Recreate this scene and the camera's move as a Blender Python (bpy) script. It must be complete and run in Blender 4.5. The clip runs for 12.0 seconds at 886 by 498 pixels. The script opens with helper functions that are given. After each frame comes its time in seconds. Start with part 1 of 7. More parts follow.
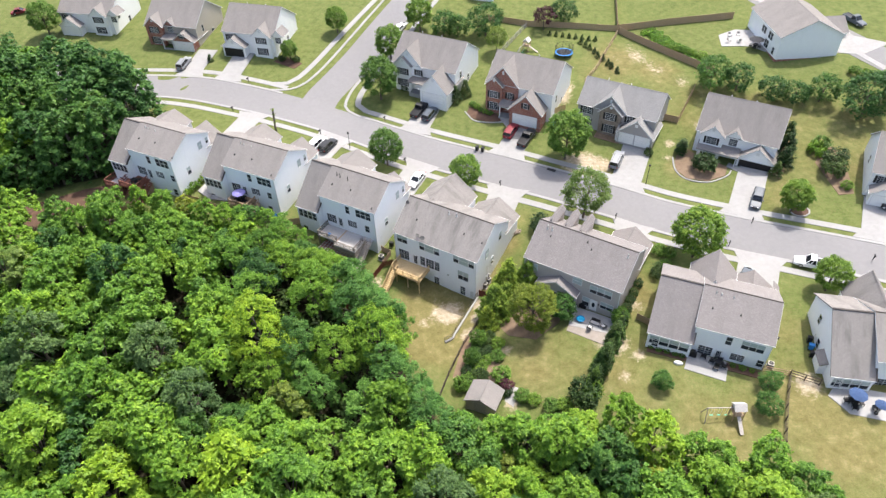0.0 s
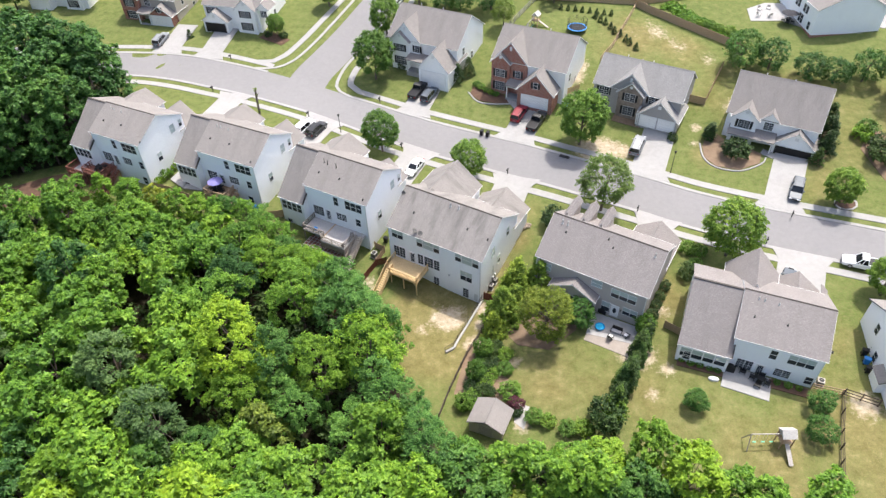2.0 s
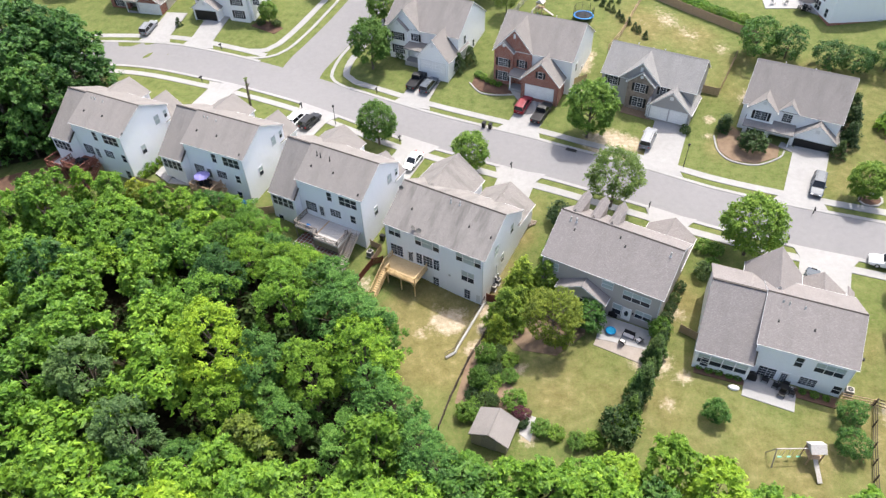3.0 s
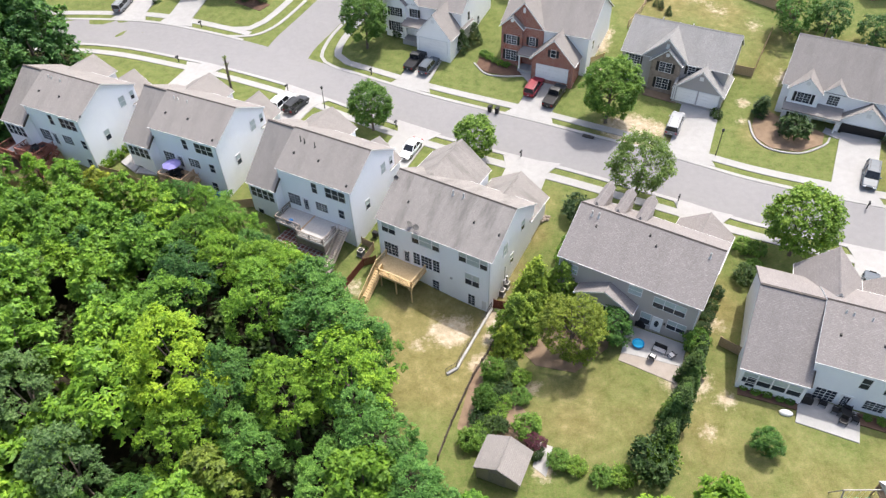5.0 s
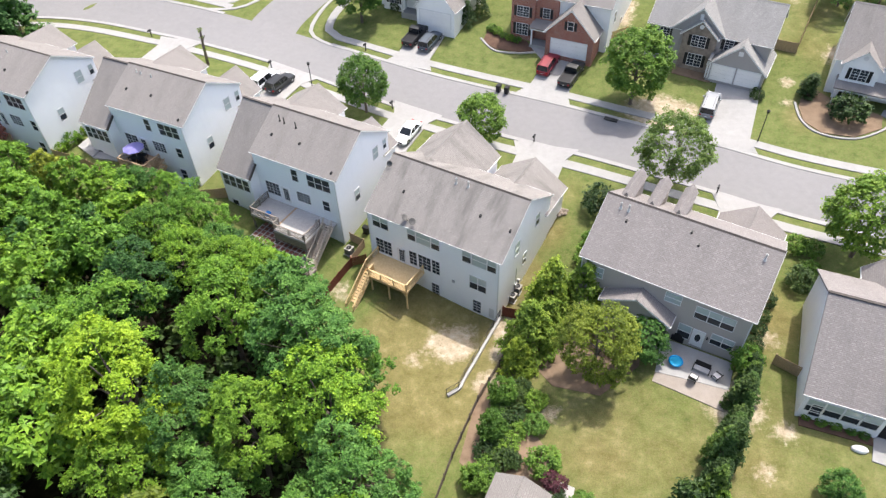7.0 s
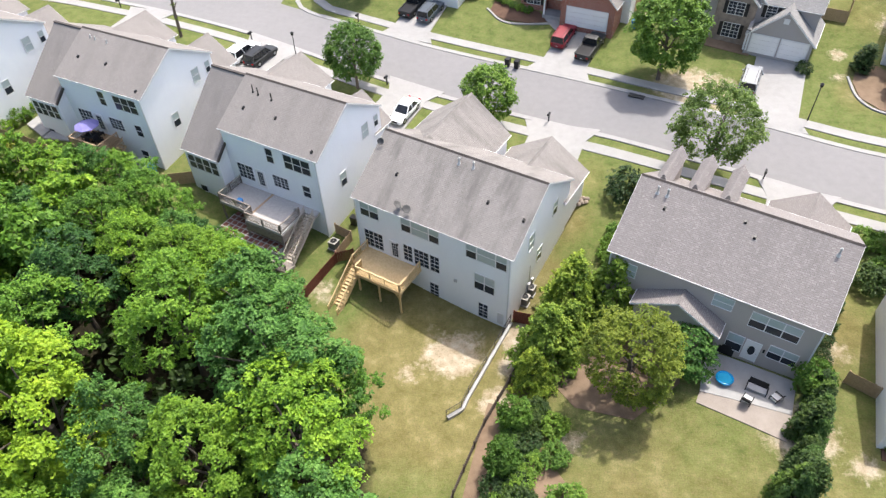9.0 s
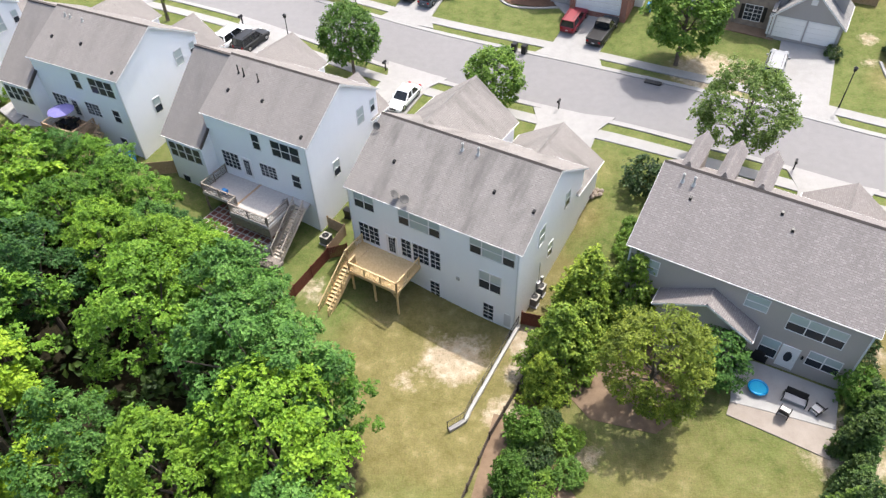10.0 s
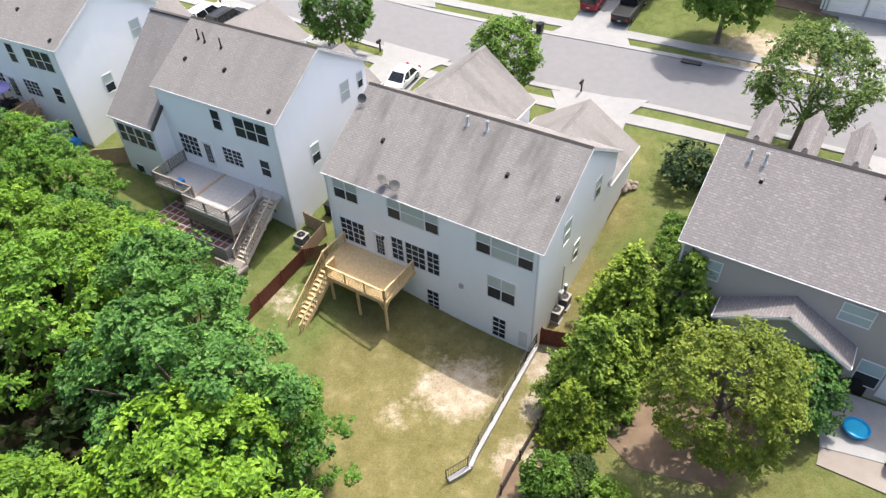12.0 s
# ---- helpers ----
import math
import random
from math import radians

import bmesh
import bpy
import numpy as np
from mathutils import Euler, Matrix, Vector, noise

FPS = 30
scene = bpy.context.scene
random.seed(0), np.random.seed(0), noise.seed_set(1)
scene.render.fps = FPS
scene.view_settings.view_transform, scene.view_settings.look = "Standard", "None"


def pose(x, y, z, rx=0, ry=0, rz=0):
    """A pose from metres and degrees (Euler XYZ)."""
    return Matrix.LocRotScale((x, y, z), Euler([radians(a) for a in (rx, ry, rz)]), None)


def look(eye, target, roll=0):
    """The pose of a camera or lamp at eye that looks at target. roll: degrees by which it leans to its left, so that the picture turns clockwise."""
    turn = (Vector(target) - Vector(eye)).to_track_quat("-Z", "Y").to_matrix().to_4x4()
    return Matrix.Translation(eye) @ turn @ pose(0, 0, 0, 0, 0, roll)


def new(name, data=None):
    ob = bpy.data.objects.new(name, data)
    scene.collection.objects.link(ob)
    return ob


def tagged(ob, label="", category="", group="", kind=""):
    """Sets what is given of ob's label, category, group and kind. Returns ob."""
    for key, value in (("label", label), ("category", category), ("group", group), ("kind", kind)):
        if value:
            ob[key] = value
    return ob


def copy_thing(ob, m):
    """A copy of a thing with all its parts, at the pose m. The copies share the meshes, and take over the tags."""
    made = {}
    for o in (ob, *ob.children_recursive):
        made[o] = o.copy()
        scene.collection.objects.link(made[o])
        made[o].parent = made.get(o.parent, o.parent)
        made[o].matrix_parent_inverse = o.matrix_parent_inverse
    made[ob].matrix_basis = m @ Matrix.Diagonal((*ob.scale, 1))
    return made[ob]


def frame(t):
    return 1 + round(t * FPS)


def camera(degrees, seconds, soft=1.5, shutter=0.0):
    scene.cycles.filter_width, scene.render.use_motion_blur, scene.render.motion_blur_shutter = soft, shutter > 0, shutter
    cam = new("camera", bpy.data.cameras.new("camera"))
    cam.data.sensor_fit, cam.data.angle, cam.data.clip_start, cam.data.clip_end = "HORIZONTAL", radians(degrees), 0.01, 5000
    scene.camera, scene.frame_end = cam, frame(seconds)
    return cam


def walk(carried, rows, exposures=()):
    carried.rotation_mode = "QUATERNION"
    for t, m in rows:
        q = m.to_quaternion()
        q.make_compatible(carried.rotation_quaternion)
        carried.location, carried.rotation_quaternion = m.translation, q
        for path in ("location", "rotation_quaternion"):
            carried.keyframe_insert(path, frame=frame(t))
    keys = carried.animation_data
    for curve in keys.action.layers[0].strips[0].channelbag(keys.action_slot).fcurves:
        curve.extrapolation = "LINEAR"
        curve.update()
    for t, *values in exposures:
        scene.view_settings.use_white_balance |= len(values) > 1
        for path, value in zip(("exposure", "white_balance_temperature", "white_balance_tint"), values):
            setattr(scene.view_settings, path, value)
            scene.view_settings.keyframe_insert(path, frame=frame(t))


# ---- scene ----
cam = camera(67.0, 12.0, soft=1.35)
# seconds, x, y, z, pitch, roll, yaw of the drone
PATH = [
    (0.0, -0.000, -0.000, 83.307, -42.263, 1.420, 0.000),
    (0.5, -0.017, 2.903, 81.346, -42.528, 1.405, 0.060),
    (1.0, -0.020, 5.695, 79.365, -42.820, 1.405, 0.108),
    (1.5, -0.018, 8.248, 77.382, -43.106, 1.411, 0.150),
    (2.0, -0.060, 10.584, 75.463, -43.279, 1.401, 0.174),
    (2.5, -0.162, 12.880, 73.458, -43.481, 1.371, 0.175),
    (3.0, -0.212, 15.147, 71.487, -43.548, 1.352, 0.195),
    (5.0, -0.270, 24.174, 63.441, -43.891, 1.403, 0.404),
    (5.5, -0.227, 26.518, 61.311, -43.906, 1.419, 0.504),
    (6.0, -0.195, 28.793, 59.220, -44.021, 1.435, 0.665),
    (6.5, -0.180, 30.870, 57.231, -44.148, 1.465, 0.820),
    (7.0, -0.208, 32.975, 55.226, -44.190, 1.422, 0.857),
    (9.0, -0.274, 40.410, 47.152, -44.177, 1.444, 1.188),
    (9.5, -0.372, 42.111, 45.054, -44.101, 1.422, 1.370),
    (10.0, -0.373, 43.706, 42.994, -43.898, 1.442, 1.471),
    (10.5, -0.323, 45.361, 40.840, -43.494, 1.491, 1.662),
    (11.0, -0.238, 46.993, 38.623, -43.010, 1.574, 1.894),
    (11.5, -0.188, 48.636, 36.500, -42.342, 1.697, 1.999),
    (12.0, -0.248, 50.350, 34.375, -41.769, 1.712, 2.107),
]
EXPOSURE = 1.22
walk(cam, [(t, pose(x, y, z, 90 + pitch, roll, yaw)) for t, x, y, z, pitch, roll, yaw in PATH])
scene.view_settings.exposure = EXPOSURE

# ---------------------------------------------------------------- light
SUN_DIR = Vector((0.25, 0.325, 0.912)).normalized()
world = bpy.data.worlds.new("world")
scene.world = world
world.use_nodes = True
wn = world.node_tree.nodes
sky = wn.new("ShaderNodeTexSky")
sky.sky_type = "NISHITA"
sky.sun_disc = False
sky.sun_elevation = math.asin(SUN_DIR.z)
sky.sun_rotation = math.atan2(SUN_DIR.x, SUN_DIR.y)
sky.dust_density = 4.6
sky.air_density = 0.92
wn["Background"].inputs[1].default_value = 0.15
world.node_tree.links.new(sky.outputs[0], wn["Background"].inputs[0])
sun_data = bpy.data.lights.new("sun", "SUN")
sun_data.energy = 2.45
sun_data.angle = radians(0.6)
sun_data.color = (1.0, 0.96, 0.9)
sun = new("sun", sun_data)
sun.matrix_world = look(SUN_DIR * 200, (0, 0, 0))

# ---------------------------------------------------------------- materials
class Nodes:
    """Short hand for a node material."""

    def __init__(self, name):
        self.mat = bpy.data.materials.new(name)
        self.mat.use_nodes = True
        self.tree = self.mat.node_tree
        self.bsdf = self.tree.nodes["Principled BSDF"]
        self.bsdf.inputs["Specular IOR Level"].default_value = 0.3

    def add(self, kind, **values):
        node = self.tree.nodes.new("ShaderNode" + kind)
        for key, value in values.items():
            node.inputs[key].default_value = value
        return node

    def link(self, a, b):
        self.tree.links.new(a, b)

    def coords(self, scale=1.0, world=False):
        src = self.add("NewGeometry").outputs["Position"] if world else self.add("TexCoord").outputs["Object"]
        if scale == 1.0:
            return src
        m = self.add("Mapping")
        m.inputs["Scale"].default_value = (scale, scale, scale) if not isinstance(scale, tuple) else scale
        self.link(src, m.inputs["Vector"])
        return m.outputs["Vector"]

    def noise(self, vec, scale, detail=4.0, rough=0.6):
        n = self.add("TexNoise", Scale=scale, Detail=detail, Roughness=rough)
        self.link(vec, n.inputs["Vector"])
        return n.outputs["Fac"]

    def ramp(self, fac, *stops):
        r = self.add("ValToRGB")
        while len(r.color_ramp.elements) < len(stops):
            r.color_ramp.elements.new(0.5)
        for el, (pos, col) in zip(r.color_ramp.elements, stops):
            el.position = pos
            el.color = (*col, 1) if len(col) == 3 else col
        self.link(fac, r.inputs[0])
        return r.outputs[0]

    def mix(self, fac, a, b, mode="MIX"):
        m = self.add("Mix")
        m.data_type, m.blend_type = "RGBA", mode
        for sock, val in ((m.inputs[0], fac), (m.inputs[6], a), (m.inputs[7], b)):
            if isinstance(val, (int, float)):
                sock.default_value = val
            elif isinstance(val, tuple):
                sock.default_value = (*val, 1)
            else:
                self.link(val, sock)
        return m.outputs[2]

    def math(self, op, a, b=0.0):
        m = self.add("Math")
        m.operation = op
        for sock, val in zip(m.inputs, (a, b)):
            if isinstance(val, (int, float)):
                sock.default_value = val
            else:
                self.link(val, sock)
        return m.outputs[0]

    def color(self, sock):
        if isinstance(sock, tuple):
            self.bsdf.inputs["Base Color"].default_value = (*sock, 1)
        else:
            self.link(sock, self.bsdf.inputs["Base Color"])
        return self

    def bump(self, height, strength=0.3, distance=0.02):
        b = self.add("Bump", Strength=strength, Distance=distance)
        self.link(height, b.inputs["Height"])
        self.link(b.outputs[0], self.bsdf.inputs["Normal"])
        return self

    def set(self, rough=0.8, metal=0.0, spec=None):
        self.bsdf.inputs["Roughness"].default_value = rough
        self.bsdf.inputs["Metallic"].default_value = metal
        if spec is not None:
            self.bsdf.inputs["Specular IOR Level"].default_value = spec
        return self


def worn(name, col, rough=0.8, metal=0.0, grain=6.0, amount=0.25, bump=0.15, spec=None):
    """A paint or plain stuff with two scales of wear."""
    n = Nodes(name)
    co = n.coords()
    big, fine = n.noise(co, grain * 0.12, 3), n.noise(co, grain * 3, 4)
    dark = tuple(c * (1 - amount) for c in col)
    light = tuple(min(1, c * (1 + amount * 0.6)) for c in col)
    c1 = n.ramp(big, (0.3, dark), (0.7, light))
    c2 = n.mix(0.35, c1, n.ramp(fine, (0.3, dark), (0.7, light)))
    n.color(c2).set(rough, metal, spec).bump(fine, bump, 0.01)
    return n.mat


def lap_siding(name, col, amount=0.035):
    """Horizontal vinyl boards, 0.13 m to the course."""
    n = Nodes(name)
    co = n.coords()
    sep = n.add("SeparateXYZ")
    n.link(co, sep.inputs[0])
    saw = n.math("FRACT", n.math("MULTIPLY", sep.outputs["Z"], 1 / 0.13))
    big = n.noise(n.coords((0.5, 0.5, 0.15)), 1.2, 4)
    grime = n.noise(co, 0.35, 6, 0.7)
    dark = tuple(c * (1 - amount * 2.2) for c in col)
    c = n.mix(0.5, n.ramp(big, (0.25, dark), (0.5, col)), n.ramp(grime, (0.25, dark), (0.5, col)))
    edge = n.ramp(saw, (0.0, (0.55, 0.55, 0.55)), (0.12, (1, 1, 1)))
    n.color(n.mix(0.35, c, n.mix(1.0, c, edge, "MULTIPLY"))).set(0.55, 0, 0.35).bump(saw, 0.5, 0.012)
    return n.mat


def shingles(name, a, b, c, stain=0.35):
    """Three-tab asphalt shingles: courses run along the object's X, up its Y."""
    n = Nodes(name)
    co = n.coords()
    br = n.add("TexBrick", Scale=1.0)
    n.link(co, br.inputs["Vector"])
    br.offset, br.squash = 0.37, 1.0
    br.inputs["Brick Width"].default_value, br.inputs["Row Height"].default_value = 0.36, 0.165
    br.inputs["Mortar Size"].default_value, br.inputs["Bias"].default_value = 0.016, 0.0
    br.inputs["Color1"].default_value, br.inputs["Color2"].default_value = (*a, 1), (*b, 1)
    br.inputs["Mortar"].default_value = (*[v * 0.5 for v in a], 1)
    tab = n.noise(n.coords((3.3, 8.0, 1.0)), 1.0, 2)
    col = n.mix(n.ramp(tab, (0.44, (0, 0, 0)), (0.58, (1, 1, 1))), br.outputs["Color"], c)
    big = n.noise(n.coords((0.5, 0.13, 1.0)), 1.0, 5)
    col = n.mix(n.ramp(big, (0.47, (0, 0, 0)), (0.64, (stain, stain, stain))), col, tuple(v * 0.42 for v in a))
    grit = n.noise(co, 60.0, 2)
    col = n.mix(0.25, col, n.ramp(grit, (0.3, tuple(v * 0.6 for v in a)), (0.7, tuple(v * 1.3 for v in b))))
    n.color(col).set(0.92, 0, 0.15).bump(br.outputs["Fac"], -0.6, 0.02)
    return n.mat


def brickwork(name):
    n = Nodes(name)
    co = n.coords()
    sep, comb = n.add("SeparateXYZ"), n.add("CombineXYZ")
    n.link(co, sep.inputs[0])
    n.link(n.math("ADD", sep.outputs["X"], sep.outputs["Y"]), comb.inputs["X"])
    n.link(sep.outputs["Z"], comb.inputs["Y"])
    br = n.add("TexBrick", Scale=1.0)
    n.link(comb.outputs[0], br.inputs["Vector"])
    br.inputs["Brick Width"].default_value, br.inputs["Row Height"].default_value, br.inputs["Mortar Size"].default_value = 0.22, 0.075, 0.01
    br.inputs["Color1"].default_value, br.inputs["Color2"].default_value = (0.3, 0.09, 0.055, 1), (0.2, 0.06, 0.045, 1)
    br.inputs["Mortar"].default_value = (0.42, 0.36, 0.31, 1)
    big = n.noise(co, 1.2, 4)
    n.color(n.mix(0.3, br.outputs["Color"], n.ramp(big, (0.3, (0.16, 0.05, 0.04)), (0.7, (0.36, 0.13, 0.08))))).set(0.9).bump(br.outputs["Fac"], -0.5, 0.01)
    return n.mat


def leaves(name, dark, mid, light, thin=0.2):
    """Foliage: colour by tree, by spray and by leaf, some light passing through."""
    n = Nodes(name)
    per_tree = n.add("ObjectInfo").outputs["Random"]
    per_leaf = n.add("NewGeometry").outputs["Random Per Island"]
    patch = n.noise(n.coords(), 0.7, 4, 0.65)
    a = n.ramp(per_leaf, (0.0, dark), (0.4, mid), (1.0, light))
    b = n.ramp(patch, (0.32, dark), (0.5, mid), (0.68, light))
    c = n.mix(0.6, a, b)
    c = n.mix(0.75, c, n.mix(1.0, c, n.ramp(per_tree, (0.0, (0.5, 0.62, 0.66)), (0.35, (0.85, 0.92, 0.85)), (0.7, (1.08, 1.06, 0.85)), (1.0, (1.38, 1.25, 0.8))), "MULTIPLY"))
    n.color(c).set(0.55, 0, 0.25)
    tr = n.add("BsdfTranslucent")
    n.link(n.mix(1.0, c, (1.3, 1.3, 0.5), "MULTIPLY"), tr.inputs[0])
    m = n.add("MixShader")
    m.inputs[0].default_value = thin
    n.link(n.bsdf.outputs[0], m.inputs[1])
    n.link(tr.outputs[0], m.inputs[2])
    n.link(m.outputs[0], n.tree.nodes["Material Output"].inputs["Surface"])
    return n.mat


def lawn():
    """Mown grass with dry and worn patches; the sheet's 'dry' and 'bare' say how much."""
    n = Nodes("grass")
    w = n.coords(world=True)
    dry, bare = n.add("Attribute"), n.add("Attribute")
    dry.attribute_name, bare.attribute_name = "dry", "bare"
    big, mid, fine = n.noise(w, 0.09, 5), n.noise(w, 0.7, 5, 0.7), n.noise(w, 9.0, 3, 0.7)
    green = n.ramp(mid, (0.3, (0.07, 0.1, 0.025)), (0.5, (0.11, 0.138, 0.04)), (0.72, (0.16, 0.172, 0.064)))
    straw = n.ramp(mid, (0.3, (0.115, 0.106, 0.034)), (0.55, (0.175, 0.155, 0.062)), (0.75, (0.27, 0.225, 0.115)))
    soil = n.ramp(n.noise(w, 1.6, 6, 0.75), (0.3, (0.24, 0.18, 0.11)), (0.5, (0.4, 0.33, 0.24)), (0.68, (0.6, 0.545, 0.45)))
    k = n.math("ADD", n.math("MULTIPLY", dry.outputs["Fac"], 1.3), n.math("SUBTRACT", n.math("MULTIPLY", big, 1.6), 0.84))
    c = n.mix(n.ramp(k, (0.25, (0, 0, 0)), (0.85, (1, 1, 1))), green, straw)
    e = n.math("ADD", n.math("MULTIPLY", bare.outputs["Fac"], 1.5), n.math("SUBTRACT", n.math("MULTIPLY", n.noise(w, 1.3, 9, 0.75), 2.0), 1.5))
    c = n.mix(n.ramp(e, (0.02, (0, 0, 0)), (0.46, (0.95, 0.95, 0.95))), c, soil)
    tuft = n.noise(w, 3.2, 5, 0.75)
    c = n.mix(n.ramp(tuft, (0.48, (0, 0, 0)), (0.66, (0.55, 0.55, 0.55))), c, (0.178, 0.146, 0.072))
    c = n.mix(n.ramp(n.noise(w, 4.7, 4, 0.7), (0.55, (0, 0, 0)), (0.7, (0.5, 0.5, 0.5))), c, (0.075, 0.1, 0.03))
    c = n.mix(0.3, c, n.mix(1.0, c, n.ramp(fine, (0.3, (0.4, 0.4, 0.4)), (0.7, (1.4, 1.4, 1.4))), "MULTIPLY"))
    litter_shade = n.add("Attribute")
    litter_shade.attribute_name = "litter_shade"
    # leaf litter, coloured near black to paint in the shade under the trees
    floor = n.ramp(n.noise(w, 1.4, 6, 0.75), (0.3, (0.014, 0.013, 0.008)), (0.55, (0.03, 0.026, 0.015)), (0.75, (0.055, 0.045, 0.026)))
    c = n.mix(n.ramp(n.math("ADD", litter_shade.outputs["Fac"], n.math("MULTIPLY", n.math("SUBTRACT", mid, 0.5), 0.9)), (0.35, (0, 0, 0)), (0.65, (1, 1, 1))), c, floor)
    n.color(c).set(0.95, 0, 0.1).bump(fine, 0.8, 0.06)
    return n.mat


def paved(name, dark, light, seam=0.0, patch=0.12):
    n = Nodes(name)
    w = n.coords(world=True)
    big, mid, fine = n.noise(w, patch, 5, 0.6), n.noise(w, 1.3, 4), n.noise(w, 30.0, 3)
    c = n.ramp(big, (0.35, dark), (0.65, light))
    c = n.mix(0.4, c, n.ramp(mid, (0.3, tuple(v * 0.8 for v in dark)), (0.7, light)))
    c = n.mix(0.3, c, n.ramp(fine, (0.25, tuple(v * 0.7 for v in dark)), (0.75, tuple(min(1, v * 1.15) for v in light))))
    n.color(c).set(0.9, 0, 0.2).bump(fine, 0.3, 0.01)
    return n.mat


def grained(name, a, b, rough=0.75):
    """Sawn wood; grain along the object's longest run."""
    n = Nodes(name)
    g = n.noise(n.coords((1.5, 1.5, 1.5)), 4.0, 6, 0.7)
    board = n.noise(n.coords((7.0, 7.0, 7.0)), 1.0, 1)
    c = n.mix(0.5, n.ramp(g, (0.3, a), (0.7, b)), n.ramp(board, (0.35, a), (0.65, b)))
    n.color(c).set(rough).bump(g, 0.3, 0.01)
    return n.mat


def gloss(name, col, rough=0.15, metal=0.0, coat=0.0):
    n = Nodes(name)
    dust = n.noise(n.coords(), 3.0, 4)
    n.color(n.ramp(dust, (0.3, tuple(c * 0.9 for c in col)), (0.75, tuple(min(1, c * 1.08 + 0.004) for c in col)))).set(rough, metal, 0.5)
    n.bsdf.inputs["Coat Weight"].default_value = coat
    return n.mat


GRASS = lawn()
ASPHALT = paved("asphalt", (0.182, 0.178, 0.18), (0.216, 0.21, 0.211), patch=0.05)
CONCRETE = paved("concrete", (0.262, 0.256, 0.248), (0.332, 0.326, 0.318), patch=0.3)
PATIO = paved("patio_concrete", (0.3, 0.293, 0.284), (0.375, 0.368, 0.358), patch=0.4)
MULCH = paved("mulch", (0.07, 0.04, 0.028), (0.14, 0.085, 0.058), patch=1.2)
PINE_STRAW = paved("pine_straw", (0.13, 0.09, 0.058), (0.24, 0.17, 0.115), patch=0.8)
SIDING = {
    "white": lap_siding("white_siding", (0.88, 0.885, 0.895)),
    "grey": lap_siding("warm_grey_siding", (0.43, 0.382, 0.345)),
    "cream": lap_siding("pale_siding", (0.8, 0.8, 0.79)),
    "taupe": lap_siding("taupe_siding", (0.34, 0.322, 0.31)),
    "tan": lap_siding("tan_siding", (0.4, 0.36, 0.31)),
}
BRICK = brickwork("red_brick")
STONE = worn("stone_veneer", (0.27, 0.22, 0.18), 0.9, grain=12, amount=0.5, bump=0.6)
ROOF = {
    "brown": shingles("weathered_brown_shingles", (0.222, 0.206, 0.193), (0.275, 0.258, 0.243), (0.207, 0.19, 0.178), 0.8),
    "warm": shingles("warm_brown_shingles", (0.214, 0.198, 0.187), (0.262, 0.245, 0.231), (0.195, 0.178, 0.168), 0.35),
    "mauve": shingles("mixed_brown_shingles", (0.205, 0.187, 0.18), (0.285, 0.264, 0.254), (0.172, 0.155, 0.149), 0.25),
    "grey": shingles("grey_shingles", (0.225, 0.22, 0.213), (0.3, 0.292, 0.285), (0.21, 0.203, 0.198), 0.25),
}
TRIM = worn("white_trim", (0.66, 0.66, 0.655), 0.5, amount=0.08)
BLIND = worn("pale_blind_behind_glass", (0.4, 0.46, 0.45), 0.12, amount=0.1, bump=0.0, spec=0.6)
GLASS = worn("window_glass", (0.03, 0.036, 0.044), 0.12, amount=0.2, bump=0.0, spec=0.22)
RIDGE = worn("dark_ridge_vent", (0.07, 0.06, 0.055), 0.9, amount=0.35)
DISH = worn("dull_grey_dish", (0.085, 0.083, 0.08), 0.7, amount=0.2)
PIPE = worn("pale_vent_pipe", (0.4, 0.4, 0.39), 0.5, amount=0.2)
UNIT_TOP = worn("unit_lid_enamel", (0.33, 0.31, 0.28), 0.6, amount=0.2)
STAIR_WOOD = grained("sun_bleached_boards", (0.36, 0.31, 0.26), (0.52, 0.46, 0.39))
CAR_GLASS = gloss("car_glass", (0.012, 0.014, 0.016), 0.05)
DOOR_WHITE = worn("white_door_paint", (0.78, 0.77, 0.75), 0.45, amount=0.08)
NEW_WOOD = grained("new_pine_boards", (0.5, 0.35, 0.17), (0.66, 0.5, 0.28))
OLD_WOOD = grained("weathered_grey_boards", (0.26, 0.24, 0.22), (0.42, 0.395, 0.37))
DIM_WOOD = grained("dim_brown_deck_timber", (0.15, 0.125, 0.105), (0.29, 0.255, 0.225))
DECK_GREY = grained("grey_deck_boards", (0.34, 0.325, 0.31), (0.46, 0.44, 0.42))
RED_WOOD = grained("red_brown_fence_stain", (0.1, 0.03, 0.02), (0.19, 0.06, 0.04))
RUST_WOOD = grained("rust_red_deck_stain", (0.16, 0.06, 0.045), (0.26, 0.11, 0.08))
BROWN_WOOD = grained("brown_fence_boards", (0.29, 0.195, 0.12), (0.45, 0.325, 0.21))
BARK = worn("bark", (0.13, 0.105, 0.085), 0.95, grain=14, amount=0.5, bump=0.8)
BLACK = worn("black_metal", (0.02, 0.02, 0.022), 0.4, 0.3, amount=0.3)
STEEL = worn("galvanised_steel", (0.5, 0.5, 0.51), 0.35, 0.9, amount=0.15)
RUBBER = worn("tyre_rubber", (0.02, 0.02, 0.02), 0.85, amount=0.3)
PLASTIC_BLUE = gloss("blue_plastic", (0.02, 0.2, 0.55), 0.35)
POOL_BLUE = gloss("pool_blue", (0.01, 0.3, 0.62), 0.2)
WATER = gloss("pool_water", (0.03, 0.42, 0.68), 0.04)
LAVENDER = worn("lavender_canvas", (0.22, 0.2, 0.44), 0.85, amount=0.15)
BLUE_CLOTH = worn("blue_canvas", (0.045, 0.08, 0.17), 0.85, amount=0.2)
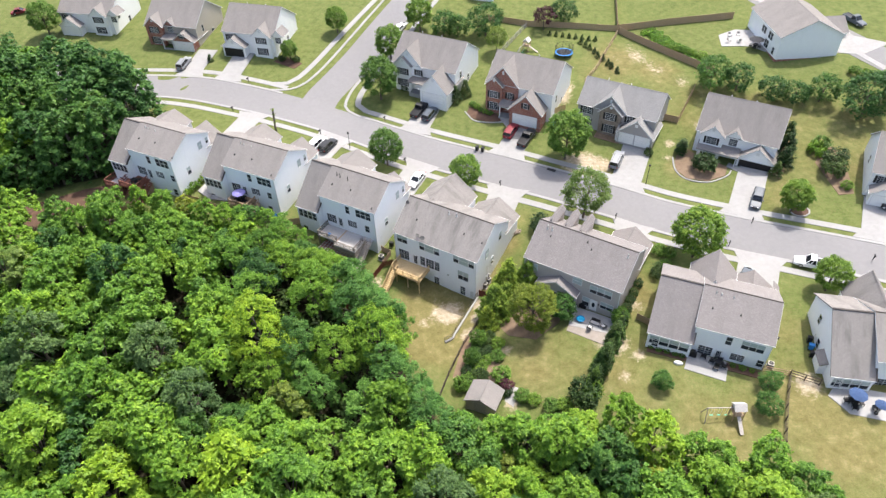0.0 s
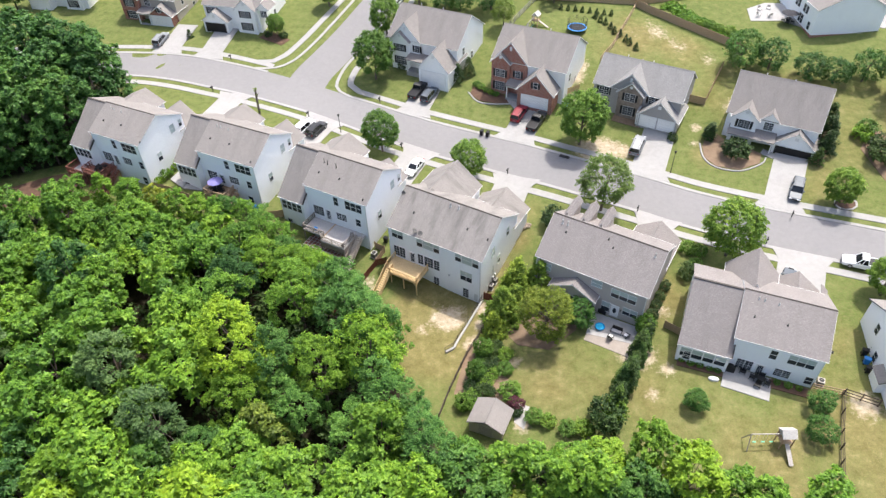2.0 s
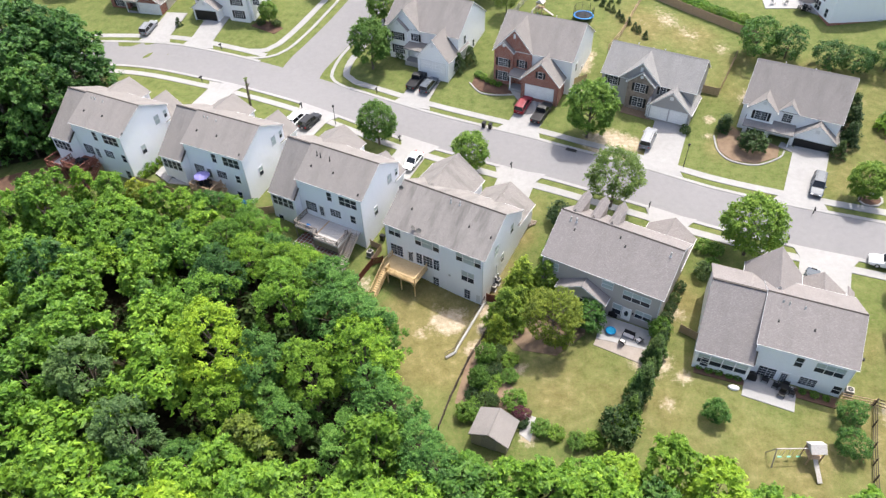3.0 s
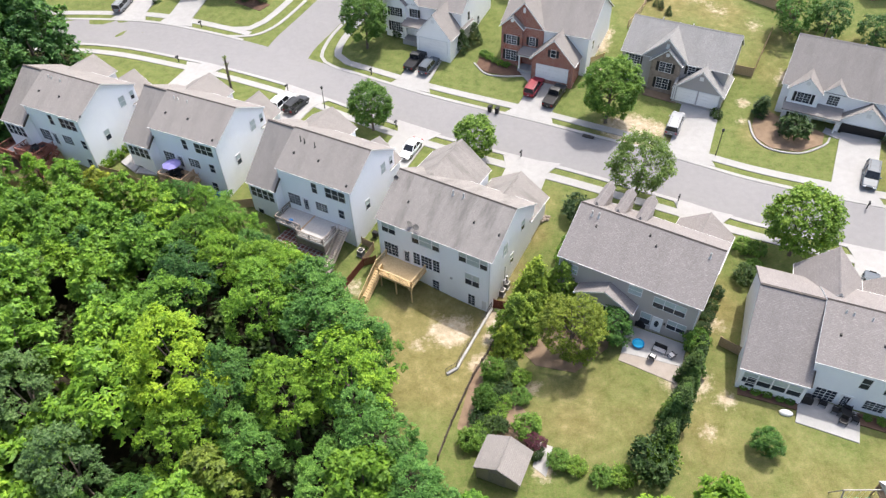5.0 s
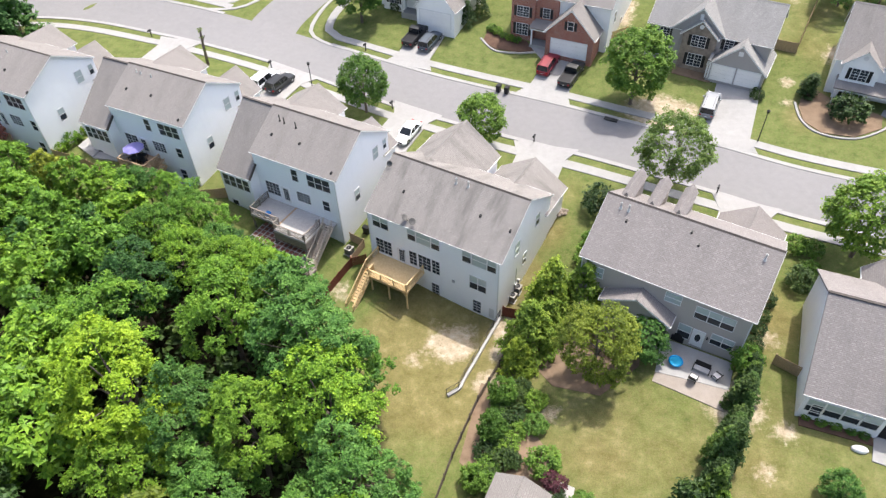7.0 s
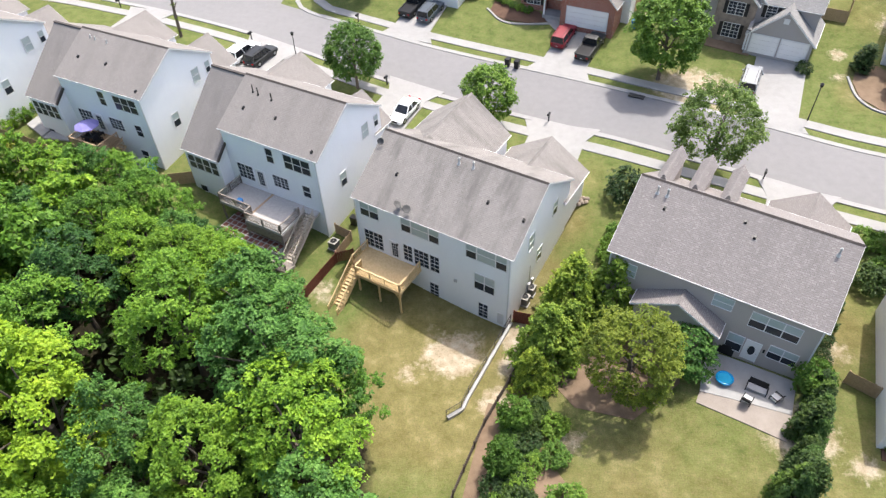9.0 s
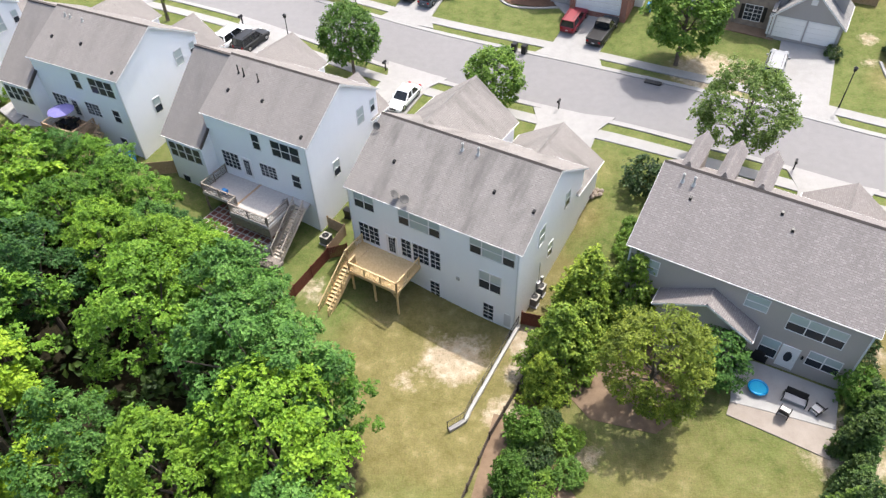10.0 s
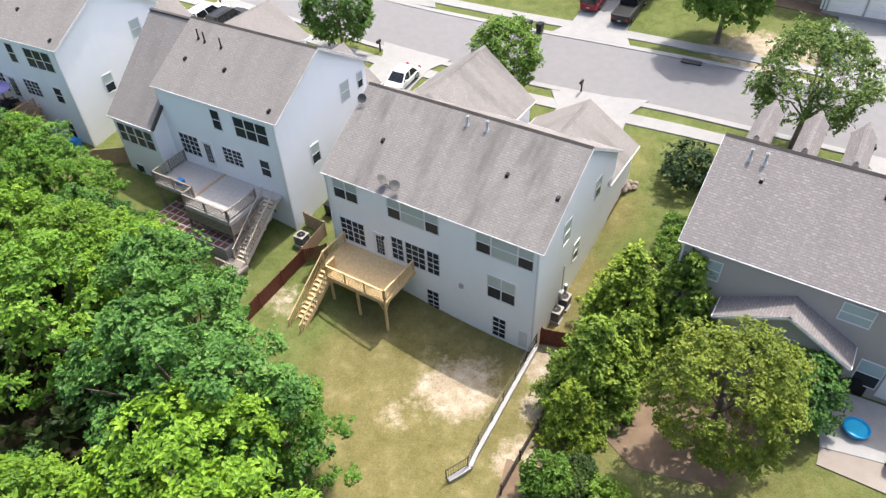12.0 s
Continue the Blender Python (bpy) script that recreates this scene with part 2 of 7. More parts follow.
WHITE_CLOTH = worn("white_cushion", (0.78, 0.77, 0.75), 0.9, amount=0.1)
LEAF = {
    "oak": leaves("broad_leaves", (0.02, 0.06, 0.007), (0.1, 0.218, 0.02), (0.225, 0.37, 0.042), 0.2),
    "deep": leaves("deep_green_leaves", (0.012, 0.042, 0.011), (0.046, 0.125, 0.024), (0.115, 0.225, 0.045), 0.18),
    "lime": leaves("yellow_green_leaves", (0.05, 0.12, 0.01), (0.15, 0.27, 0.02), (0.26, 0.38, 0.036), 0.22),
    "pine": leaves("grey_green_needles", (0.03, 0.07, 0.018), (0.085, 0.15, 0.038), (0.16, 0.235, 0.066), 0.15),
    "olive": leaves("olive_leaves", (0.045, 0.072, 0.012), (0.15, 0.195, 0.022), (0.28, 0.32, 0.045), 0.24),
    "yard": leaves("street_tree_leaves", (0.03, 0.075, 0.011), (0.105, 0.2, 0.028), (0.21, 0.315, 0.058), 0.22),
    "green": leaves("full_green_leaves", (0.016, 0.052, 0.011), (0.07, 0.175, 0.03), (0.165, 0.305, 0.066), 0.18),
    "soft": leaves("grey_olive_leaves", (0.065, 0.105, 0.02), (0.15, 0.22, 0.045), (0.25, 0.32, 0.08), 0.24),
    "screen": leaves("mid_evergreen_leaves", (0.016, 0.042, 0.01), (0.055, 0.11, 0.02), (0.13, 0.2, 0.04), 0.16),
    "ever": leaves("evergreen_leaves", (0.01, 0.026, 0.008), (0.034, 0.068, 0.016), (0.085, 0.13, 0.03), 0.14),
    "glossy": leaves("glossy_magnolia_leaves", (0.022, 0.055, 0.008), (0.125, 0.205, 0.022), (0.33, 0.41, 0.06), 0.18),
    "plum": leaves("plum_red_leaves", (0.03, 0.008, 0.012), (0.07, 0.015, 0.025), (0.12, 0.03, 0.045), 0.15),
}

# ---------------------------------------------------------------- mesh helpers
class Shape:
    """Collects boxes, prisms and tubes into one mesh."""

    def __init__(self):
        self.v, self.f = [], []

    def poly(self, pts, faces):
        k = len(self.v)
        self.v += [tuple(p) for p in pts]
        self.f += [tuple(i + k for i in f) for f in faces]
        return self

    def box(self, x0, x1, y0, y1, z0, z1):
        return self.poly([(x0, y0, z0), (x1, y0, z0), (x1, y1, z0), (x0, y1, z0), (x0, y0, z1), (x1, y0, z1), (x1, y1, z1), (x0, y1, z1)],
                         [(0, 3, 2, 1), (4, 5, 6, 7), (0, 1, 5, 4), (1, 2, 6, 5), (2, 3, 7, 6), (3, 0, 4, 7)])

    def bar(self, a, b, w, h=None):
        """A square bar from a to b."""
        a, b, h = Vector(a), Vector(b), h or w
        d = (b - a).normalized()
        s = d.cross(Vector((0, 0, 1)))
        s = s.normalized() if s.length > 1e-4 else Vector((1, 0, 0))
        t = s.cross(d).normalized()
        pts = [p + s * (w / 2 * i) + t * (h / 2 * j) for p in (a, b) for i, j in ((-1, -1), (1, -1), (1, 1), (-1, 1))]
        return self.poly(pts, [(3, 2, 1, 0), (4, 5, 6, 7), (0, 1, 5, 4), (1, 2, 6, 5), (2, 3, 7, 6), (3, 0, 4, 7)])

    def tube(self, a, b, r0, r1=None, n=8, caps=True):
        a, b, r1 = Vector(a), Vector(b), r0 if r1 is None else r1
        d = (b - a).normalized()
        s = d.orthogonal().normalized()
        t = d.cross(s)
        pts = []
        for p, r in ((a, r0), (b, r1)):
            pts += [p + (s * math.cos(i * math.tau / n) + t * math.sin(i * math.tau / n)) * r for i in range(n)]
        faces = [(i, (i + 1) % n, n + (i + 1) % n, n + i) for i in range(n)]
        if caps:
            faces += [tuple(range(n - 1, -1, -1)), tuple(range(n, 2 * n))]
        return self.poly(pts, faces)

    def extrude(self, outline, y0, y1):
        """A closed outline in x and z, pulled from y0 to y1."""
        n = len(outline)
        pts = [(x, y0, z) for x, z in outline] + [(x, y1, z) for x, z in outline]
        return self.poly(pts, [tuple(range(n)), tuple(range(2 * n - 1, n - 1, -1))] + [(i, n + i, n + (i + 1) % n, (i + 1) % n) for i in range(n)])

    def slab(self, outline, z0, z1):
        """A closed outline in x and y, from z0 up to z1."""
        n = len(outline)
        pts = [(x, y, z0) for x, y in outline] + [(x, y, z1) for x, y in outline]
        return self.poly(pts, [tuple(range(n - 1, -1, -1)), tuple(range(n, 2 * n))] + [(i, (i + 1) % n, n + (i + 1) % n, n + i) for i in range(n)])

    def lathe(self, profile, n=16, cx=0.0, cy=0.0):
        """A profile of (radius, z) turned about the vertical."""
        k, m = len(self.v), len(profile)
        for r, z in profile:
            self.v += [(cx + r * math.cos(i * math.tau / n), cy + r * math.sin(i * math.tau / n), z) for i in range(n)]
        for j in range(m - 1):
            self.f += [(k + j * n + i, k + j * n + (i + 1) % n, k + (j + 1) * n + (i + 1) % n, k + (j + 1) * n + i) for i in range(n)]
        return self

    def mesh(self, name, material, smooth=False):
        me = bpy.data.meshes.new(name)
        me.from_pydata(self.v, [], self.f)
        me.materials.append(material)
        if smooth:
            me.shade_smooth()
        me.update()
        return me


def part(name, shape, material, parent=None, label="", at=None, smooth=False):
    """One mesh object, under a thing or a part."""
    me = shape if isinstance(shape, bpy.types.Mesh) else shape.mesh(name, material, smooth)
    ob = new(name, me)
    if parent is not None:
        ob.parent = parent
    if at is not None:
        ob.matrix_local = at
    return tagged(ob, label)


def thing(name, label, category, at, group="", kind=""):
    ob = new(name)
    ob.matrix_world = at
    return tagged(ob, label, category, group, kind)


# ---------------------------------------------------------------- lie of the land
HEIGHTS = [
    (3, 78.7, -.3), (-6.2, 79.6, -.1), (-1.6, 69.5, -.3), (-13.6, 88.6, 2.2), (-33.4, 98.3, 4.4), (-53, 102, 6.2), (21, 73, 3.2), (24, 67, 3.2), (38.8, 59.1, 3.6),
    (44, 59.5, 3.7), (37, 50, 3.2), (28.5, 56, 3.2), (4, 56, .3), (-30, 65, -1), (-65, 80, 2), (0, 36, -1.5), (40, 28, 1.5), (15.2, 100, 5.1), (9.3, 104.9, 4.6),
]
HEIGHTS += [
    (36.8, 102.7, 5.7), (52.4, 89.6, 5.9), (12.1, 119.3, 6.3), (18, 121.5, 7), (42.8, 108.6, 6.9), (-21, 130.4, 6.6), (-48.6, 130.7, 6.9), (-27.8, 120.8, 6.6), (-53.4, 153.1, 9.8),
    (-64.7, 147.4, 8), (40.4, 153.7, 11.8), (65.8, 135.9, 12), (24.4, 140, 11), (58, 77, 5.9), (-105, 140, 7), (-40, 200, 15), (60, 200, 17),
]
_C = np.array(HEIGHTS, float)


def _bend(r):
    return np.where(r > 0, r * r * np.log(r + 1e-12), 0)


def _solve_land():
    n = len(_C)
    k = _bend(np.linalg.norm(_C[:, None, :2] - _C[None, :, :2], axis=2) / 50) + np.eye(n) * 0.01
    p = np.c_[np.ones(n), _C[:, :2] / 50]
    return np.linalg.solve(np.block([[k, p], [p.T, np.zeros((3, 3))]]), np.r_[_C[:, 2], 0, 0, 0])


_W = _solve_land()


def lands(xy):
    xy = np.asarray(xy, float)
    r = np.linalg.norm(xy[:, None, :] - _C[None, :, :2], axis=2) / 50
    z = _bend(r) @ _W[:-3] + _W[-3] + xy @ _W[-2:] / 50
    return np.clip(z, -6, 22)


def land(x, y):
    return float(lands([(x, y)])[0])


def spots(xy, rows):
    """How much of a patch lies at each point: rows of x, y, radius, strength."""
    out = np.zeros(len(xy))
    for x, y, r, s in rows:
        out = np.maximum(out, s * np.clip(1.4 - np.hypot(xy[:, 0] - x, xy[:, 1] - y) / r, 0, 1))
    return out


def along(points, step):
    """A smooth line through points, cut at even steps."""
    p = [Vector(q) for q in points]
    p = [p[0] * 2 - p[1]] + p + [p[-1] * 2 - p[-2]]
    out = []
    for a, b, c, d in zip(p, p[1:], p[2:], p[3:]):
        n = max(1, int((c - b).length / step))
        for i in range(n):
            t = i / n
            out.append(0.5 * (2 * b + (c - a) * t + (2 * a - 5 * b + 4 * c - d) * t * t + (3 * b - a - 3 * c + d) * t ** 3))
    return out + [p[-2]]


def ribbon(name, points, left, right, lift, material, label, category, step=1.5, gaps=(), depth=0.15, parent=None):
    """A paved strip beside a line, from left to right of it, laid on the land; gaps leave out stretches by length."""
    pts = along(points, step)
    sh = Shape()
    run, prev, rows = 0.0, None, []
    for i, q in enumerate(pts):
        d = (pts[min(i + 1, len(pts) - 1)] - pts[max(i - 1, 0)]).normalized()
        nrm = Vector((d.y, -d.x))
        run += 0 if i == 0 else (q - pts[i - 1]).length
        if any(a <= run <= b for a, b in gaps):
            prev = None
            continue
        offs = np.linspace(left, right, max(2, int(abs(right - left) / 1.5) + 1))
        sec = [q + nrm * o for o in offs]
        zs = lands([(s.x, s.y) for s in sec]) + lift
        k = len(sh.v)
        row = [(s.x, s.y, z) for s, z in zip(sec, zs)]
        row = [(row[0][0], row[0][1], row[0][2] - depth)] + row + [(row[-1][0], row[-1][1], row[-1][2] - depth)]
        sh.v += row
        m = len(row)
        if prev is not None:
            sh.f += [(prev + j, prev + j + 1, k + j + 1, k + j) for j in range(m - 1)]
        prev = k
    me = sh.mesh(name, material)
    bm = bmesh.new()
    bm.from_mesh(me)
    bmesh.ops.recalc_face_normals(bm, faces=bm.faces)
    bm.to_mesh(me)
    bm.free()
    ob = new(name, me)
    return tagged(ob, label, category, kind="structure")


def pad(name, outline, lift, material, label, category, depth=0.2, kind="structure", flat=None, cell=1.2):
    """A paved or planted patch with the given outline, draped on the land."""
    me = bpy.data.meshes.new(name)
    bm = bmesh.new()
    vs = [bm.verts.new((x, y, 0)) for x, y in outline]
    face = bm.faces.new(vs)
    if face.normal.z < 0:
        face.normal_flip()
    bmesh.ops.recalc_face_normals(bm, faces=bm.faces)
    xs, ys = [p[0] for p in outline], [p[1] for p in outline]
    if flat is None:
        for ax, lo, hi in ((0, min(xs), max(xs)), (1, min(ys), max(ys))):
            for c in np.arange(lo + cell, hi, cell):
                no, co = ((1, 0, 0), (c, 0, 0)) if ax == 0 else ((0, 1, 0), (0, c, 0))
                bmesh.ops.bisect_plane(bm, geom=bm.verts[:] + bm.edges[:] + bm.faces[:], plane_co=co, plane_no=no)
    top = bm.faces[:]
    for f in top:
        f.normal_update()
        if f.normal.z < 0:
            f.normal_flip()
    rim = [e for e in bm.edges if e.is_boundary]
    made = bmesh.ops.extrude_edge_only(bm, edges=rim)["geom"]
    low = {v for v in made if isinstance(v, bmesh.types.BMVert)}
    for v in bm.verts:
        z = flat if flat is not None else land(v.co.x, v.co.y)
        v.co.z = z + lift - (depth if v in low else 0)
    bm.to_mesh(me)
    bm.free()
    me.materials.append(material)
    return tagged(new(name, me), label, category, kind=kind)


# ---------------------------------------------------------------- ground, streets, paths
def ground_sheet():
    def axis(lo, hi, fine_lo, fine_hi, fine, coarse):
        a = list(np.arange(fine_lo, fine_hi + 0.01, fine))
        x, s = fine_hi, fine
        while x < hi:
            s = min(s * 1.25, coarse)
            x += s
            a.append(x)
        x, s = fine_lo, fine
        while x > lo:
            s = min(s * 1.25, coarse)
            x -= s
            a.insert(0, x)
        return np.array(a)
    xs, ys = axis(-900, 900, -45, 62, 0.8, 80), axis(-500, 1200, 44, 118, 0.8, 80)
    gx, gy = np.meshgrid(xs, ys)
    xy = np.c_[gx.ravel(), gy.ravel()]
    z = lands(xy)
    nx, ny = len(xs), len(ys)
    i = np.arange((ny - 1) * nx).reshape(ny - 1, nx)[:, :-1].ravel()
    me = bpy.data.meshes.new("ground")
    me.from_pydata(np.c_[xy, z].tolist(), [], np.c_[i, i + 1, i + nx + 1, i + nx].tolist())
    me.materials.append(GRASS)
    me.shade_smooth()
    dry = spots(xy, [(-1, 76, 11, 0.95), (-3, 70, 9, 0.8), (6, 84, 4, 0.9), (9, 90, 3.5, 0.8), (15, 64, 10, 0.55), (28, 60, 12, 0.42), (27, 76, 6, 0.75), (36, 52, 10, 0.5), (52, 50, 12, 0.75),
                     (24, 109, 4, 0.9), (29, 108, 3, 0.9), (46, 106, 5, 0.6), (60, 98, 7, 0.55), (-14, 84, 3, 0.8), (36, 140, 9, 0.55), (12, 96, 4, 0.4), (50, 68, 5, 0.5), (50, 125, 12, 0.35), (76, 108, 18, 0.5), (38, 142, 8, 0.7), (46, 138, 7, 0.7), (60, 150, 14, 0.1), (22, 150, 12, 0.2), (62, 118, 9, 0.8)])
    dry = dry - spots(xy, [(-15.5, 82.5, 4.5, 0.9), (-19, 84, 4, 0.8)])
    bare = spots(xy, [(0.8, 78.2, 1.6, 0.36), (-3.0, 78.4, 1.6, 0.34), (-1.2, 75.9, 2.6, 0.92), (-2.8, 76.3, 1.6, 0.7), (-5.2, 73.9, 1.5, 0.52), (-3.9, 75.4, 1.4, 0.45), (38, 142, 2.5, 0.55), (42, 149, 2.5, 0.55), (46, 139, 3, 0.5), (50.6, 132, 2.5, 0.55), (43, 144, 3, 0.55), (26.2, 108.6, 4.2, 0.9), (23, 124.5, 1.5, 0.9), (24.5, 128.5, 1.6, 0.8), (26, 132.5, 1.6, 0.7), (43.4, 113.5, 1.3, 0.7), (42.2, 109.5, 1.2, 0.6), (4.6, 77.4, 2.0, 0.85), (3.6, 74.6, 1.5, 0.75), (2.2, 71, 1.8, 0.7), (6.6, 86.5, 1.8, 0.55), (8.5, 92, 1.6, 0.5), (7.8, 67, 1.6, 0.55),
                      (24, 66.2, 3.0, 0.75), (27.3, 63.5, 1.5, 0.6), (24.5, 60, 1.3, 0.6), (29, 73, 1.6, 0.55), (24, 109.5, 3.2, 0.7), (29.5, 108.5, 2.5, 0.7), (50, 57.4, 2.6, 0.65), (37, 130, 4, 0.7),
                      (-13.5, 82.3, 1.6, 0.6), (3, 66, 1.8, 0.6), (52, 118, 3, 0.7), (58, 116, 3, 0.6), (0.4, 64, 1.2, 0.5), (8, 57, 1.4, 0.7)])
    for name, val in (("dry", dry), ("bare", bare)):
        at = me.attributes.new(name, "FLOAT", "POINT")
        at.data.foreach_set("value", val.astype(np.float32))
    return tagged(new("ground", me), "mown suburban lawns with dry and bare patches on sloping ground", "grass", kind="structure")


ground_sheet()
MAIN = [(-150, 150), (-110, 147), (-85, 143.6), (-64.4, 141.7), (-46.4, 135.8), (-30.7, 128.8), (-20.3, 123.6), (-7.7, 117), (8.1, 109.8), (18.6, 104), (31.2, 97.6), (40.5, 92.4), (60, 83.3), (80, 74.5), (120, 58), (170, 40)]
SIDE = [(-30.5, 130), (-29.0, 136), (-25.6, 143), (-21.5, 151.5), (-15.8, 165), (-10.2, 178), (0, 200), (15, 232)]
BACK = [(70, 186), (82, 160), (94, 136), (108, 112)]
ribbon("road", MAIN, -4.3, 4.3, 0.05, ASPHALT, "grey asphalt residential street curving past the houses", "road")
ribbon("road", SIDE, -4.1, 4.1, 0.045, ASPHALT, "grey asphalt side street joining the main one", "road")
ribbon("road", BACK, -4.1, 4.1, 0.05, ASPHALT, "grey asphalt street behind the far gardens", "road")
for a, b, gap in ((4.0, 4.6, ()), (-4.6, -4.0, ((112.5, 131),))):
    ribbon("kerb", MAIN, a, b, 0.12, CONCRETE, "pale concrete kerb along the street", "kerb", gaps=gap)
for a, b, gap in ((5.8, 7.1, ()), (-7.1, -5.8, ((112.5, 131),))):
    ribbon("pavement", MAIN, a, b, 0.1, CONCRETE, "pale concrete footpath between verge and lawns", "footpath", gaps=gap)
ribbon("kerb", [(-41.5, 138.6), (-37.2, 138.6), (-33.8, 141), (-30.3, 147), (-26, 156.5), (-20.3, 170), (-14.8, 182.5), (-4, 204)], -0.3, 0.3, 0.12, CONCRETE, "curved concrete kerb at the street corner", "kerb")
ribbon("kerb", [(-17.5, 126.9), (-21.5, 129.1), (-23.7, 132), (-22.9, 137.5), (-20.5, 143), (-16.8, 151), (-11, 164.5), (-5.5, 177), (4.5, 198)], -0.3, 0.3, 0.12, CONCRETE, "curved concrete kerb at the street corner", "kerb")
ribbon("pavement", [(-41.5, 140.9), (-38, 141), (-35.8, 143), (-32.5, 149), (-28.2, 158.5), (-22.5, 171), (-17, 183)], -0.65, 0.65, 0.1, CONCRETE, "pale concrete footpath round the corner lawn", "footpath")
ribbon("pavement", [(-15.5, 128.3), (-19, 130.2), (-20.9, 132.5), (-20.4, 137), (-18, 142.5), (-14.4, 150.5), (-8.6, 163.8), (-3.2, 176)], -0.65, 0.65, 0.1, CONCRETE, "pale concrete footpath round the corner lawn", "footpath")
ribbon("pavement", [(75, 172), (85.5, 150), (97, 125)], 0.0, 1.4, 0.1, CONCRETE, "pale concrete footpath beside the far street", "footpath")


def drive(kx, ky, gx, gy, w=5.2, flare=1.2):
    """A concrete drive from the kerb to a garage."""
    d = (Vector((gx, gy)) - Vector((kx, ky))).normalized()
    n, k, g = Vector((d.y, -d.x)), Vector((kx, ky)), Vector((gx, gy))
    pts = [k + n * (w / 2 + flare) - d * 0.1, k + n * w / 2 + d * 2.2, g + n * w / 2, g - n * w / 2, k - n * w / 2 + d * 2.2, k - n * (w / 2 + flare) - d * 0.1]
    pad("driveway", [(p.x, p.y) for p in pts], 0.13, CONCRETE, "pale concrete driveway running up to a garage", "driveway")


for row in ((10.6, 103.6, 7.0, 94.5, 6.2), (-6.0, 112.3, -10.6, 103.0), (-24.6, 120.6, -29.5, 110.5, 6.0), (-43.6, 129.6, -47.5, 118), (32.3, 92.0, 28.3, 83.0), (51.5, 82.7, 47.0, 72.5, 6.4),
            (-8.0, 122.2, -4.6, 131.5), (11.0, 113.4, 15.9, 123.0, 5.6), (32.4, 101.9, 37.6, 114.4, 5.6), (51.4, 92.4, 57.3, 104.5, 5.2), (70.8, 83.6, 75.5, 93.5), (-52.6, 142.9, -50.2, 153.5, 5.0), (-62.4, 146, -60.0, 156.0, 5.0)):
    drive(*row)

# ---------------------------------------------------------------- houses
# In a house's own frame x runs along the wall that faces the valley, y away from it, z up from its base.
def wall_block(house, x0, x1, y0, y1, z0, eave, ridge, axis, mat, name="wall"):
    """Solid walls with gables under a ridge along x or y."""
    sh = Shape()
    if axis == "x":
        m = (y0 + y1) / 2
        out = [(y0, z0), (y1, z0), (y1, eave), (m, ridge - 0.12), (y0, eave)]
        n = 5
        pts = [(x0, a, b) for a, b in out] + [(x1, a, b) for a, b in out]
    else:
        m = (x0 + x1) / 2
        out = [(x0, z0), (x1, z0), (x1, eave), (m, ridge - 0.12), (x0, eave)]
        n = 5
        pts = [(a, y1, b) for a, b in out] + [(a, y0, b) for a, b in out]
    sh.poly(pts, [tuple(range(n - 1, -1, -1)), tuple(range(n, 2 * n))] + [(i, (i + 1) % n, n + (i + 1) % n, n + i) for i in range(n)])
    ob = part(name, sh, mat, house)
    bm = bmesh.new()
    bm.from_mesh(ob.data)
    bmesh.ops.recalc_face_normals(bm, faces=bm.faces)
    bm.to_mesh(ob.data)
    bm.free()
    return ob


def slope(house, a, b, c, d, mat, thick=0.16):
    """A roof plane: eave from a to b, ridge from d to c. Its own x runs along the eave, y up the fall."""
    a, b, c, d = (Vector(p) for p in (a, b, c, d))
    ex = (b - a).normalized()
    nz = ex.cross(d - a).normalized()
    ey = nz.cross(ex)
    m = Matrix((ex, ey, nz)).transposed().to_4x4()
    m.translation = a
    inv = m.inverted()
    q = [inv @ p for p in (a, b, c, d)]
    sh = Shape()
    pts = [(p.x, p.y, 0) for p in q] + [(p.x, p.y, -thick) for p in q]
    sh.poly(pts, [(0, 1, 2, 3), (7, 6, 5, 4), (0, 4, 5, 1), (1, 5, 6, 2), (2, 6, 7, 3), (3, 7, 4, 0)])
    return part("roof_slope", sh, mat, house, at=m)


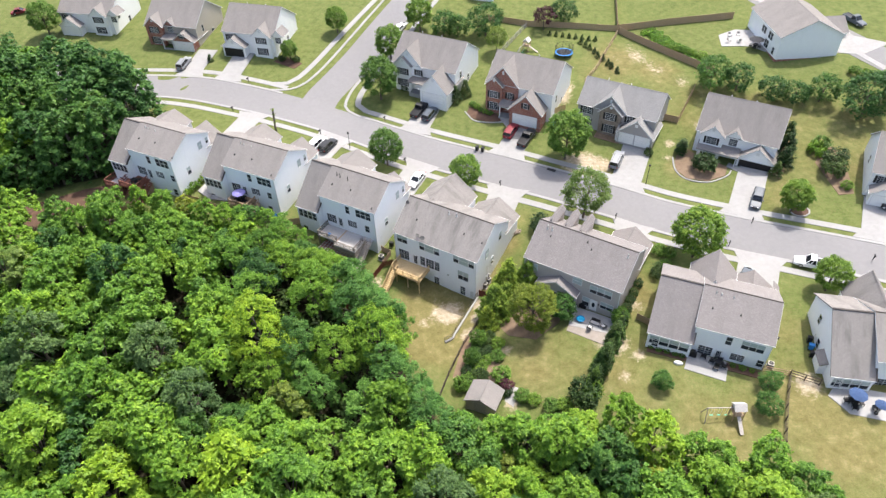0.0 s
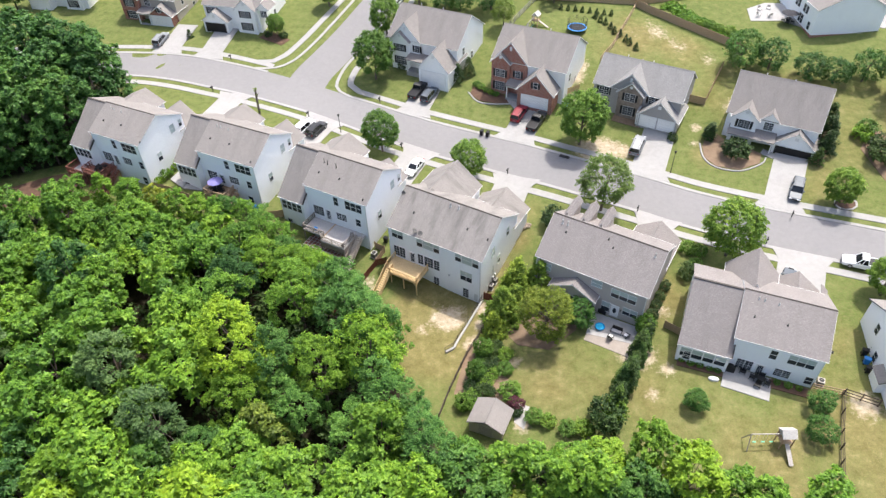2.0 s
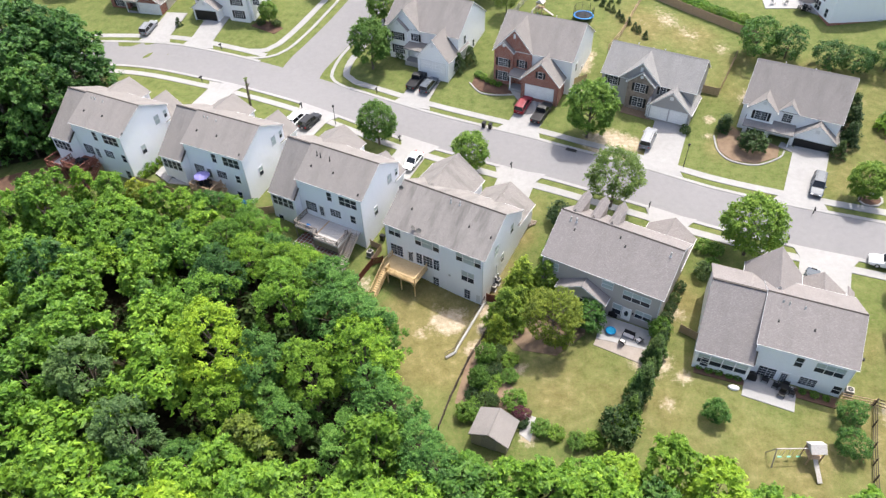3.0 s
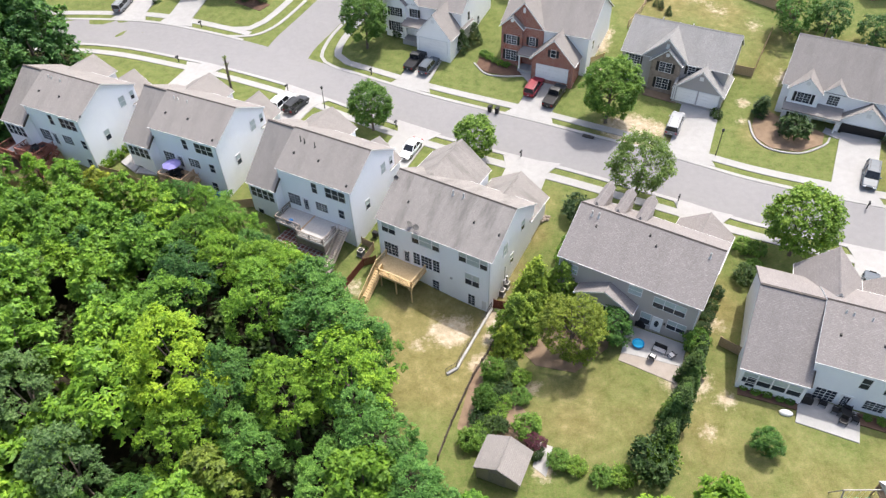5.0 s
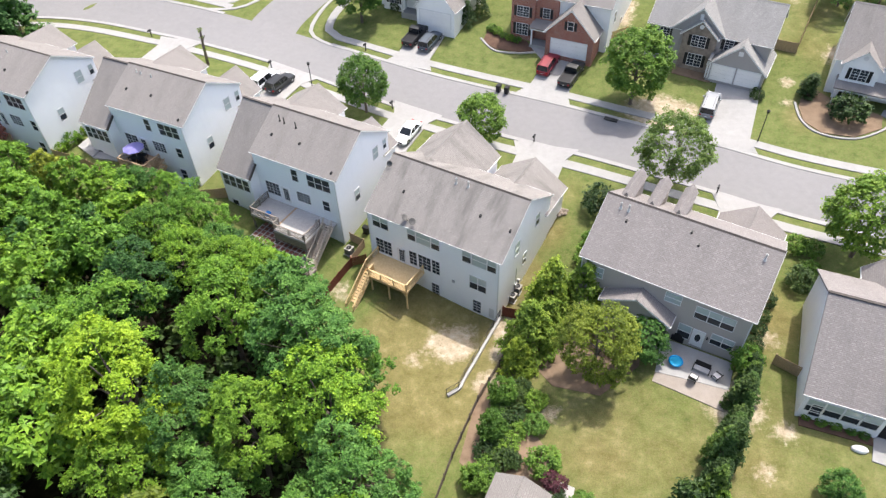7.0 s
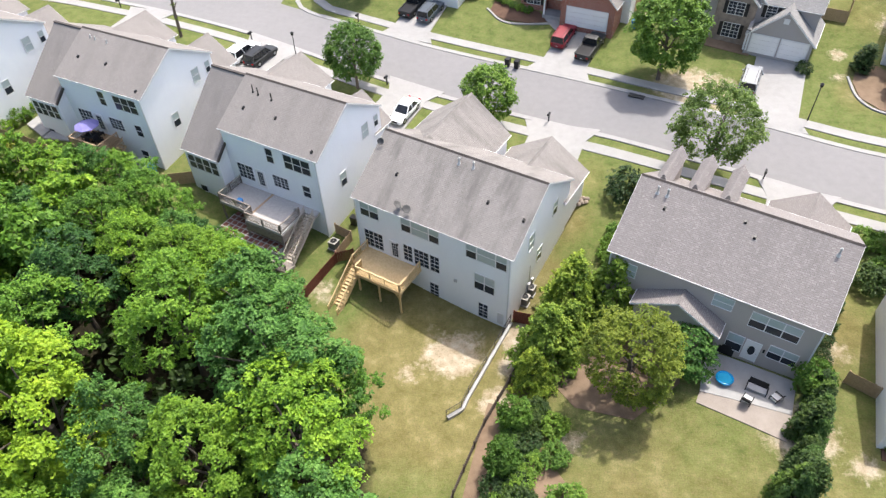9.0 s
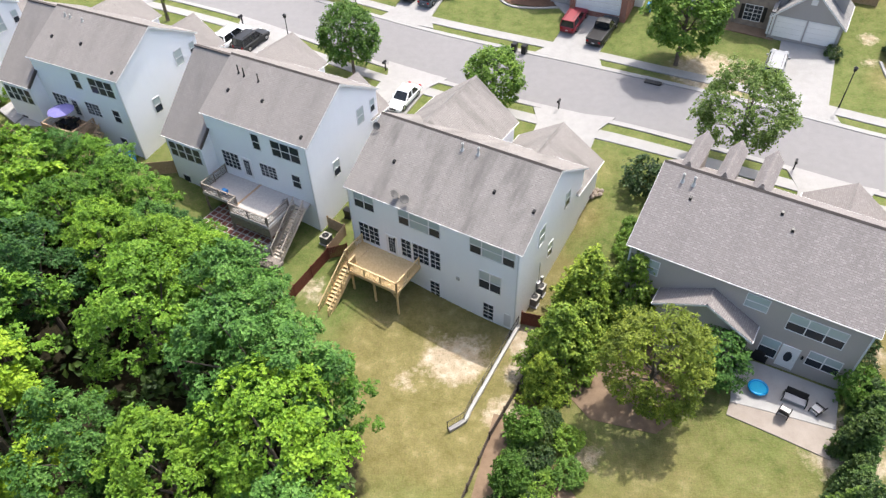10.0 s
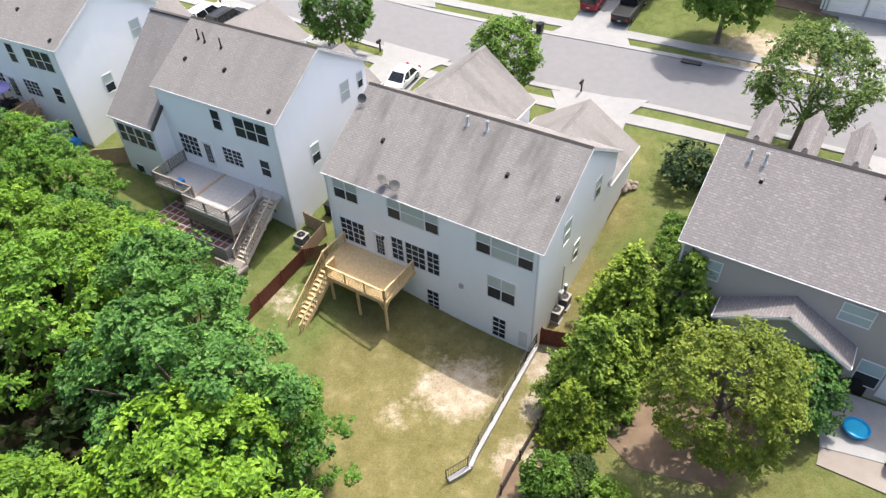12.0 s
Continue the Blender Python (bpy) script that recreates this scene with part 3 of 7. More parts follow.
def gable_roof(house, x0, x1, y0, y1, eave, ridge, axis, mat, over=0.32, rake=0.25, gutters=True, trim=None, cap=None):
    """Two slopes, ridge cap, gutters and barge boards."""
    trim = trim or TRIM
    if axis == "x":
        half, m = (y1 - y0) / 2, (y0 + y1) / 2
        fall = (ridge - eave) / half
        e = eave - fall * over
        X0, X1 = x0 - rake, x1 + rake
        slope(house, (X0, y0 - over, e), (X1, y0 - over, e), (X1, m, ridge), (X0, m, ridge), mat)
        slope(house, (X1, y1 + over, e), (X0, y1 + over, e), (X0, m, ridge), (X1, m, ridge), mat)
        part("ridge_cap", Shape().extrude([(-0.16, -0.09), (0, 0.05), (0.16, -0.09), (0.12, -0.12), (0, 0), (-0.12, -0.12)], X0, X1), cap or mat, house, at=Matrix.Translation((0, m, ridge)) @ pose(0, 0, 0, 0, 0, 90) @ Matrix.Diagonal((1, -1, 1, 1)))
        if gutters:
            for y in (y0 - over - 0.06, y1 + over):
                part("gutter", Shape().box(X0, X1, y, y + 0.06, e - 0.1, e - 0.03), trim, house)
        for x in (X0 - 0.03, X1):
            for ya, yb in ((y0 - over, m), (y1 + over, m)):
                part("barge_board", Shape().bar((x + 0.015, ya, e - 0.12), (x + 0.015, yb, ridge - 0.12), 0.03, 0.14), trim, house)
    else:
        half, m = (x1 - x0) / 2, (x0 + x1) / 2
        fall = (ridge - eave) / half
        e = eave - fall * over
        Y0, Y1 = y0 - rake, y1 + rake
        slope(house, (x1 + over, Y0, e), (x1 + over, Y1, e), (m, Y1, ridge), (m, Y0, ridge), mat)
        slope(house, (x0 - over, Y1, e), (x0 - over, Y0, e), (m, Y0, ridge), (m, Y1, ridge), mat)
        part("ridge_cap", Shape().extrude([(-0.16, -0.09), (0, 0.05), (0.16, -0.09), (0.12, -0.12), (0, 0), (-0.12, -0.12)], Y0, Y1), cap or mat, house, at=Matrix.Translation((m, 0, ridge)))
        if gutters:
            for x in (x0 - over - 0.06, x1 + over):
                part("gutter", Shape().box(x, x + 0.06, Y0, Y1, e - 0.1, e - 0.03), trim, house)
        for y in (Y0 - 0.03, Y1):
            for xa in (x0 - over, x1 + over):
                part("barge_board", Shape().bar((xa, y + 0.015, e - 0.12), (m, y + 0.015, ridge - 0.12), 0.03, 0.14), trim, house)


def wing(house, x0, x1, y0, y1, z0, eave, ridge, axis, wall, roof, **kw):
    wall_block(house, x0, x1, y0, y1, z0, eave, ridge, axis, wall)
    gable_roof(house, x0, x1, y0, y1, eave, ridge, axis, roof, **kw)


_WIN = {}


def lattice(xs, zs, solid, y0, y1):
    """One joined frame: a grid of cells, of which only the solid ones are filled."""
    sh = Shape()
    nx, nz = len(xs), len(zs)
    sh.v = [(x, y, z) for y in (y0, y1) for z in zs for x in xs]
    at = lambda i, j, k: k * nx * nz + j * nx + i
    full = lambda i, j: 0 <= i < nx - 1 and 0 <= j < nz - 1 and solid(i, j)
    for i in range(nx - 1):
        for j in range(nz - 1):
            if not solid(i, j):
                continue
            sh.f.append((at(i, j, 0), at(i + 1, j, 0), at(i + 1, j + 1, 0), at(i, j + 1, 0)))
            if not full(i, j - 1):
                sh.f.append((at(i, j, 0), at(i, j, 1), at(i + 1, j, 1), at(i + 1, j, 0)))
            if not full(i, j + 1):
                sh.f.append((at(i, j + 1, 0), at(i + 1, j + 1, 0), at(i + 1, j + 1, 1), at(i, j + 1, 1)))
            if not full(i - 1, j):
                sh.f.append((at(i, j, 0), at(i, j + 1, 0), at(i, j + 1, 1), at(i, j, 1)))
            if not full(i + 1, j):
                sh.f.append((at(i + 1, j, 0), at(i + 1, j, 1), at(i + 1, j + 1, 1), at(i + 1, j + 1, 0)))
    return sh


def window_meshes(w, h, panes, grille):
    key = (round(w, 2), round(h, 2), panes, grille)
    if key not in _WIN:
        t, g = 0.075, 0.028
        xs, xw = [-0.055, 0.0], {0}
        one = w / panes
        bars = 1 if one < 1.05 else 2
        for i in range(panes):
            a, b = i * one + (t / 2 if i else 0), (i + 1) * one - (t / 2 if i < panes - 1 else 0)
            if i:
                xw.add(len(xs) - 1)
                xs.append(a)
            if grille:
                for k in range(1, bars + 1):
                    x = a + (b - a) * k / (bars + 1)
                    xs.append(x - g / 2)
                    xw.add(len(xs) - 1)
                    xs.append(x + g / 2)
            xs.append(b)
        xw.add(len(xs) - 1)
        xs.append(w + 0.055)
        zs, zw = [-0.06, 0.0], {0}
        for c, d in ((0.25, g), (0.5, 0.06), (0.75, g)):
            if c == 0.5 or grille:
                zs.append(h * c - d / 2)
                zw.add(len(zs) - 1)
                zs.append(h * c + d / 2)
        zs.append(h)
        zw.add(len(zs) - 1)
        zs.append(h + 0.055)
        fr = lattice(xs, zs, lambda i, j: i in xw or j in zw, -0.05, 0.01)
        up, low = Shape().box(-0.01, w + 0.01, -0.02, 0.0, h * 0.5, h + 0.01), Shape().box(-0.01, w + 0.01, -0.015, 0.0, -0.01, h * 0.5)
        _WIN[key] = (fr.mesh("window", TRIM), up.mesh("pane", GLASS), low.mesh("pane", GLASS), up.mesh("pane", BLIND), low.mesh("pane", BLIND))
    return _WIN[key]


FACE = {"near": 0, "right": 90, "far": 180, "left": -90}


def window(house, face, x, y, z, w, h, panes=1, grille=False, blind=0):
    """face: which way it looks. x, y, z: its lower left corner, seen from outside. blind: 1 upper, 2 all."""
    fr, u, lo, ub, lb = window_meshes(w, h, panes, grille)
    ob = part("window", fr, None, house, at=pose(x, y, z, 0, 0, FACE[face]))
    part("pane", ub if blind else u, None, ob)
    part("pane", lb if blind == 2 else lo, None, ob)
    return ob


def shutters(house, x, y, z, w, h, mat=None):
    for a in (x - 0.5, x + w + 0.1):
        part("shutter", Shape().box(a, a + 0.4, y - 0.06, y, z, z + h), mat or BLACK, house)


def door(house, face, x, y, z, w=0.92, h=2.05, glass=True):
    m = pose(x, y, z, 0, 0, FACE[face])
    ob = part("door", Shape().box(-0.09, 0, -0.07, 0.02, 0, h + 0.09).box(w, w + 0.09, -0.07, 0.02, 0, h + 0.09).box(0, w, -0.07, 0.02, h, h + 0.09).box(0, w, -0.045, 0, 0, h), DOOR_WHITE, house, at=m)
    if glass:
        part("pane", Shape().box(0.14, w - 0.14, -0.055, -0.046, 0.3, h - 0.15), GLASS, ob)
        bars = Shape()
        for i in (1, 2):
            bars.box(0.14 + (w - 0.28) * i / 3 - 0.012, 0.14 + (w - 0.28) * i / 3 + 0.012, -0.064, -0.056, 0.3, h - 0.15)
        for i in range(1, 5):
            z1 = 0.3 + (h - 0.45) * i / 5
            bars.box(0.14, w - 0.14, -0.064, -0.056, z1 - 0.012, z1 + 0.012)
        part("glazing_bar", bars, TRIM, ob)
    part("handle", Shape().tube((w - 0.08, -0.05, 1.0), (w - 0.08, -0.11, 1.0), 0.03), STEEL, ob)
    return ob


def garage_door(house, x, y, z, w=4.9, h=2.2, mat=None):
    ob = part("garage_door", Shape().box(-0.12, 0, -0.08, 0.02, 0, h + 0.12).box(w, w + 0.12, -0.08, 0.02, 0, h + 0.12).box(0, w, -0.08, 0.02, h, h + 0.12), TRIM, house, at=pose(x, y, z))
    for i in range(4):
        sh = Shape().box(0, w, -0.03, 0, i * h / 4 + 0.012, (i + 1) * h / 4 - 0.012)
        n = max(2, int(w / 0.6))
        for k in range(n):
            sh.box(w * k / n + 0.08, w * (k + 1) / n - 0.08, -0.045, -0.03, i * h / 4 + 0.1, (i + 1) * h / 4 - 0.1)
        part("panel", sh, mat or DOOR_WHITE, ob)
    return ob


def roof_pipe(house, x, y, z, h=0.5, r=0.06, mat=None):
    ob = part("vent_pipe", Shape().tube((0, 0, -0.3), (0, 0, h), r), mat or BLACK, house, at=Matrix.Translation((x, y, z)))
    part("flashing", Shape().lathe([(r * 3.2, -0.12), (r * 1.2, 0.12), (r * 1.05, 0.14)], 10), mat or BLACK, ob)
    if mat:
        part("cap", Shape().lathe([(r * 1.7, h), (r * 1.7, h + 0.06), (0.01, h + 0.16)], 10), mat, ob)


def box_vent(house, x, y, z, fall):
    part("roof_vent", Shape().poly([(-0.11, -0.14, -0.1), (0.11, -0.14, -0.1), (0.11, 0.14, 0.07), (-0.11, 0.14, 0.07), (-0.09, -0.11, 0.13), (0.09, -0.11, 0.13), (0.09, 0.11, 0.19), (-0.09, 0.11, 0.19)],
                                   [(0, 1, 5, 4), (1, 2, 6, 5), (2, 3, 7, 6), (3, 0, 4, 7), (4, 5, 6, 7)]), BLACK, house, at=Matrix.Translation((x, y, z)))


def downspout(house, x, y, z0, z1):
    part("downspout", Shape().box(x, x + 0.09, y - 0.09, y, z0, z1), TRIM, house)


def place(cx, cy, z, deg, width=0.0):
    """The frame of a house whose right near corner is at cx, cy."""
    m = pose(cx, cy, z, 0, 0, deg)
    return m @ Matrix.Translation((-width, 0, 0))


def row_house(corner, deg, z, label, roof, low, main_w=11.4, wing_w=6.2, eave=9.3, ridge=12.4, depth=10.4, wing_eave=6.8, out=1.4, garage=3.4, blinds=0, tall_pipes=False, street=(0.4, 7.6, 1.8)):
    """Pale two-storey house over a walk-out basement: main block and a lower wing with a long roof."""
    W = main_w + wing_w
    h = thing("house", label, "house", place(corner[0], corner[1], z, deg, W))
    sd, rf = SIDING["white"], ROOF[roof]
    wall_block(h, wing_w, W, 0, depth, -4, eave, ridge, "x", sd)
    gable_roof(h, wing_w, W, 0, depth, eave, ridge, "x", rf, cap=RIDGE, over=0.12)
    m = depth / 2
    # wing: its near slope runs on down past the main eave
    sh = Shape()
    wr = ridge - 0.25
    prof = [(-out, -4), (depth, -4), (depth, eave - 0.45), (m, wr - 0.15), (-out, wing_eave)]
    sh.poly([(0, a, b) for a, b in prof] + [(wing_w + 0.05, a, b) for a, b in prof], [(4, 3, 2, 1, 0), (5, 6, 7, 8, 9)] + [(i, (i + 1) % 5, 5 + (i + 1) % 5, 5 + i) for i in range(5)])
    part("wall", sh, sd, h)
    f = (wr - wing_eave) / (m + out)
    slope(h, (-0.3, -out - 0.14, wing_eave - 0.14 * f), (wing_w + 0.2, -out - 0.14, wing_eave - 0.14 * f), (wing_w + 0.2, m, wr), (-0.3, m, wr), rf)
    slope(h, (wing_w, depth + 0.4, eave - 0.3), (-0.3, depth + 0.4, eave - 0.3), (-0.3, m, wr), (wing_w, m, wr), rf)
    part("gutter", Shape().box(-0.3, wing_w + 0.2, -out - 0.2, -out - 0.14, wing_eave - 0.14 * f - 0.11, wing_eave - 0.14 * f - 0.02), TRIM, h)
    part("ridge_cap", Shape().box(-0.3, wing_w, m - 0.14, m + 0.14, wr - 0.06, wr + 0.04), RIDGE, h)
    part("flashing", Shape().bar((wing_w + 0.2, -out - 0.14, wing_eave - 0.14 * f), (wing_w + 0.2, 0.0, wing_eave + out * f), 0.12, 0.3), RIDGE, h)
    # rooms to the street
    s0, s1, drop_by = street
    wing(h, s0, s1, depth - 4, depth + 3.0, -1, eave - 0.9, ridge - drop_by, "y", sd, rf)
    if tall_pipes or blinds == 0:
        wing(h, -1.4, 2.8, depth - 4.8, depth - 0.4, -1, eave - 2.4, eave - 0.5, "y", sd, rf)
    wing(h, W - 6.4, W - 0.2, depth - 1, depth + garage, -1, eave - 2.6, eave - 0.2, "y", sd, rf)
    if blinds:
        slope(h, (W + 0.9, 6.2, low), (W + 0.9, depth + 3.4, low), (W - 0.1, depth + 3.4, low + 0.9), (W - 0.1, 6.2, low + 0.9), rf)
    # near wall
    for a in range(4):
        window(h, "near", 0.35 + a * (wing_w - 0.5) / 4, -out, wing_eave - 2.15, (wing_w - 0.5) / 4 - 0.16, 1.55, 1, False, blinds)
    x = wing_w
    window(h, "near", 0.8, -out, 0.55, 0.85, 1.5)
    window(h, "near", W - 6.0, 0, eave - 2.15, 0.8, 1.55)
    window(h, "near", W - 3.85, 0, eave - 2.15, 3.0, 1.55, 3, False, blinds)
    window(h, "near", x + 1.1, 0, eave - 5.4, 1.9, 1.7, 2, True)
    door(h, "near", x + 3.5, 0, eave - 5.85)
    window(h, "near", x + 5.6, 0, eave - 4.95, 1.8, 1.3, 2, True)
    window(h, "near", x + 9.2, 0, eave - 4.95, 0.85, 1.3)
    window(h, "near", x + 8.7, 0, eave - 8.3, 0.9, 1.4)
    window(h, "right", W, 3.0, eave - 5.2, 0.85, 1.5, 1, False, 1)
    window(h, "right", W, 7.2, eave - 2.2, 0.95, 1.5, 1, False, 2)
    window(h, "right", W, 9.3, eave - 2.0, 0.6, 1.2, 1, False, 1)
    downspout(h, W - 0.12, 0, -1, eave - 0.2)
    fall = (ridge - eave) / m
    for dx, dy in ((1.6, 1.4), (2.3, 1.5), (4.0, 1.6)):
        roof_pipe(h, x + dx, m - dy * (1 if tall_pipes else 0.6), ridge - fall * dy * (1 if tall_pipes else 0.6), 0.75 if tall_pipes else 0.22, 0.055, None if tall_pipes else PIPE)
    for dx, dy in ((1.5, 3.0), (5.4, 3.0), (10.7, 4.7)):
        box_vent(h, x + dx, m - dy, ridge - fall * dy, fall)
    return h


# houses on the wood's side of the street
row_house((-13.6, 88.5), -28, 2.2, "white lap-sided house with brown shingle roof above a deck", "warm", 6.2, garage=1.6, wing_w=4.5, wing_eave=6.4, tall_pipes=True)
row_house((-32.1, 96.9), -25, 4.2, "white lap-sided house with brown roof beside a purple parasol", "warm", 6.2, eave=8.7, ridge=11.6, wing_eave=6.1, wing_w=4.3)
row_house((-51.4, 100.8), -25, 6.0, "white lap-sided house with brown roof at the wood's edge", "warm", 5.8, main_w=10.4, wing_w=4.2, eave=8.7, ridge=11.4, wing_eave=6.0)


def middle_house():
    """The white house with the new pine deck."""
    W, D, E, R = 15.9, 12.0, 8.85, 12.5
    h = thing("house", "three-storey white lap-sided house with stained brown shingle roof", "house", place(3.5, 78.7, 0, -30, W))
    sd, rf = SIDING["white"], ROOF["brown"]
    wing(h, 0, W, 0, D, -2, E, R, "x", sd, rf, cap=RIDGE, over=0.1)
    wing(h, -1.4, 7.2, D - 6, 16.2, -1, 8.3, 11.6, "y", sd, rf)
    wing(h, 8.0, W - 0.1, D - 1, 16.2, -1, 6.9, 9.4, "y", sd, rf)
    f = (R - E) / (D / 2)
    for x, z, w, hh, n, g, bl in ((0.45, 6.95, 1.95, 1.6, 2, 0, 1), (4.9, 6.95, 0.95, 1.6, 1, 0, 1), (5.95, 6.95, 1.75, 1.6, 1, 0, 2), (7.8, 6.95, 0.95, 1.6, 1, 0, 1), (11.5, 6.95, 0.95, 1.6, 1, 0, 1),
                                  (12.55, 6.95, 1.7, 1.6, 1, 0, 2), (14.35, 6.95, 0.95, 1.6, 1, 0, 1), (0.6, 3.25, 2.0, 1.95, 2, 1, 0), (4.95, 3.35, 0.9, 1.9, 1, 1, 0), (6.1, 3.35, 1.5, 1.9, 1, 1, 0), (7.8, 3.35, 0.9, 1.9, 1, 1, 0),
                                  (12.35, 3.45, 1.9, 1.85, 2, 0, 1), (7.65, -0.1, 0.9, 1.75, 1, 1, 0), (12.8, 0.0, 0.9, 1.75, 1, 1, 0), (4.6, -0.2, 0.95, 1.4, 1, 1, 0)):
        window(h, "near", x + 0.2, 0, z + 0.13, w, hh, n, bool(g), bl)
    door(h, "near", 3.7, 0, 3.05, 0.9, 2.05)
    window(h, "right", W, 3.4, 6.6, 1.0, 1.7, 1, False, 2)
    window(h, "right", W, 8.3, 7.0, 0.85, 1.5, 1, False, 1)
    window(h, "right", W, 5.5, 3.6, 0.85, 1.5, 1, False, 1)
    part("wall_lamp", Shape().box(4.42, 4.56, -0.14, 0, 4.9, 5.15), BLACK, h)
    part("dryer_vent", Shape().box(10.45, 10.75, -0.12, 0, 3.3, 3.6).tube((10.6, -0.12, 3.45), (10.6, -0.2, 3.4), 0.08), STEEL, h)
    part("meter_box", Shape().box(W, W + 0.22, 3.7, 4.1, 1.6, 2.3).box(W, W + 0.18, 4.6, 4.85, 1.7, 2.2).tube((W + 0.1, 3.9, 2.3), (W + 0.1, 3.9, 4.6), 0.04), STEEL, h)
    part("access_panel", Shape().box(14.9, 15.5, -0.05, 0, 0.2, 1.6), TRIM, h)
    downspout(h, W - 0.12, 0, -1, E - 0.2)
    downspout(h, 0.03, 0, 0, E - 0.2)
    for x, d in ((8.0, 0.75), (9.4, 0.7)):
        roof_pipe(h, x, D / 2 - d, R - f * d, 0.5, 0.07, PIPE)
    for x, d in ((3.0, 3.2), (12.0, 2.85), (15.5, 3.2)):
        box_vent(h, x, D / 2 - d, R - f * d, f)
    dish = part("satellite_dish", Shape().tube((0, 0, -0.1), (0, 0, 0.5), 0.03).bar((-0.4, 0, 0.1), (0.4, 0, 0.1), 0.04), DISH, h, "grey pole-mounted satellite dish", at=Matrix.Translation((5.1, 0.45, E + f * 0.45)))
    for dx, dy, rz in ((-0.5, 0.0, 30), (0.55, -0.1, -20)):
        part("dish", Shape().lathe([(0.02, 0), (0.15, 0.02), (0.27, 0.055), (0.36, 0.1), (0.37, 0.09)], 18), DISH, dish, at=pose(dx, dy - 0.15, 0.45, 38, 0, rz + 70), smooth=True)
        part("feed_arm", Shape().bar((0, 0, 0), (0, -0.4, 0.2), 0.025), DISH, dish, at=pose(dx, dy - 0.15, 0.45, 0, 0, rz))
    second = part("satellite_dish", Shape().lathe([(0.02, 0), (0.14, 0.02), (0.24, 0.05), (0.31, 0.09), (0.32, 0.085)], 16), DISH, h, at=pose(0.15, 4.6, E + f * 4.6 + 0.4, 60, 0, 20), smooth=True)
    part("mast", Shape().tube((0, 0, -0.6), (0, 0, 0.0), 0.025), DISH, second)
    return h


def grey_house():
    """Warm grey house with the patio and the sunroom."""
    W, D, E, R = 16.1, 11.6, 6.15, 9.75
    h = thing("house", "warm grey lap-sided two-storey house with mottled brown shingle roof", "house", place(25.22, 70.7, 3.45, -31, W))
    sd, rf = SIDING["grey"], ROOF["mauve"]
    wing(h, 0, W, 0, D, -3, E, R, "x", sd, rf, cap=RIDGE, over=0.15)
    wing(h, 9.6, W - 0.2, D - 2, 16.5, -1, 3.2, 5.4, "y", sd, rf)
    f = (R - E) / (D / 2)
    # sunroom
    wing(h, 3.1, 9.5, -1.5, 0.5, -2, 3.2, 4.9, "y", sd, rf)
    window(h, "near", 5.0, -1.5, 0.9, 2.6, 1.6, 3)
    # dormers to the street
    for x in (0.8, 3.4, 6.0):
        wing(h, x, x + 1.05, D / 2 + 0.9, D - 0.5, E, R - 0.75, R - 0.08, "y", sd, rf, over=0.15, rake=0.15, gutters=False, trim=OLD_WOOD)
    window(h, "near", 1.0, 0, 4.0, 1.3, 1.3, 1, False, 2)
    window(h, "near", 8.4, 0, 4.45, 1.45, 1.15, 1, False, 2)
    window(h, "near", 11.3, 0, 3.75, 3.5, 1.5, 3, False, 1)
    window(h, "near", 13.35, 0, 1.25, 2.0, 1.35, 2, False, 1)
    window(h, "near", 10.35, 0, 0.55, 1.15, 1.75, 1, False, 1)
    door(h, "near", 11.75, 0, 0.12, 1.0, 2.1, False)
    part("oval_light", Shape().lathe([(0.01, 0), (0.3, 0), (0.3, 0.03), (0.01, 0.03)], 20), GLASS, h, at=pose(12.25, -0.06, 1.3, 90, 0, 0) @ Matrix.Diagonal((0.85, 1.7, 1, 1)))
    part("wall_lamp", Shape().box(13.0, 13.14, -0.14, 0, 1.6, 1.85), BLACK, h)
    downspout(h, W - 0.12, 0, -0.5, E - 0.2)
    downspout(h, 0.03, 0, -0.5, E - 0.2)
    for x, d in ((1.5, 0.95), (2.3, 0.95)):
        roof_pipe(h, x, D / 2 - d, R - f * d, 0.55, 0.07, PIPE)
    roof_pipe(h, 15.0, D / 2 - 1.1, R - f * 1.1, 0.55, 0.07, PIPE)
    for x, d in ((2.5, 1.9), (8.4, 1.0), (9.4, 1.8)):
        box_vent(h, x, D / 2 - d, R - f * d, f)
    return h


def patio_house():
    """White house with the long left roof, patio and low wall."""
    h = row_house((44.4, 60.1), -22, 3.7, "white lap-sided house with brown shingle roof behind a patio", "mauve", 3.4, main_w=10.3, wing_w=6.2, eave=5.6, ridge=8.7, depth=11.6, wing_eave=3.2, out=1.3, blinds=1, street=(4.2, 10.6, 0.4))
    return h


def end_house():
    """White house at the end of the row, with a long dark-stained roof."""
    h = row_house((67.4, 55.3), -10, 4.0, "white lap-sided house with dark stained shingle roof and blue parasols", "brown", 3.2, main_w=10.0, wing_w=5.4, eave=5.5, ridge=8.9, depth=12.0, wing_eave=2.9, out=1.3, blinds=1, street=(4.6, 10.6, 0.5))
    window(h, "left", 0, 8.5, 3.3, 0.85, 1.5)
    window(h, "left", 0, 6.0, 0.8, 0.85, 1.5)
    part("bay", Shape().box(-0.9, 0, 1.0, 3.4, -1, 2.1), SIDING["white"], h)
    slope(h, (-1.1, 3.6, 2.1), (-1.1, 0.8, 2.1), (0.05, 0.8, 2.8), (0.05, 3.6, 2.8), ROOF["brown"])
    return h


middle_house()
grey_house()
patio_house()
end_house()


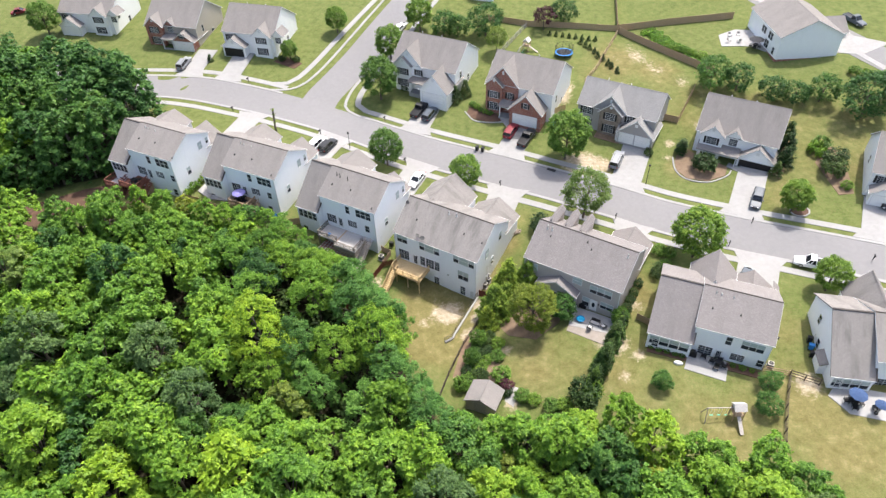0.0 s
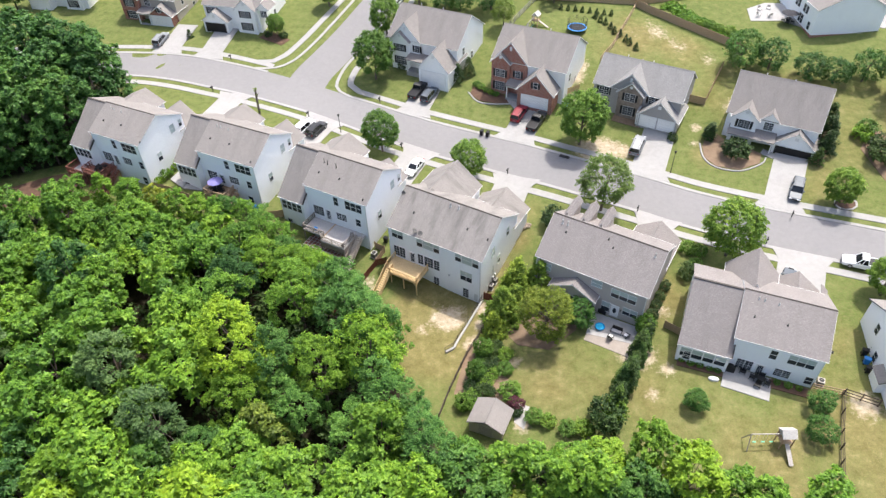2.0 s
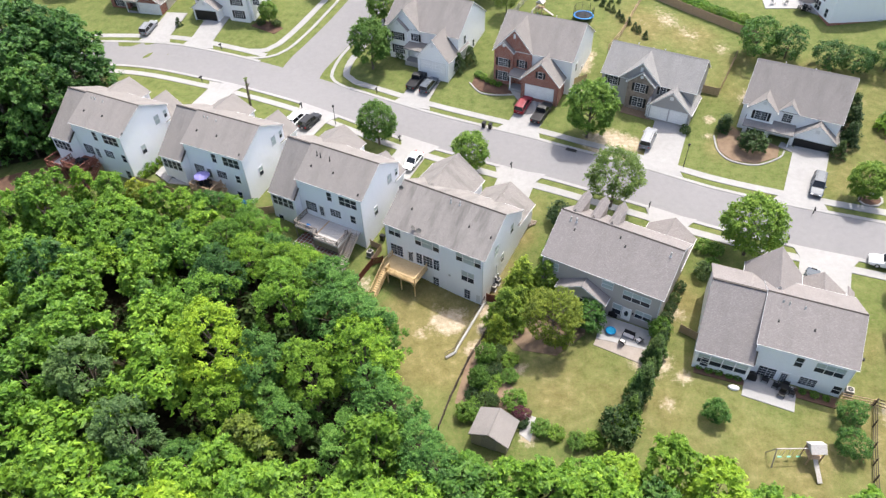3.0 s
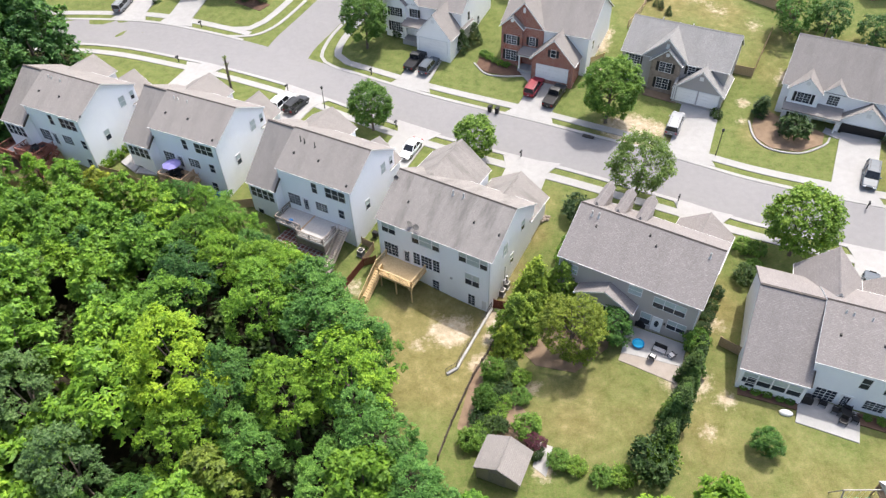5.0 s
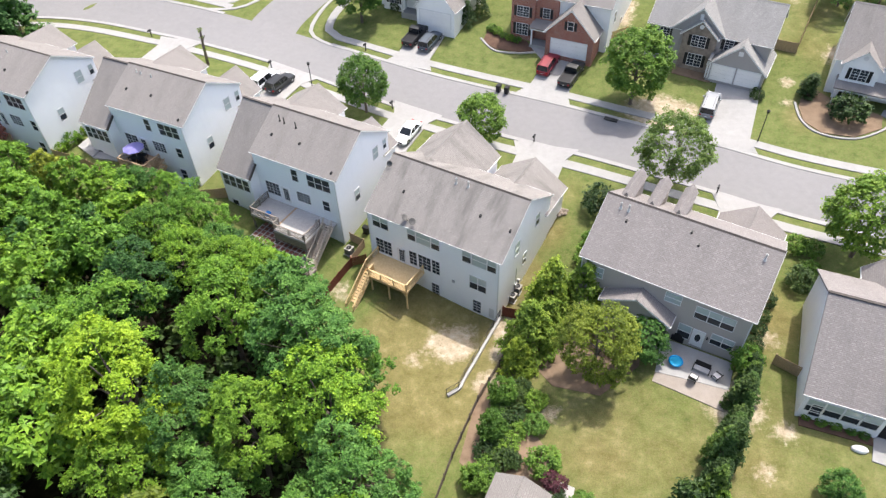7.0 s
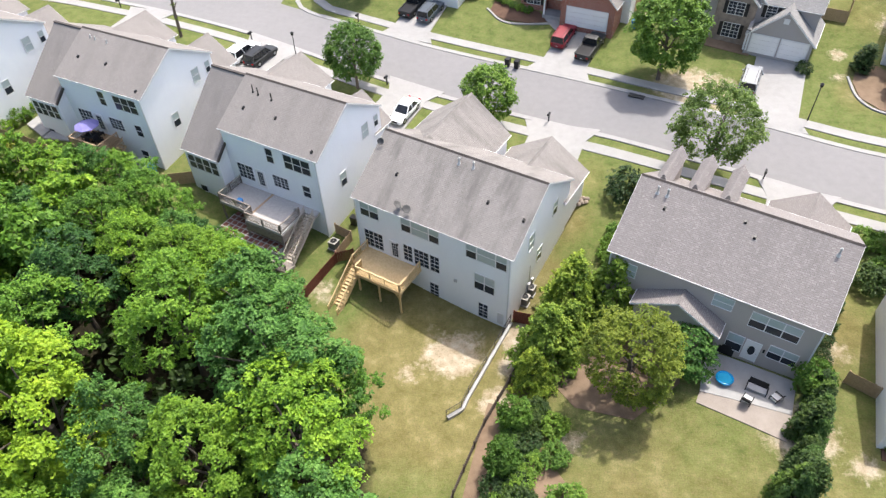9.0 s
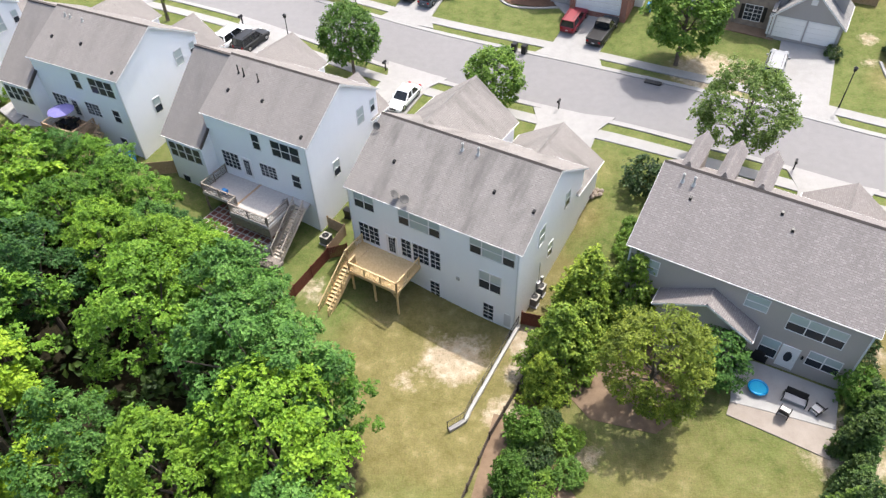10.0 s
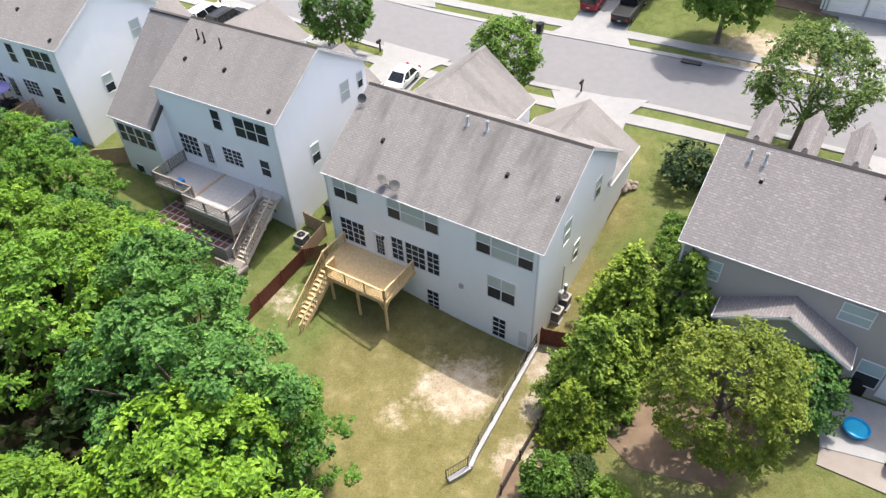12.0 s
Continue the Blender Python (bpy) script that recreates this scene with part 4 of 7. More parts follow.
def far_house(x, y, deg, z, label, wall, roof, W=13.0, D=12.6, E=5.6, R=9.9, gar=(7.4, 5.6, 3.0), bay=(0.4, 4.6), front=None, porch=True, open_garage=False, two_doors=False, full_porch=False, bay_front=None, wide=None):
    """A house whose street front faces the valley: x, y is the front's left corner. gar: left edge, width, how far it stands out."""
    h = thing("house", label, "house", pose(x, y, z, 0, 0, deg))
    sd, rf, fr = wall, ROOF[roof], front or wall
    wing(h, 0, W, 0, D, -2, E, R, "x", sd, rf)
    g0, gw, out, ge, gr = (*gar, 2.8, 2.8 + gar[1] * 0.36) if len(gar) == 3 else gar
    # garage wing with its gable to the street
    wing(h, g0, g0 + gw, -out, 4.2, -1.5, ge, gr, "y", fr, rf)
    if two_doors:
        garage_door(h, g0 + 0.45, -out, 0.05, 2.85)
        garage_door(h, g0 + 3.7, -out, 0.05, 2.85)
    elif open_garage:
        # a flat black panel on the wall stands in for the shade inside
        part("open_garage", Shape().box(g0 + 0.4, g0 + gw - 0.4, -out - 0.03, -out, 0.05, 2.2), BLACK, h, "flat black panel standing for the shade inside an open garage")
        part("door_trim", Shape().box(g0 + 0.25, g0 + 0.4, -out - 0.08, -out, 0, 2.35).box(g0 + gw - 0.4, g0 + gw - 0.25, -out - 0.08, -out, 0, 2.35).box(g0 + 0.25, g0 + gw - 0.25, -out - 0.08, -out, 2.2, 2.4), TRIM, h)
    else:
        garage_door(h, g0 + (gw - 5.2) / 2, -out, 0.05, 5.2, 2.4)
    if front is not BRICK:
        part("gable_louvre", Shape().box(g0 + gw / 2 - 0.3, g0 + gw / 2 + 0.3, -out - 0.06, -out, gr - 1.5, gr - 0.9), TRIM, h)
    else:
        window(h, "near", g0 + gw / 2 - 0.4, -out, ge + 0.5, 0.8, 1.2)
        shutters(h, g0 + gw / 2 - 0.4, -out, ge + 0.5, 0.8, 1.2)
    # gabled bay
    b0, bw = bay
    wing(h, b0, b0 + bw, -0.9, 4.0, -1.5, E - 0.1, E + bw * 0.42, "y", bay_front or fr, rf)
    window(h, "near", b0 + bw / 2 - 0.9, -0.9, 3.5, 1.8, 1.5, 2, True)
    window(h, "near", b0 + bw / 2 - 0.9, -0.9, 0.7, 1.8, 1.7, 2, True)
    shutters(h, b0 + bw / 2 - 0.9, -0.9, 3.5, 1.8, 1.5)
    shutters(h, b0 + bw / 2 - 0.9, -0.9, 0.7, 1.8, 1.7)
    if wide:
        # a second, broader gable rises behind the bay
        w0, ww = wide
        top = min(R - 0.3, E + ww * 0.55)
        wing(h, w0, w0 + ww, -0.3, 5.6, -1.5, E, top, "y", fr, rf, over=0.25, rake=0.2)
        part("gable_louvre", Shape().box(w0 + ww / 2 - 0.2, w0 + ww / 2 + 0.2, -0.36, -0.3, top - 1.7, top - 0.9), TRIM, h)
        shutters(h, b0 + bw + 1.1, -0.3, 3.6, 1.0, 1.4)
    if b0 > 3:
        for z in (0.8, 3.3):
            window(h, "near", 1.1, 0, z, 1.8, 1.5, 2, True)
            shutters(h, 1.1, 0, z, 1.8, 1.5)
    # middle window and a small gable above it
    mx = b0 + bw + 1.1
    window(h, "near", mx, -0.3 if wide else 0, 3.6, 1.0 if wide else 1.4, 1.4, 1 if wide else 2, True)
    if not wide:
        wing(h, mx - 0.6, mx + 2.0, -0.25, 3.0, E - 0.4, E + 0.1, E + 1.3, "y", fr, rf, over=0.25, rake=0.2)
    if porch:
        p0, p1 = (b0 if full_porch else b0 + bw), g0
        slope(h, (p0 - 0.2, -2.4, 2.75), (p1 + 0.1, -2.4, 2.75), (p1 + 0.1, 0.05, 3.4), (p0 - 0.2, 0.05, 3.4), rf)
        part("porch_floor", Shape().box(p0, p1, -2.3, 0, -1, 0.15), CONCRETE, h)
        part("porch_beam", Shape().box(p0 - 0.1, p1, -2.3, -2.1, 2.4, 2.6), TRIM, h)
        for px in (p0 + 0.1, p1 - 0.3):
            part("porch_post", Shape().box(px, px + 0.2, -2.3, -2.1, 0.15, 2.4), TRIM, h)
        door(h, "near", (p0 + p1) / 2 - 0.45, 0, 0.15, 0.95, 2.1, False)
    window(h, "right", W, 2.5, 3.4, 0.85, 1.5)
    window(h, "right", W, 6.5, 0.9, 0.85, 1.5)
    window(h, "left", 0, 6.5, 3.4, 0.85, 1.5)
    f = (R - E) / (D / 2)
    for px, d in ((4.0, 1.0), (8.6, 1.5)):
        roof_pipe(h, px, D / 2 + d, R - f * d, 0.6, 0.07, STEEL)
    part("gable_vent", Shape().lathe([(0.01, 0), (0.3, 0), (0.3, 0.04), (0.01, 0.04)], 14), TRIM, h, at=pose(b0 + bw / 2, -0.92, E + bw * 0.2, 90, 0, 0))
    return h


# across the street
far_house(7.6, 129.0, -26, 7.5, "red brick house with grey-brown gabled roof and white garage door", SIDING["cream"], "warm", W=14.6, E=6.8, R=10.9, gar=(6.7, 6.9, 3.6, 3.6, 7.1), front=BRICK, bay=(0.2, 3.6), wide=(0.3, 6.9))
far_house(26.0, 121.5, -29, 7.5, "taupe sided house with stone-faced bay and double garage", SIDING["taupe"], "grey", W=16.0, D=9.6, E=5.4, R=8.9, gar=(9.4, 7.0, 2.2, 2.5, 5.6), front=SIDING["taupe"], bay_front=STONE, bay=(4.9, 4.4), two_doors=True, wide=(3.3, 6.8))
far_house(47.4, 111.2, -28, 6.9, "pale sided house with grey-brown roof and an open garage", SIDING["cream"], "warm", W=14.6, D=11.4, E=5.7, R=10.5, gar=(8.5, 6.5, 1.6, 2.7, 5.2), open_garage=True, bay=(1.0, 4.1), full_porch=True)
far_house(-13.0, 139.4, -26, 8.2, "pale sided house with steep grey-brown gables", SIDING["cream"], "warm", W=15.4, E=6.0, R=10.3, gar=(9.0, 6.4, 4.4, 3.2, 6.8), front=SIDING["cream"], bay=(1.0, 4.0), wide=(0.8, 6.4))
far_house(73.0, 95.0, -24, 7.9, "pale sided house with grey-brown roof beside shrubs", SIDING["cream"], "warm", W=13.0, gar=(0.6, 6.0, 2.5), bay=(7.5, 4.6), porch=False)
far_house(-55.0, 154.9, -15, 9.6, "pale sided corner house with black shutters", SIDING["cream"], "warm", W=13.4, gar=(0.4, 5.8, 2.0), bay=(8.2, 4.6), porch=False, open_garage=True)
far_house(-76.0, 161.5, -15, 9.2, "red brick house with grey-brown gabled roof by the corner", SIDING["tan"], "warm", W=14.0, gar=(8.2, 5.6, 2.2), front=BRICK)
far_house(-101.0, 169.0, -12, 9.6, "pale sided house with brown roof past the trees", SIDING["cream"], "warm", W=15.0, gar=(0.6, 5.6, 2.0), bay=(9.5, 4.4), porch=False)


def rear_house(x, y, deg, z, label, W=15.0, D=11.0, E=5.8, R=9.4, mat="white"):
    h = thing("house", label, "house", pose(x, y, z, 0, 0, deg))
    wing(h, 0, W, 0, D, -2, E, R, "x", SIDING[mat], ROOF["warm"])
    wing(h, W - 6, W, -3.5, 3, -2, 3.0, 5.0, "y", SIDING[mat], ROOF["warm"])
    for a in (1.2, 4.0, 6.8):
        window(h, "near", a, 0, 3.5, 1.0, 1.5)
        window(h, "near", a, 0, 0.8, 1.0, 1.6)
    window(h, "left", 0, 6, 3.5, 0.9, 1.5)
    window(h, "left", 0, 3, 0.8, 0.9, 1.5)
    return h


def gable_end_house():
    """The white house whose gable end looks over the hedge."""
    h = thing("house", "white sided house with tall gable and a cluttered patio", "house", pose(71.6, 137.6, 12.3, 0, 0, 3))
    wing(h, 0, 13.6, 0, 16, -2, 6.0, 9.4, "y", SIDING["white"], ROOF["warm"])
    wing(h, 12, 19.0, 7, 14, -2, 3.2, 5.4, "x", SIDING["cream"], ROOF["warm"])
    part("base_course", Shape().box(-0.06, 13.66, -0.06, 16, -2, 0.7), BRICK, h)
    for y in (4.5, 5.6, 8.0, 9.1):
        window(h, "left", 0, y, 3.4, 0.9, 1.5)
    window(h, "left", 0, 2.4, 1.1, 0.9, 1.5)
    window(h, "left", 0, 6.4, 1.1, 1.8, 1.7, 2)
    part("meter_box", Shape().box(9.4, 10.2, -0.3, -0.06, 0.3, 1.0), STEEL, h)
    return h


gable_end_house()
rear_house(-1.0, 180.5, -18, 12.9, "white house seen behind the garden fences", 14.0)
rear_house(56.0, 178.0, -22, 14.5, "white house with brown roof beyond the gardens", 15.0)

# ---------------------------------------------------------------- trees
def leaf_cloud(name, rng, centres, radii, count, size, mat, squash=0.85, heart=None, up=0.75, tufts=9, blade=0.62, slim=False):
    """Many small leaf blades on the outward shells of a crown's clumps."""
    centres, radii = np.asarray(centres, float), np.asarray(radii, float)
    tips = max(1, count // 5)
    count = tips * 5
    pick = rng.choice(len(radii), tips, p=radii ** 2 / np.sum(radii ** 2))
    out = centres - (np.asarray(heart, float) if heart is not None else centres - np.array([0, 0, 1.0]))
    out /= np.linalg.norm(out, axis=1)[:, None] + 1e-6

    def shell(shape, facing):
        d = rng.normal(size=shape)
        d /= np.linalg.norm(d, axis=-1)[..., None]
        dot = np.sum(d * facing, axis=-1)
        d = np.where((dot < -0.15)[..., None], d - 2 * dot[..., None] * facing, d)
        low = d[..., 2] < -0.3
        d[..., 2] = np.where(low, -d[..., 2], d[..., 2])
        return d
    d = shell((tips, 3), out[pick])
    spray = shell((len(radii), tufts, 3), np.repeat(out[:, None, :], tufts, 1))
    tid = rng.integers(0, tufts, tips)
    d = np.where((rng.random(tips) < 0.8)[:, None], spray[pick, tid] + rng.normal(size=(tips, 3)) * 0.2, d)
    d /= np.linalg.norm(d, axis=1)[:, None]
    reach = (0.58 + 0.46 * rng.random(tips) ** 0.5) * (0.74 + 0.52 * ((tid * 7 + pick * 5) % 11) / 10.0)
    tip = centres[pick] + d * (radii[pick] * reach)[:, None] * np.array([1, 1, squash])
    axis = d * 0.6 + np.array([0, 0, up]) + rng.normal(size=(tips, 3)) * 0.22
    axis /= np.linalg.norm(axis, axis=1)[:, None]
    # five blades fan out from each twig tip, most of them face up and outwards
    p, axis = np.repeat(tip, 5, 0) + rng.normal(size=(count, 3)) * size * 0.22, np.repeat(axis, 5, 0)
    nrm = axis + rng.normal(size=(count, 3)) * 0.3
    nrm /= np.linalg.norm(nrm, axis=1)[:, None]
    s = np.cross(nrm, rng.normal(size=(count, 3)))
    s /= np.linalg.norm(s, axis=1)[:, None]
    t = np.cross(nrm, s)
    ln = size * (0.6 + 0.8 * rng.random(count))[:, None]
    w = ln * blade
    fold = np.cross(s, t) * ln * 0.1
    mid = p + s * ln * 0.55
    if slim:
        corners = [p - t * w * 0.55, p + s * ln, p + t * w * 0.55]
    else:
        corners = [p, mid - t * w * 0.5 + fold, p + s * ln, mid + t * w * 0.5 + fold]
    k = len(corners)
    v = np.stack(corners, 1).reshape(-1, 3)
    i = np.arange(count)[:, None] * k
    me = bpy.data.meshes.new(name)
    me.from_pydata(v.tolist(), [], (i + np.arange(k)).tolist())
    me.materials.append(mat)
    return me


def trunk_shape(rng, height, r, limbs):
    sh = Shape()
    top = Vector((rng.normal() * 0.02 * height, rng.normal() * 0.02 * height, height * 0.55))
    sh.tube((0, 0, -0.6), (0, 0, 0.25), r * 1.45, r * 1.05, 8)
    sh.tube((0, 0, 0.25), top, r * 1.05, r * 0.6, 8)
    for c in limbs:
        a = top * (0.55 + 0.4 * rng.random())
        mid = a.lerp(Vector(c), 0.5) + Vector((0, 0, 0.06 * height))
        sh.tube(a, mid, r * 0.38, r * 0.24, 6)
        sh.tube(mid, c, r * 0.24, r * 0.08, 6)
    return sh


def tree_model(seed, height, radius, leaf, label, category="tree", count=5200, size=0.42, lobes=30, base=0.3, form="round", twigs=True, clump=0.29, span=1.42, even=1.0, slim=False):
    """A tree at the origin: trunk with limbs, and a crown of many uneven clumps."""
    rng = np.random.default_rng(seed)
    cs, rs = [], []
    mid, half = height * (base + 1) / 2, height * (1 - base) / 2
    ph = rng.random(4) * 6.28
    for i in range(lobes):
        k = (i + 0.5) / lobes
        a = i * 2.39996 + rng.normal() * 0.25
        lump = 1 + even * (0.16 * math.sin(2 * a + ph[0]) + 0.13 * math.sin(3 * a + ph[1]) + rng.normal() * 0.07)
        if form == "cone":
            rr = radius * (1.0 - 0.9 * k) * lump
            cs.append((math.cos(a) * rr * 0.7, math.sin(a) * rr * 0.7, height * (base + (0.97 - base) * k)))
            rs.append(radius * (0.42 - 0.2 * k))
        elif form == "column":
            rr = radius * (0.75 - 0.5 * k ** 3) * lump
            cs.append((math.cos(a) * rr * 0.6, math.sin(a) * rr * 0.6, height * (base + (0.94 - base) * k)))
            rs.append(radius * (0.5 - 0.15 * k))
        else:
            u = 1 - span * k
            q = math.sqrt(max(0, 1 - u * u))
            if form == "vase" and u < 0:
                q *= 1 + 0.35 * u
            r2 = radius * 0.8 * q * lump * (0.78 + 0.26 * rng.random())
            z = mid + half * 0.84 * (u * (0.85 + 0.25 * rng.random()) + (0.12 * math.sin(a * 2 + ph[2]) + 0.05 * rng.normal()) * even)
            cs.append((math.cos(a) * r2, math.sin(a) * r2, z))
            rs.append(radius * clump * (0.75 + 0.5 * rng.random()))
    ob = thing("tree" if category == "tree" else "shrub", label, category, Matrix.Identity(4))
    if twigs:
        part("trunk", trunk_shape(rng, height, 0.018 * height + 0.03, [cs[j] for j in range(1, lobes, max(2, lobes // 7))]), BARK, ob)
    part("crown", leaf_cloud("crown", rng, cs, rs, count, size, LEAF[leaf], heart=(0, 0, mid - half * 0.35), slim=slim), None, ob)
    return ob


def plant(model, x, y, scale=1.0, turn=None, z=None, label="", group="", tall=1.0):
    m = pose(x, y, land(x, y) - 0.05 if z is None else z, 0, 0, RNG.uniform(0, 360) if turn is None else turn) @ Matrix.Diagonal((scale, scale, scale * tall, 1))
    ob = copy_thing(model, m)
    return tagged(ob, label, group=group)


RNG = random.Random(7)


def drop(model):
    for o in (*model.children_recursive, model):
        bpy.data.objects.remove(o)


def inside(x, y, poly):
    hit = False
    for (x0, y0), (x1, y1) in zip(poly, poly[1:] + poly[:1]):
        if (y0 > y) != (y1 > y) and x < (x1 - x0) * (y - y0) / (y1 - y0) + x0:
            hit = not hit
    return hit


def edge_gap(x, y, poly):
    best = 1e9
    for (x0, y0), (x1, y1) in zip(poly, poly[1:] + poly[:1]):
        dx, dy = x1 - x0, y1 - y0
        t = max(0, min(1, ((x - x0) * dx + (y - y0) * dy) / (dx * dx + dy * dy)))
        best = min(best, math.hypot(x - x0 - dx * t, y - y0 - dy * t))
    return best


WOOD = [(-92, 90), (-72, 91), (-64, 95), (-50, 92), (-38, 89.5), (-29, 87.5), (-23, 82), (-18, 77.5), (-11.5, 73.5), (-7.5, 70), (-6.8, 64), (-4.2, 59), (-1, 53.8), (6.7, 50.6), (14, 50.8), (22.5, 51.3), (31, 46.5), (42.5, 44), (45, 37), (46, 26), (-48, 26), (-66, 44), (-96, 82)]
# shaded hollows without trees
HOLLOWS = [(-26.6, 71.8, 1.1), (-20.6, 66.6, 0.1), (-31.5, 57.2, 0.3), (-43, 70, 0.2), (-48, 58, 0.2)]
DEEP_WOOD = [(-63.5, 109), (-60.5, 126), (-70, 134.5), (-100, 139), (-135, 141), (-135, 97), (-92, 102.5), (-80, 104.5), (-70, 107.5)]


def litter_and_shade():
    """Marks the floor of the wood on the ground sheet: leaf litter with the trees' shade painted in."""
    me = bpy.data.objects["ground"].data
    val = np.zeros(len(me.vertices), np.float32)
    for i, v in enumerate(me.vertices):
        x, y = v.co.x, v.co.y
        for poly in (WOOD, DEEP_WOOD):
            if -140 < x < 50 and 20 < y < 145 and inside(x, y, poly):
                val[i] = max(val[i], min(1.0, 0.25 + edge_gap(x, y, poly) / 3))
    me.attributes.new("litter_shade", "FLOAT", "POINT").data.foreach_set("value", val)


def woods():
    """The mixed broadleaf wood in the valley and the taller stand beyond the last house."""
    lab = {"green": "broad-leaved forest tree with full green crown", "oak": "broad-leaved forest tree with mid-green crown", "deep": "forest tree with dark green crown", "lime": "bright yellow-green broad-leaved forest tree", "pine": "grey-green bushy pine in the wood", "olive": "olive-green young tree in the wood"}
    kinds = []
    for i, (leaf, h, r, n, s, form) in enumerate((("oak", 15, 5.0, 3100, 0.67, "round"), ("oak", 15.5, 4.5, 2900, 0.65, "round"), ("deep", 15, 4.6, 2900, 0.63, "round"), ("oak", 14, 3.8, 2400, 0.63, "round"),
                                                  ("lime", 15.5, 4.5, 2700, 0.67, "round"), ("pine", 15, 4.0, 4600, 0.36, "round"), ("olive", 12, 3.3, 1900, 0.56, "round"), ("oak", 14.5, 3.4, 2100, 0.63, "round"), ("deep", 15, 4.0, 2800, 0.60, "round"),
                                                  ("green", 15, 5.0, 16500, 0.25, "round"), ("oak", 15, 4.6, 15000, 0.245, "round"), ("lime", 15.5, 4.7, 14500, 0.25, "round"), ("deep", 15, 4.6, 14500, 0.245, "round"))):
        kinds.append((leaf, tree_model(100 + i, h, r, leaf, lab[leaf], count=int(n * 2.0) if i < 9 else n, size=s * 0.8 if i < 9 else s, lobes=44 if i < 9 else 50, base=0.2, form=form, clump=0.225 if i < 9 else 0.205, even=1.5, slim=i < 9), r))
    fixed = [(-28.6, 63.6, 11, 1.12), (-13.8, 68.2, 9, 1.0), (-11.0, 63.2, 10, 1.0), (-15.6, 73.0, 9, 0.95), (-8.6, 57.2, 9, 0.9), (-17.6, 61.6, 11, 0.86), (-22.0, 72.6, 10, 0.95), (-3.6, 50.5, 9, 0.85), (24.6, 45.4, 4, 0.74), (29.5, 39.5, 4, 0.7), (-43, 61, 5, 1.05), (-36, 54.0, 5, 1.0), (-60.5, 62.5, 5, 1.1),
             (-28, 43.5, 4, 1.0), (-43.5, 42, 4, 0.95), (-55, 48, 4, 1.0), (-23.5, 79.2, 11, 0.72), (-20.2, 77.4, 10, 0.72), (-28.4, 80.5, 10, 0.7), (-32.6, 83.6, 10, 0.66), (-25.8, 82.8, 9, 0.55), (-17.2, 77.0, 9, 0.5), (-44, 86, 0, 0.6), (-38, 84, 8, 0.6), (-49.5, 89, 0, 0.6), (-31.5, 76.0, 12, 0.85), (-9.8, 68.4, 10, 0.66), (-23.5, 54.5, 6, 0.9)]
    spots_taken = []
    for x, y, k, s in fixed:
        plant(kinds[k][1], x, y, s, tall=1.0, group="trees of the wood")
        spots_taken.append((x, y, kinds[k][2] * s))
    # small trees where the wood meets the gardens
    for x, y, k, s in ((-62, 95.5, 3, 0.55), (-57, 96.2, 7, 0.5), (-52.5, 95.2, 0, 0.46), (-48, 94.6, 6, 0.54), (-44.5, 93.0, 3, 0.52), (-41, 92.4, 0, 0.44), (-37.5, 91.4, 7, 0.52), (-36, 91.6, 9, 0.5), (-32.8, 90.6, 10, 0.52), (-30, 88.4, 9, 0.55), (-27, 86.6, 10, 0.5), (-24.4, 84.4, 12, 0.42), (-21.8, 83.0, 10, 0.42), (-19.4, 80.8, 9, 0.38), (-64.5, 110.5, 8, 0.62), (-66, 116, 2, 0.7), (-71, 108.5, 2, 0.62), (-77, 107, 8, 0.7), (-83, 105.5, 2, 0.66), (-90, 104.5, 8, 0.7), (-63, 122, 8, 0.66), (-70, 91, 3, 0.7), (-78, 92, 0, 0.75), (-86, 92, 2, 0.8)):
        plant(kinds[k][1], x, y, s, group="trees of the wood")
    tries = 0
    while len(spots_taken) < 235 and tries < 20000:
        tries += 1
        x, y = RNG.uniform(-88, 47), RNG.uniform(26, 97)
        k = RNG.choices(range(9), (7, 7, 2.4, 6, 3.2, 1.0, 0.5, 3, 1.5))[0]
        s = RNG.uniform(0.7, 1.1)
        if x > 0:
            s *= 0.72
        elif y > 78:
            s *= 0.7
        if -34 < x < 4 and y > 52:
            k = (9, 10, 12, 9, 11, 12, 10, 10, 12)[k]
        r = kinds[k][2] * s
        if not inside(x, y, WOOD) or edge_gap(x, y, WOOD) < r * 0.66 or any(math.hypot(x - a, y - b) < r + g for a, b, g in HOLLOWS) or any(math.hypot(x - a, y - b) < (r + c) * 0.56 for a, b, c in spots_taken):
            continue
        plant(kinds[k][1], x, y, s, tall=RNG.uniform(0.82, 1.14), group="trees of the wood")
        spots_taken.append((x, y, r))
    n = 0
    while n < 66 and tries < 44000:
        tries += 1
        x, y = RNG.uniform(-118, -60), RNG.uniform(86, 140)
        k = RNG.choices(range(9), (1.2, 1.2, 6, 0.6, 0, 0.3, 0.1, 0, 7))[0]
        s = RNG.uniform(0.95, 1.3)
        r = kinds[k][2] * s
        if not inside(x, y, DEEP_WOOD) or edge_gap(x, y, DEEP_WOOD) < r * 0.7 or any(math.hypot(x - a, y - b) < (r + c) * 0.52 for a, b, c in spots_taken):
            continue
        plant(kinds[k][1], x, y, s, tall=RNG.uniform(0.95, 1.1), group="trees of the wood")
        spots_taken.append((x, y, r))
        n += 1
    for _, model, _ in kinds:
        drop(model)
    # saplings and brush that close the floor of the wood
    rng = np.random.default_rng(5)
    cs, rs = [], []
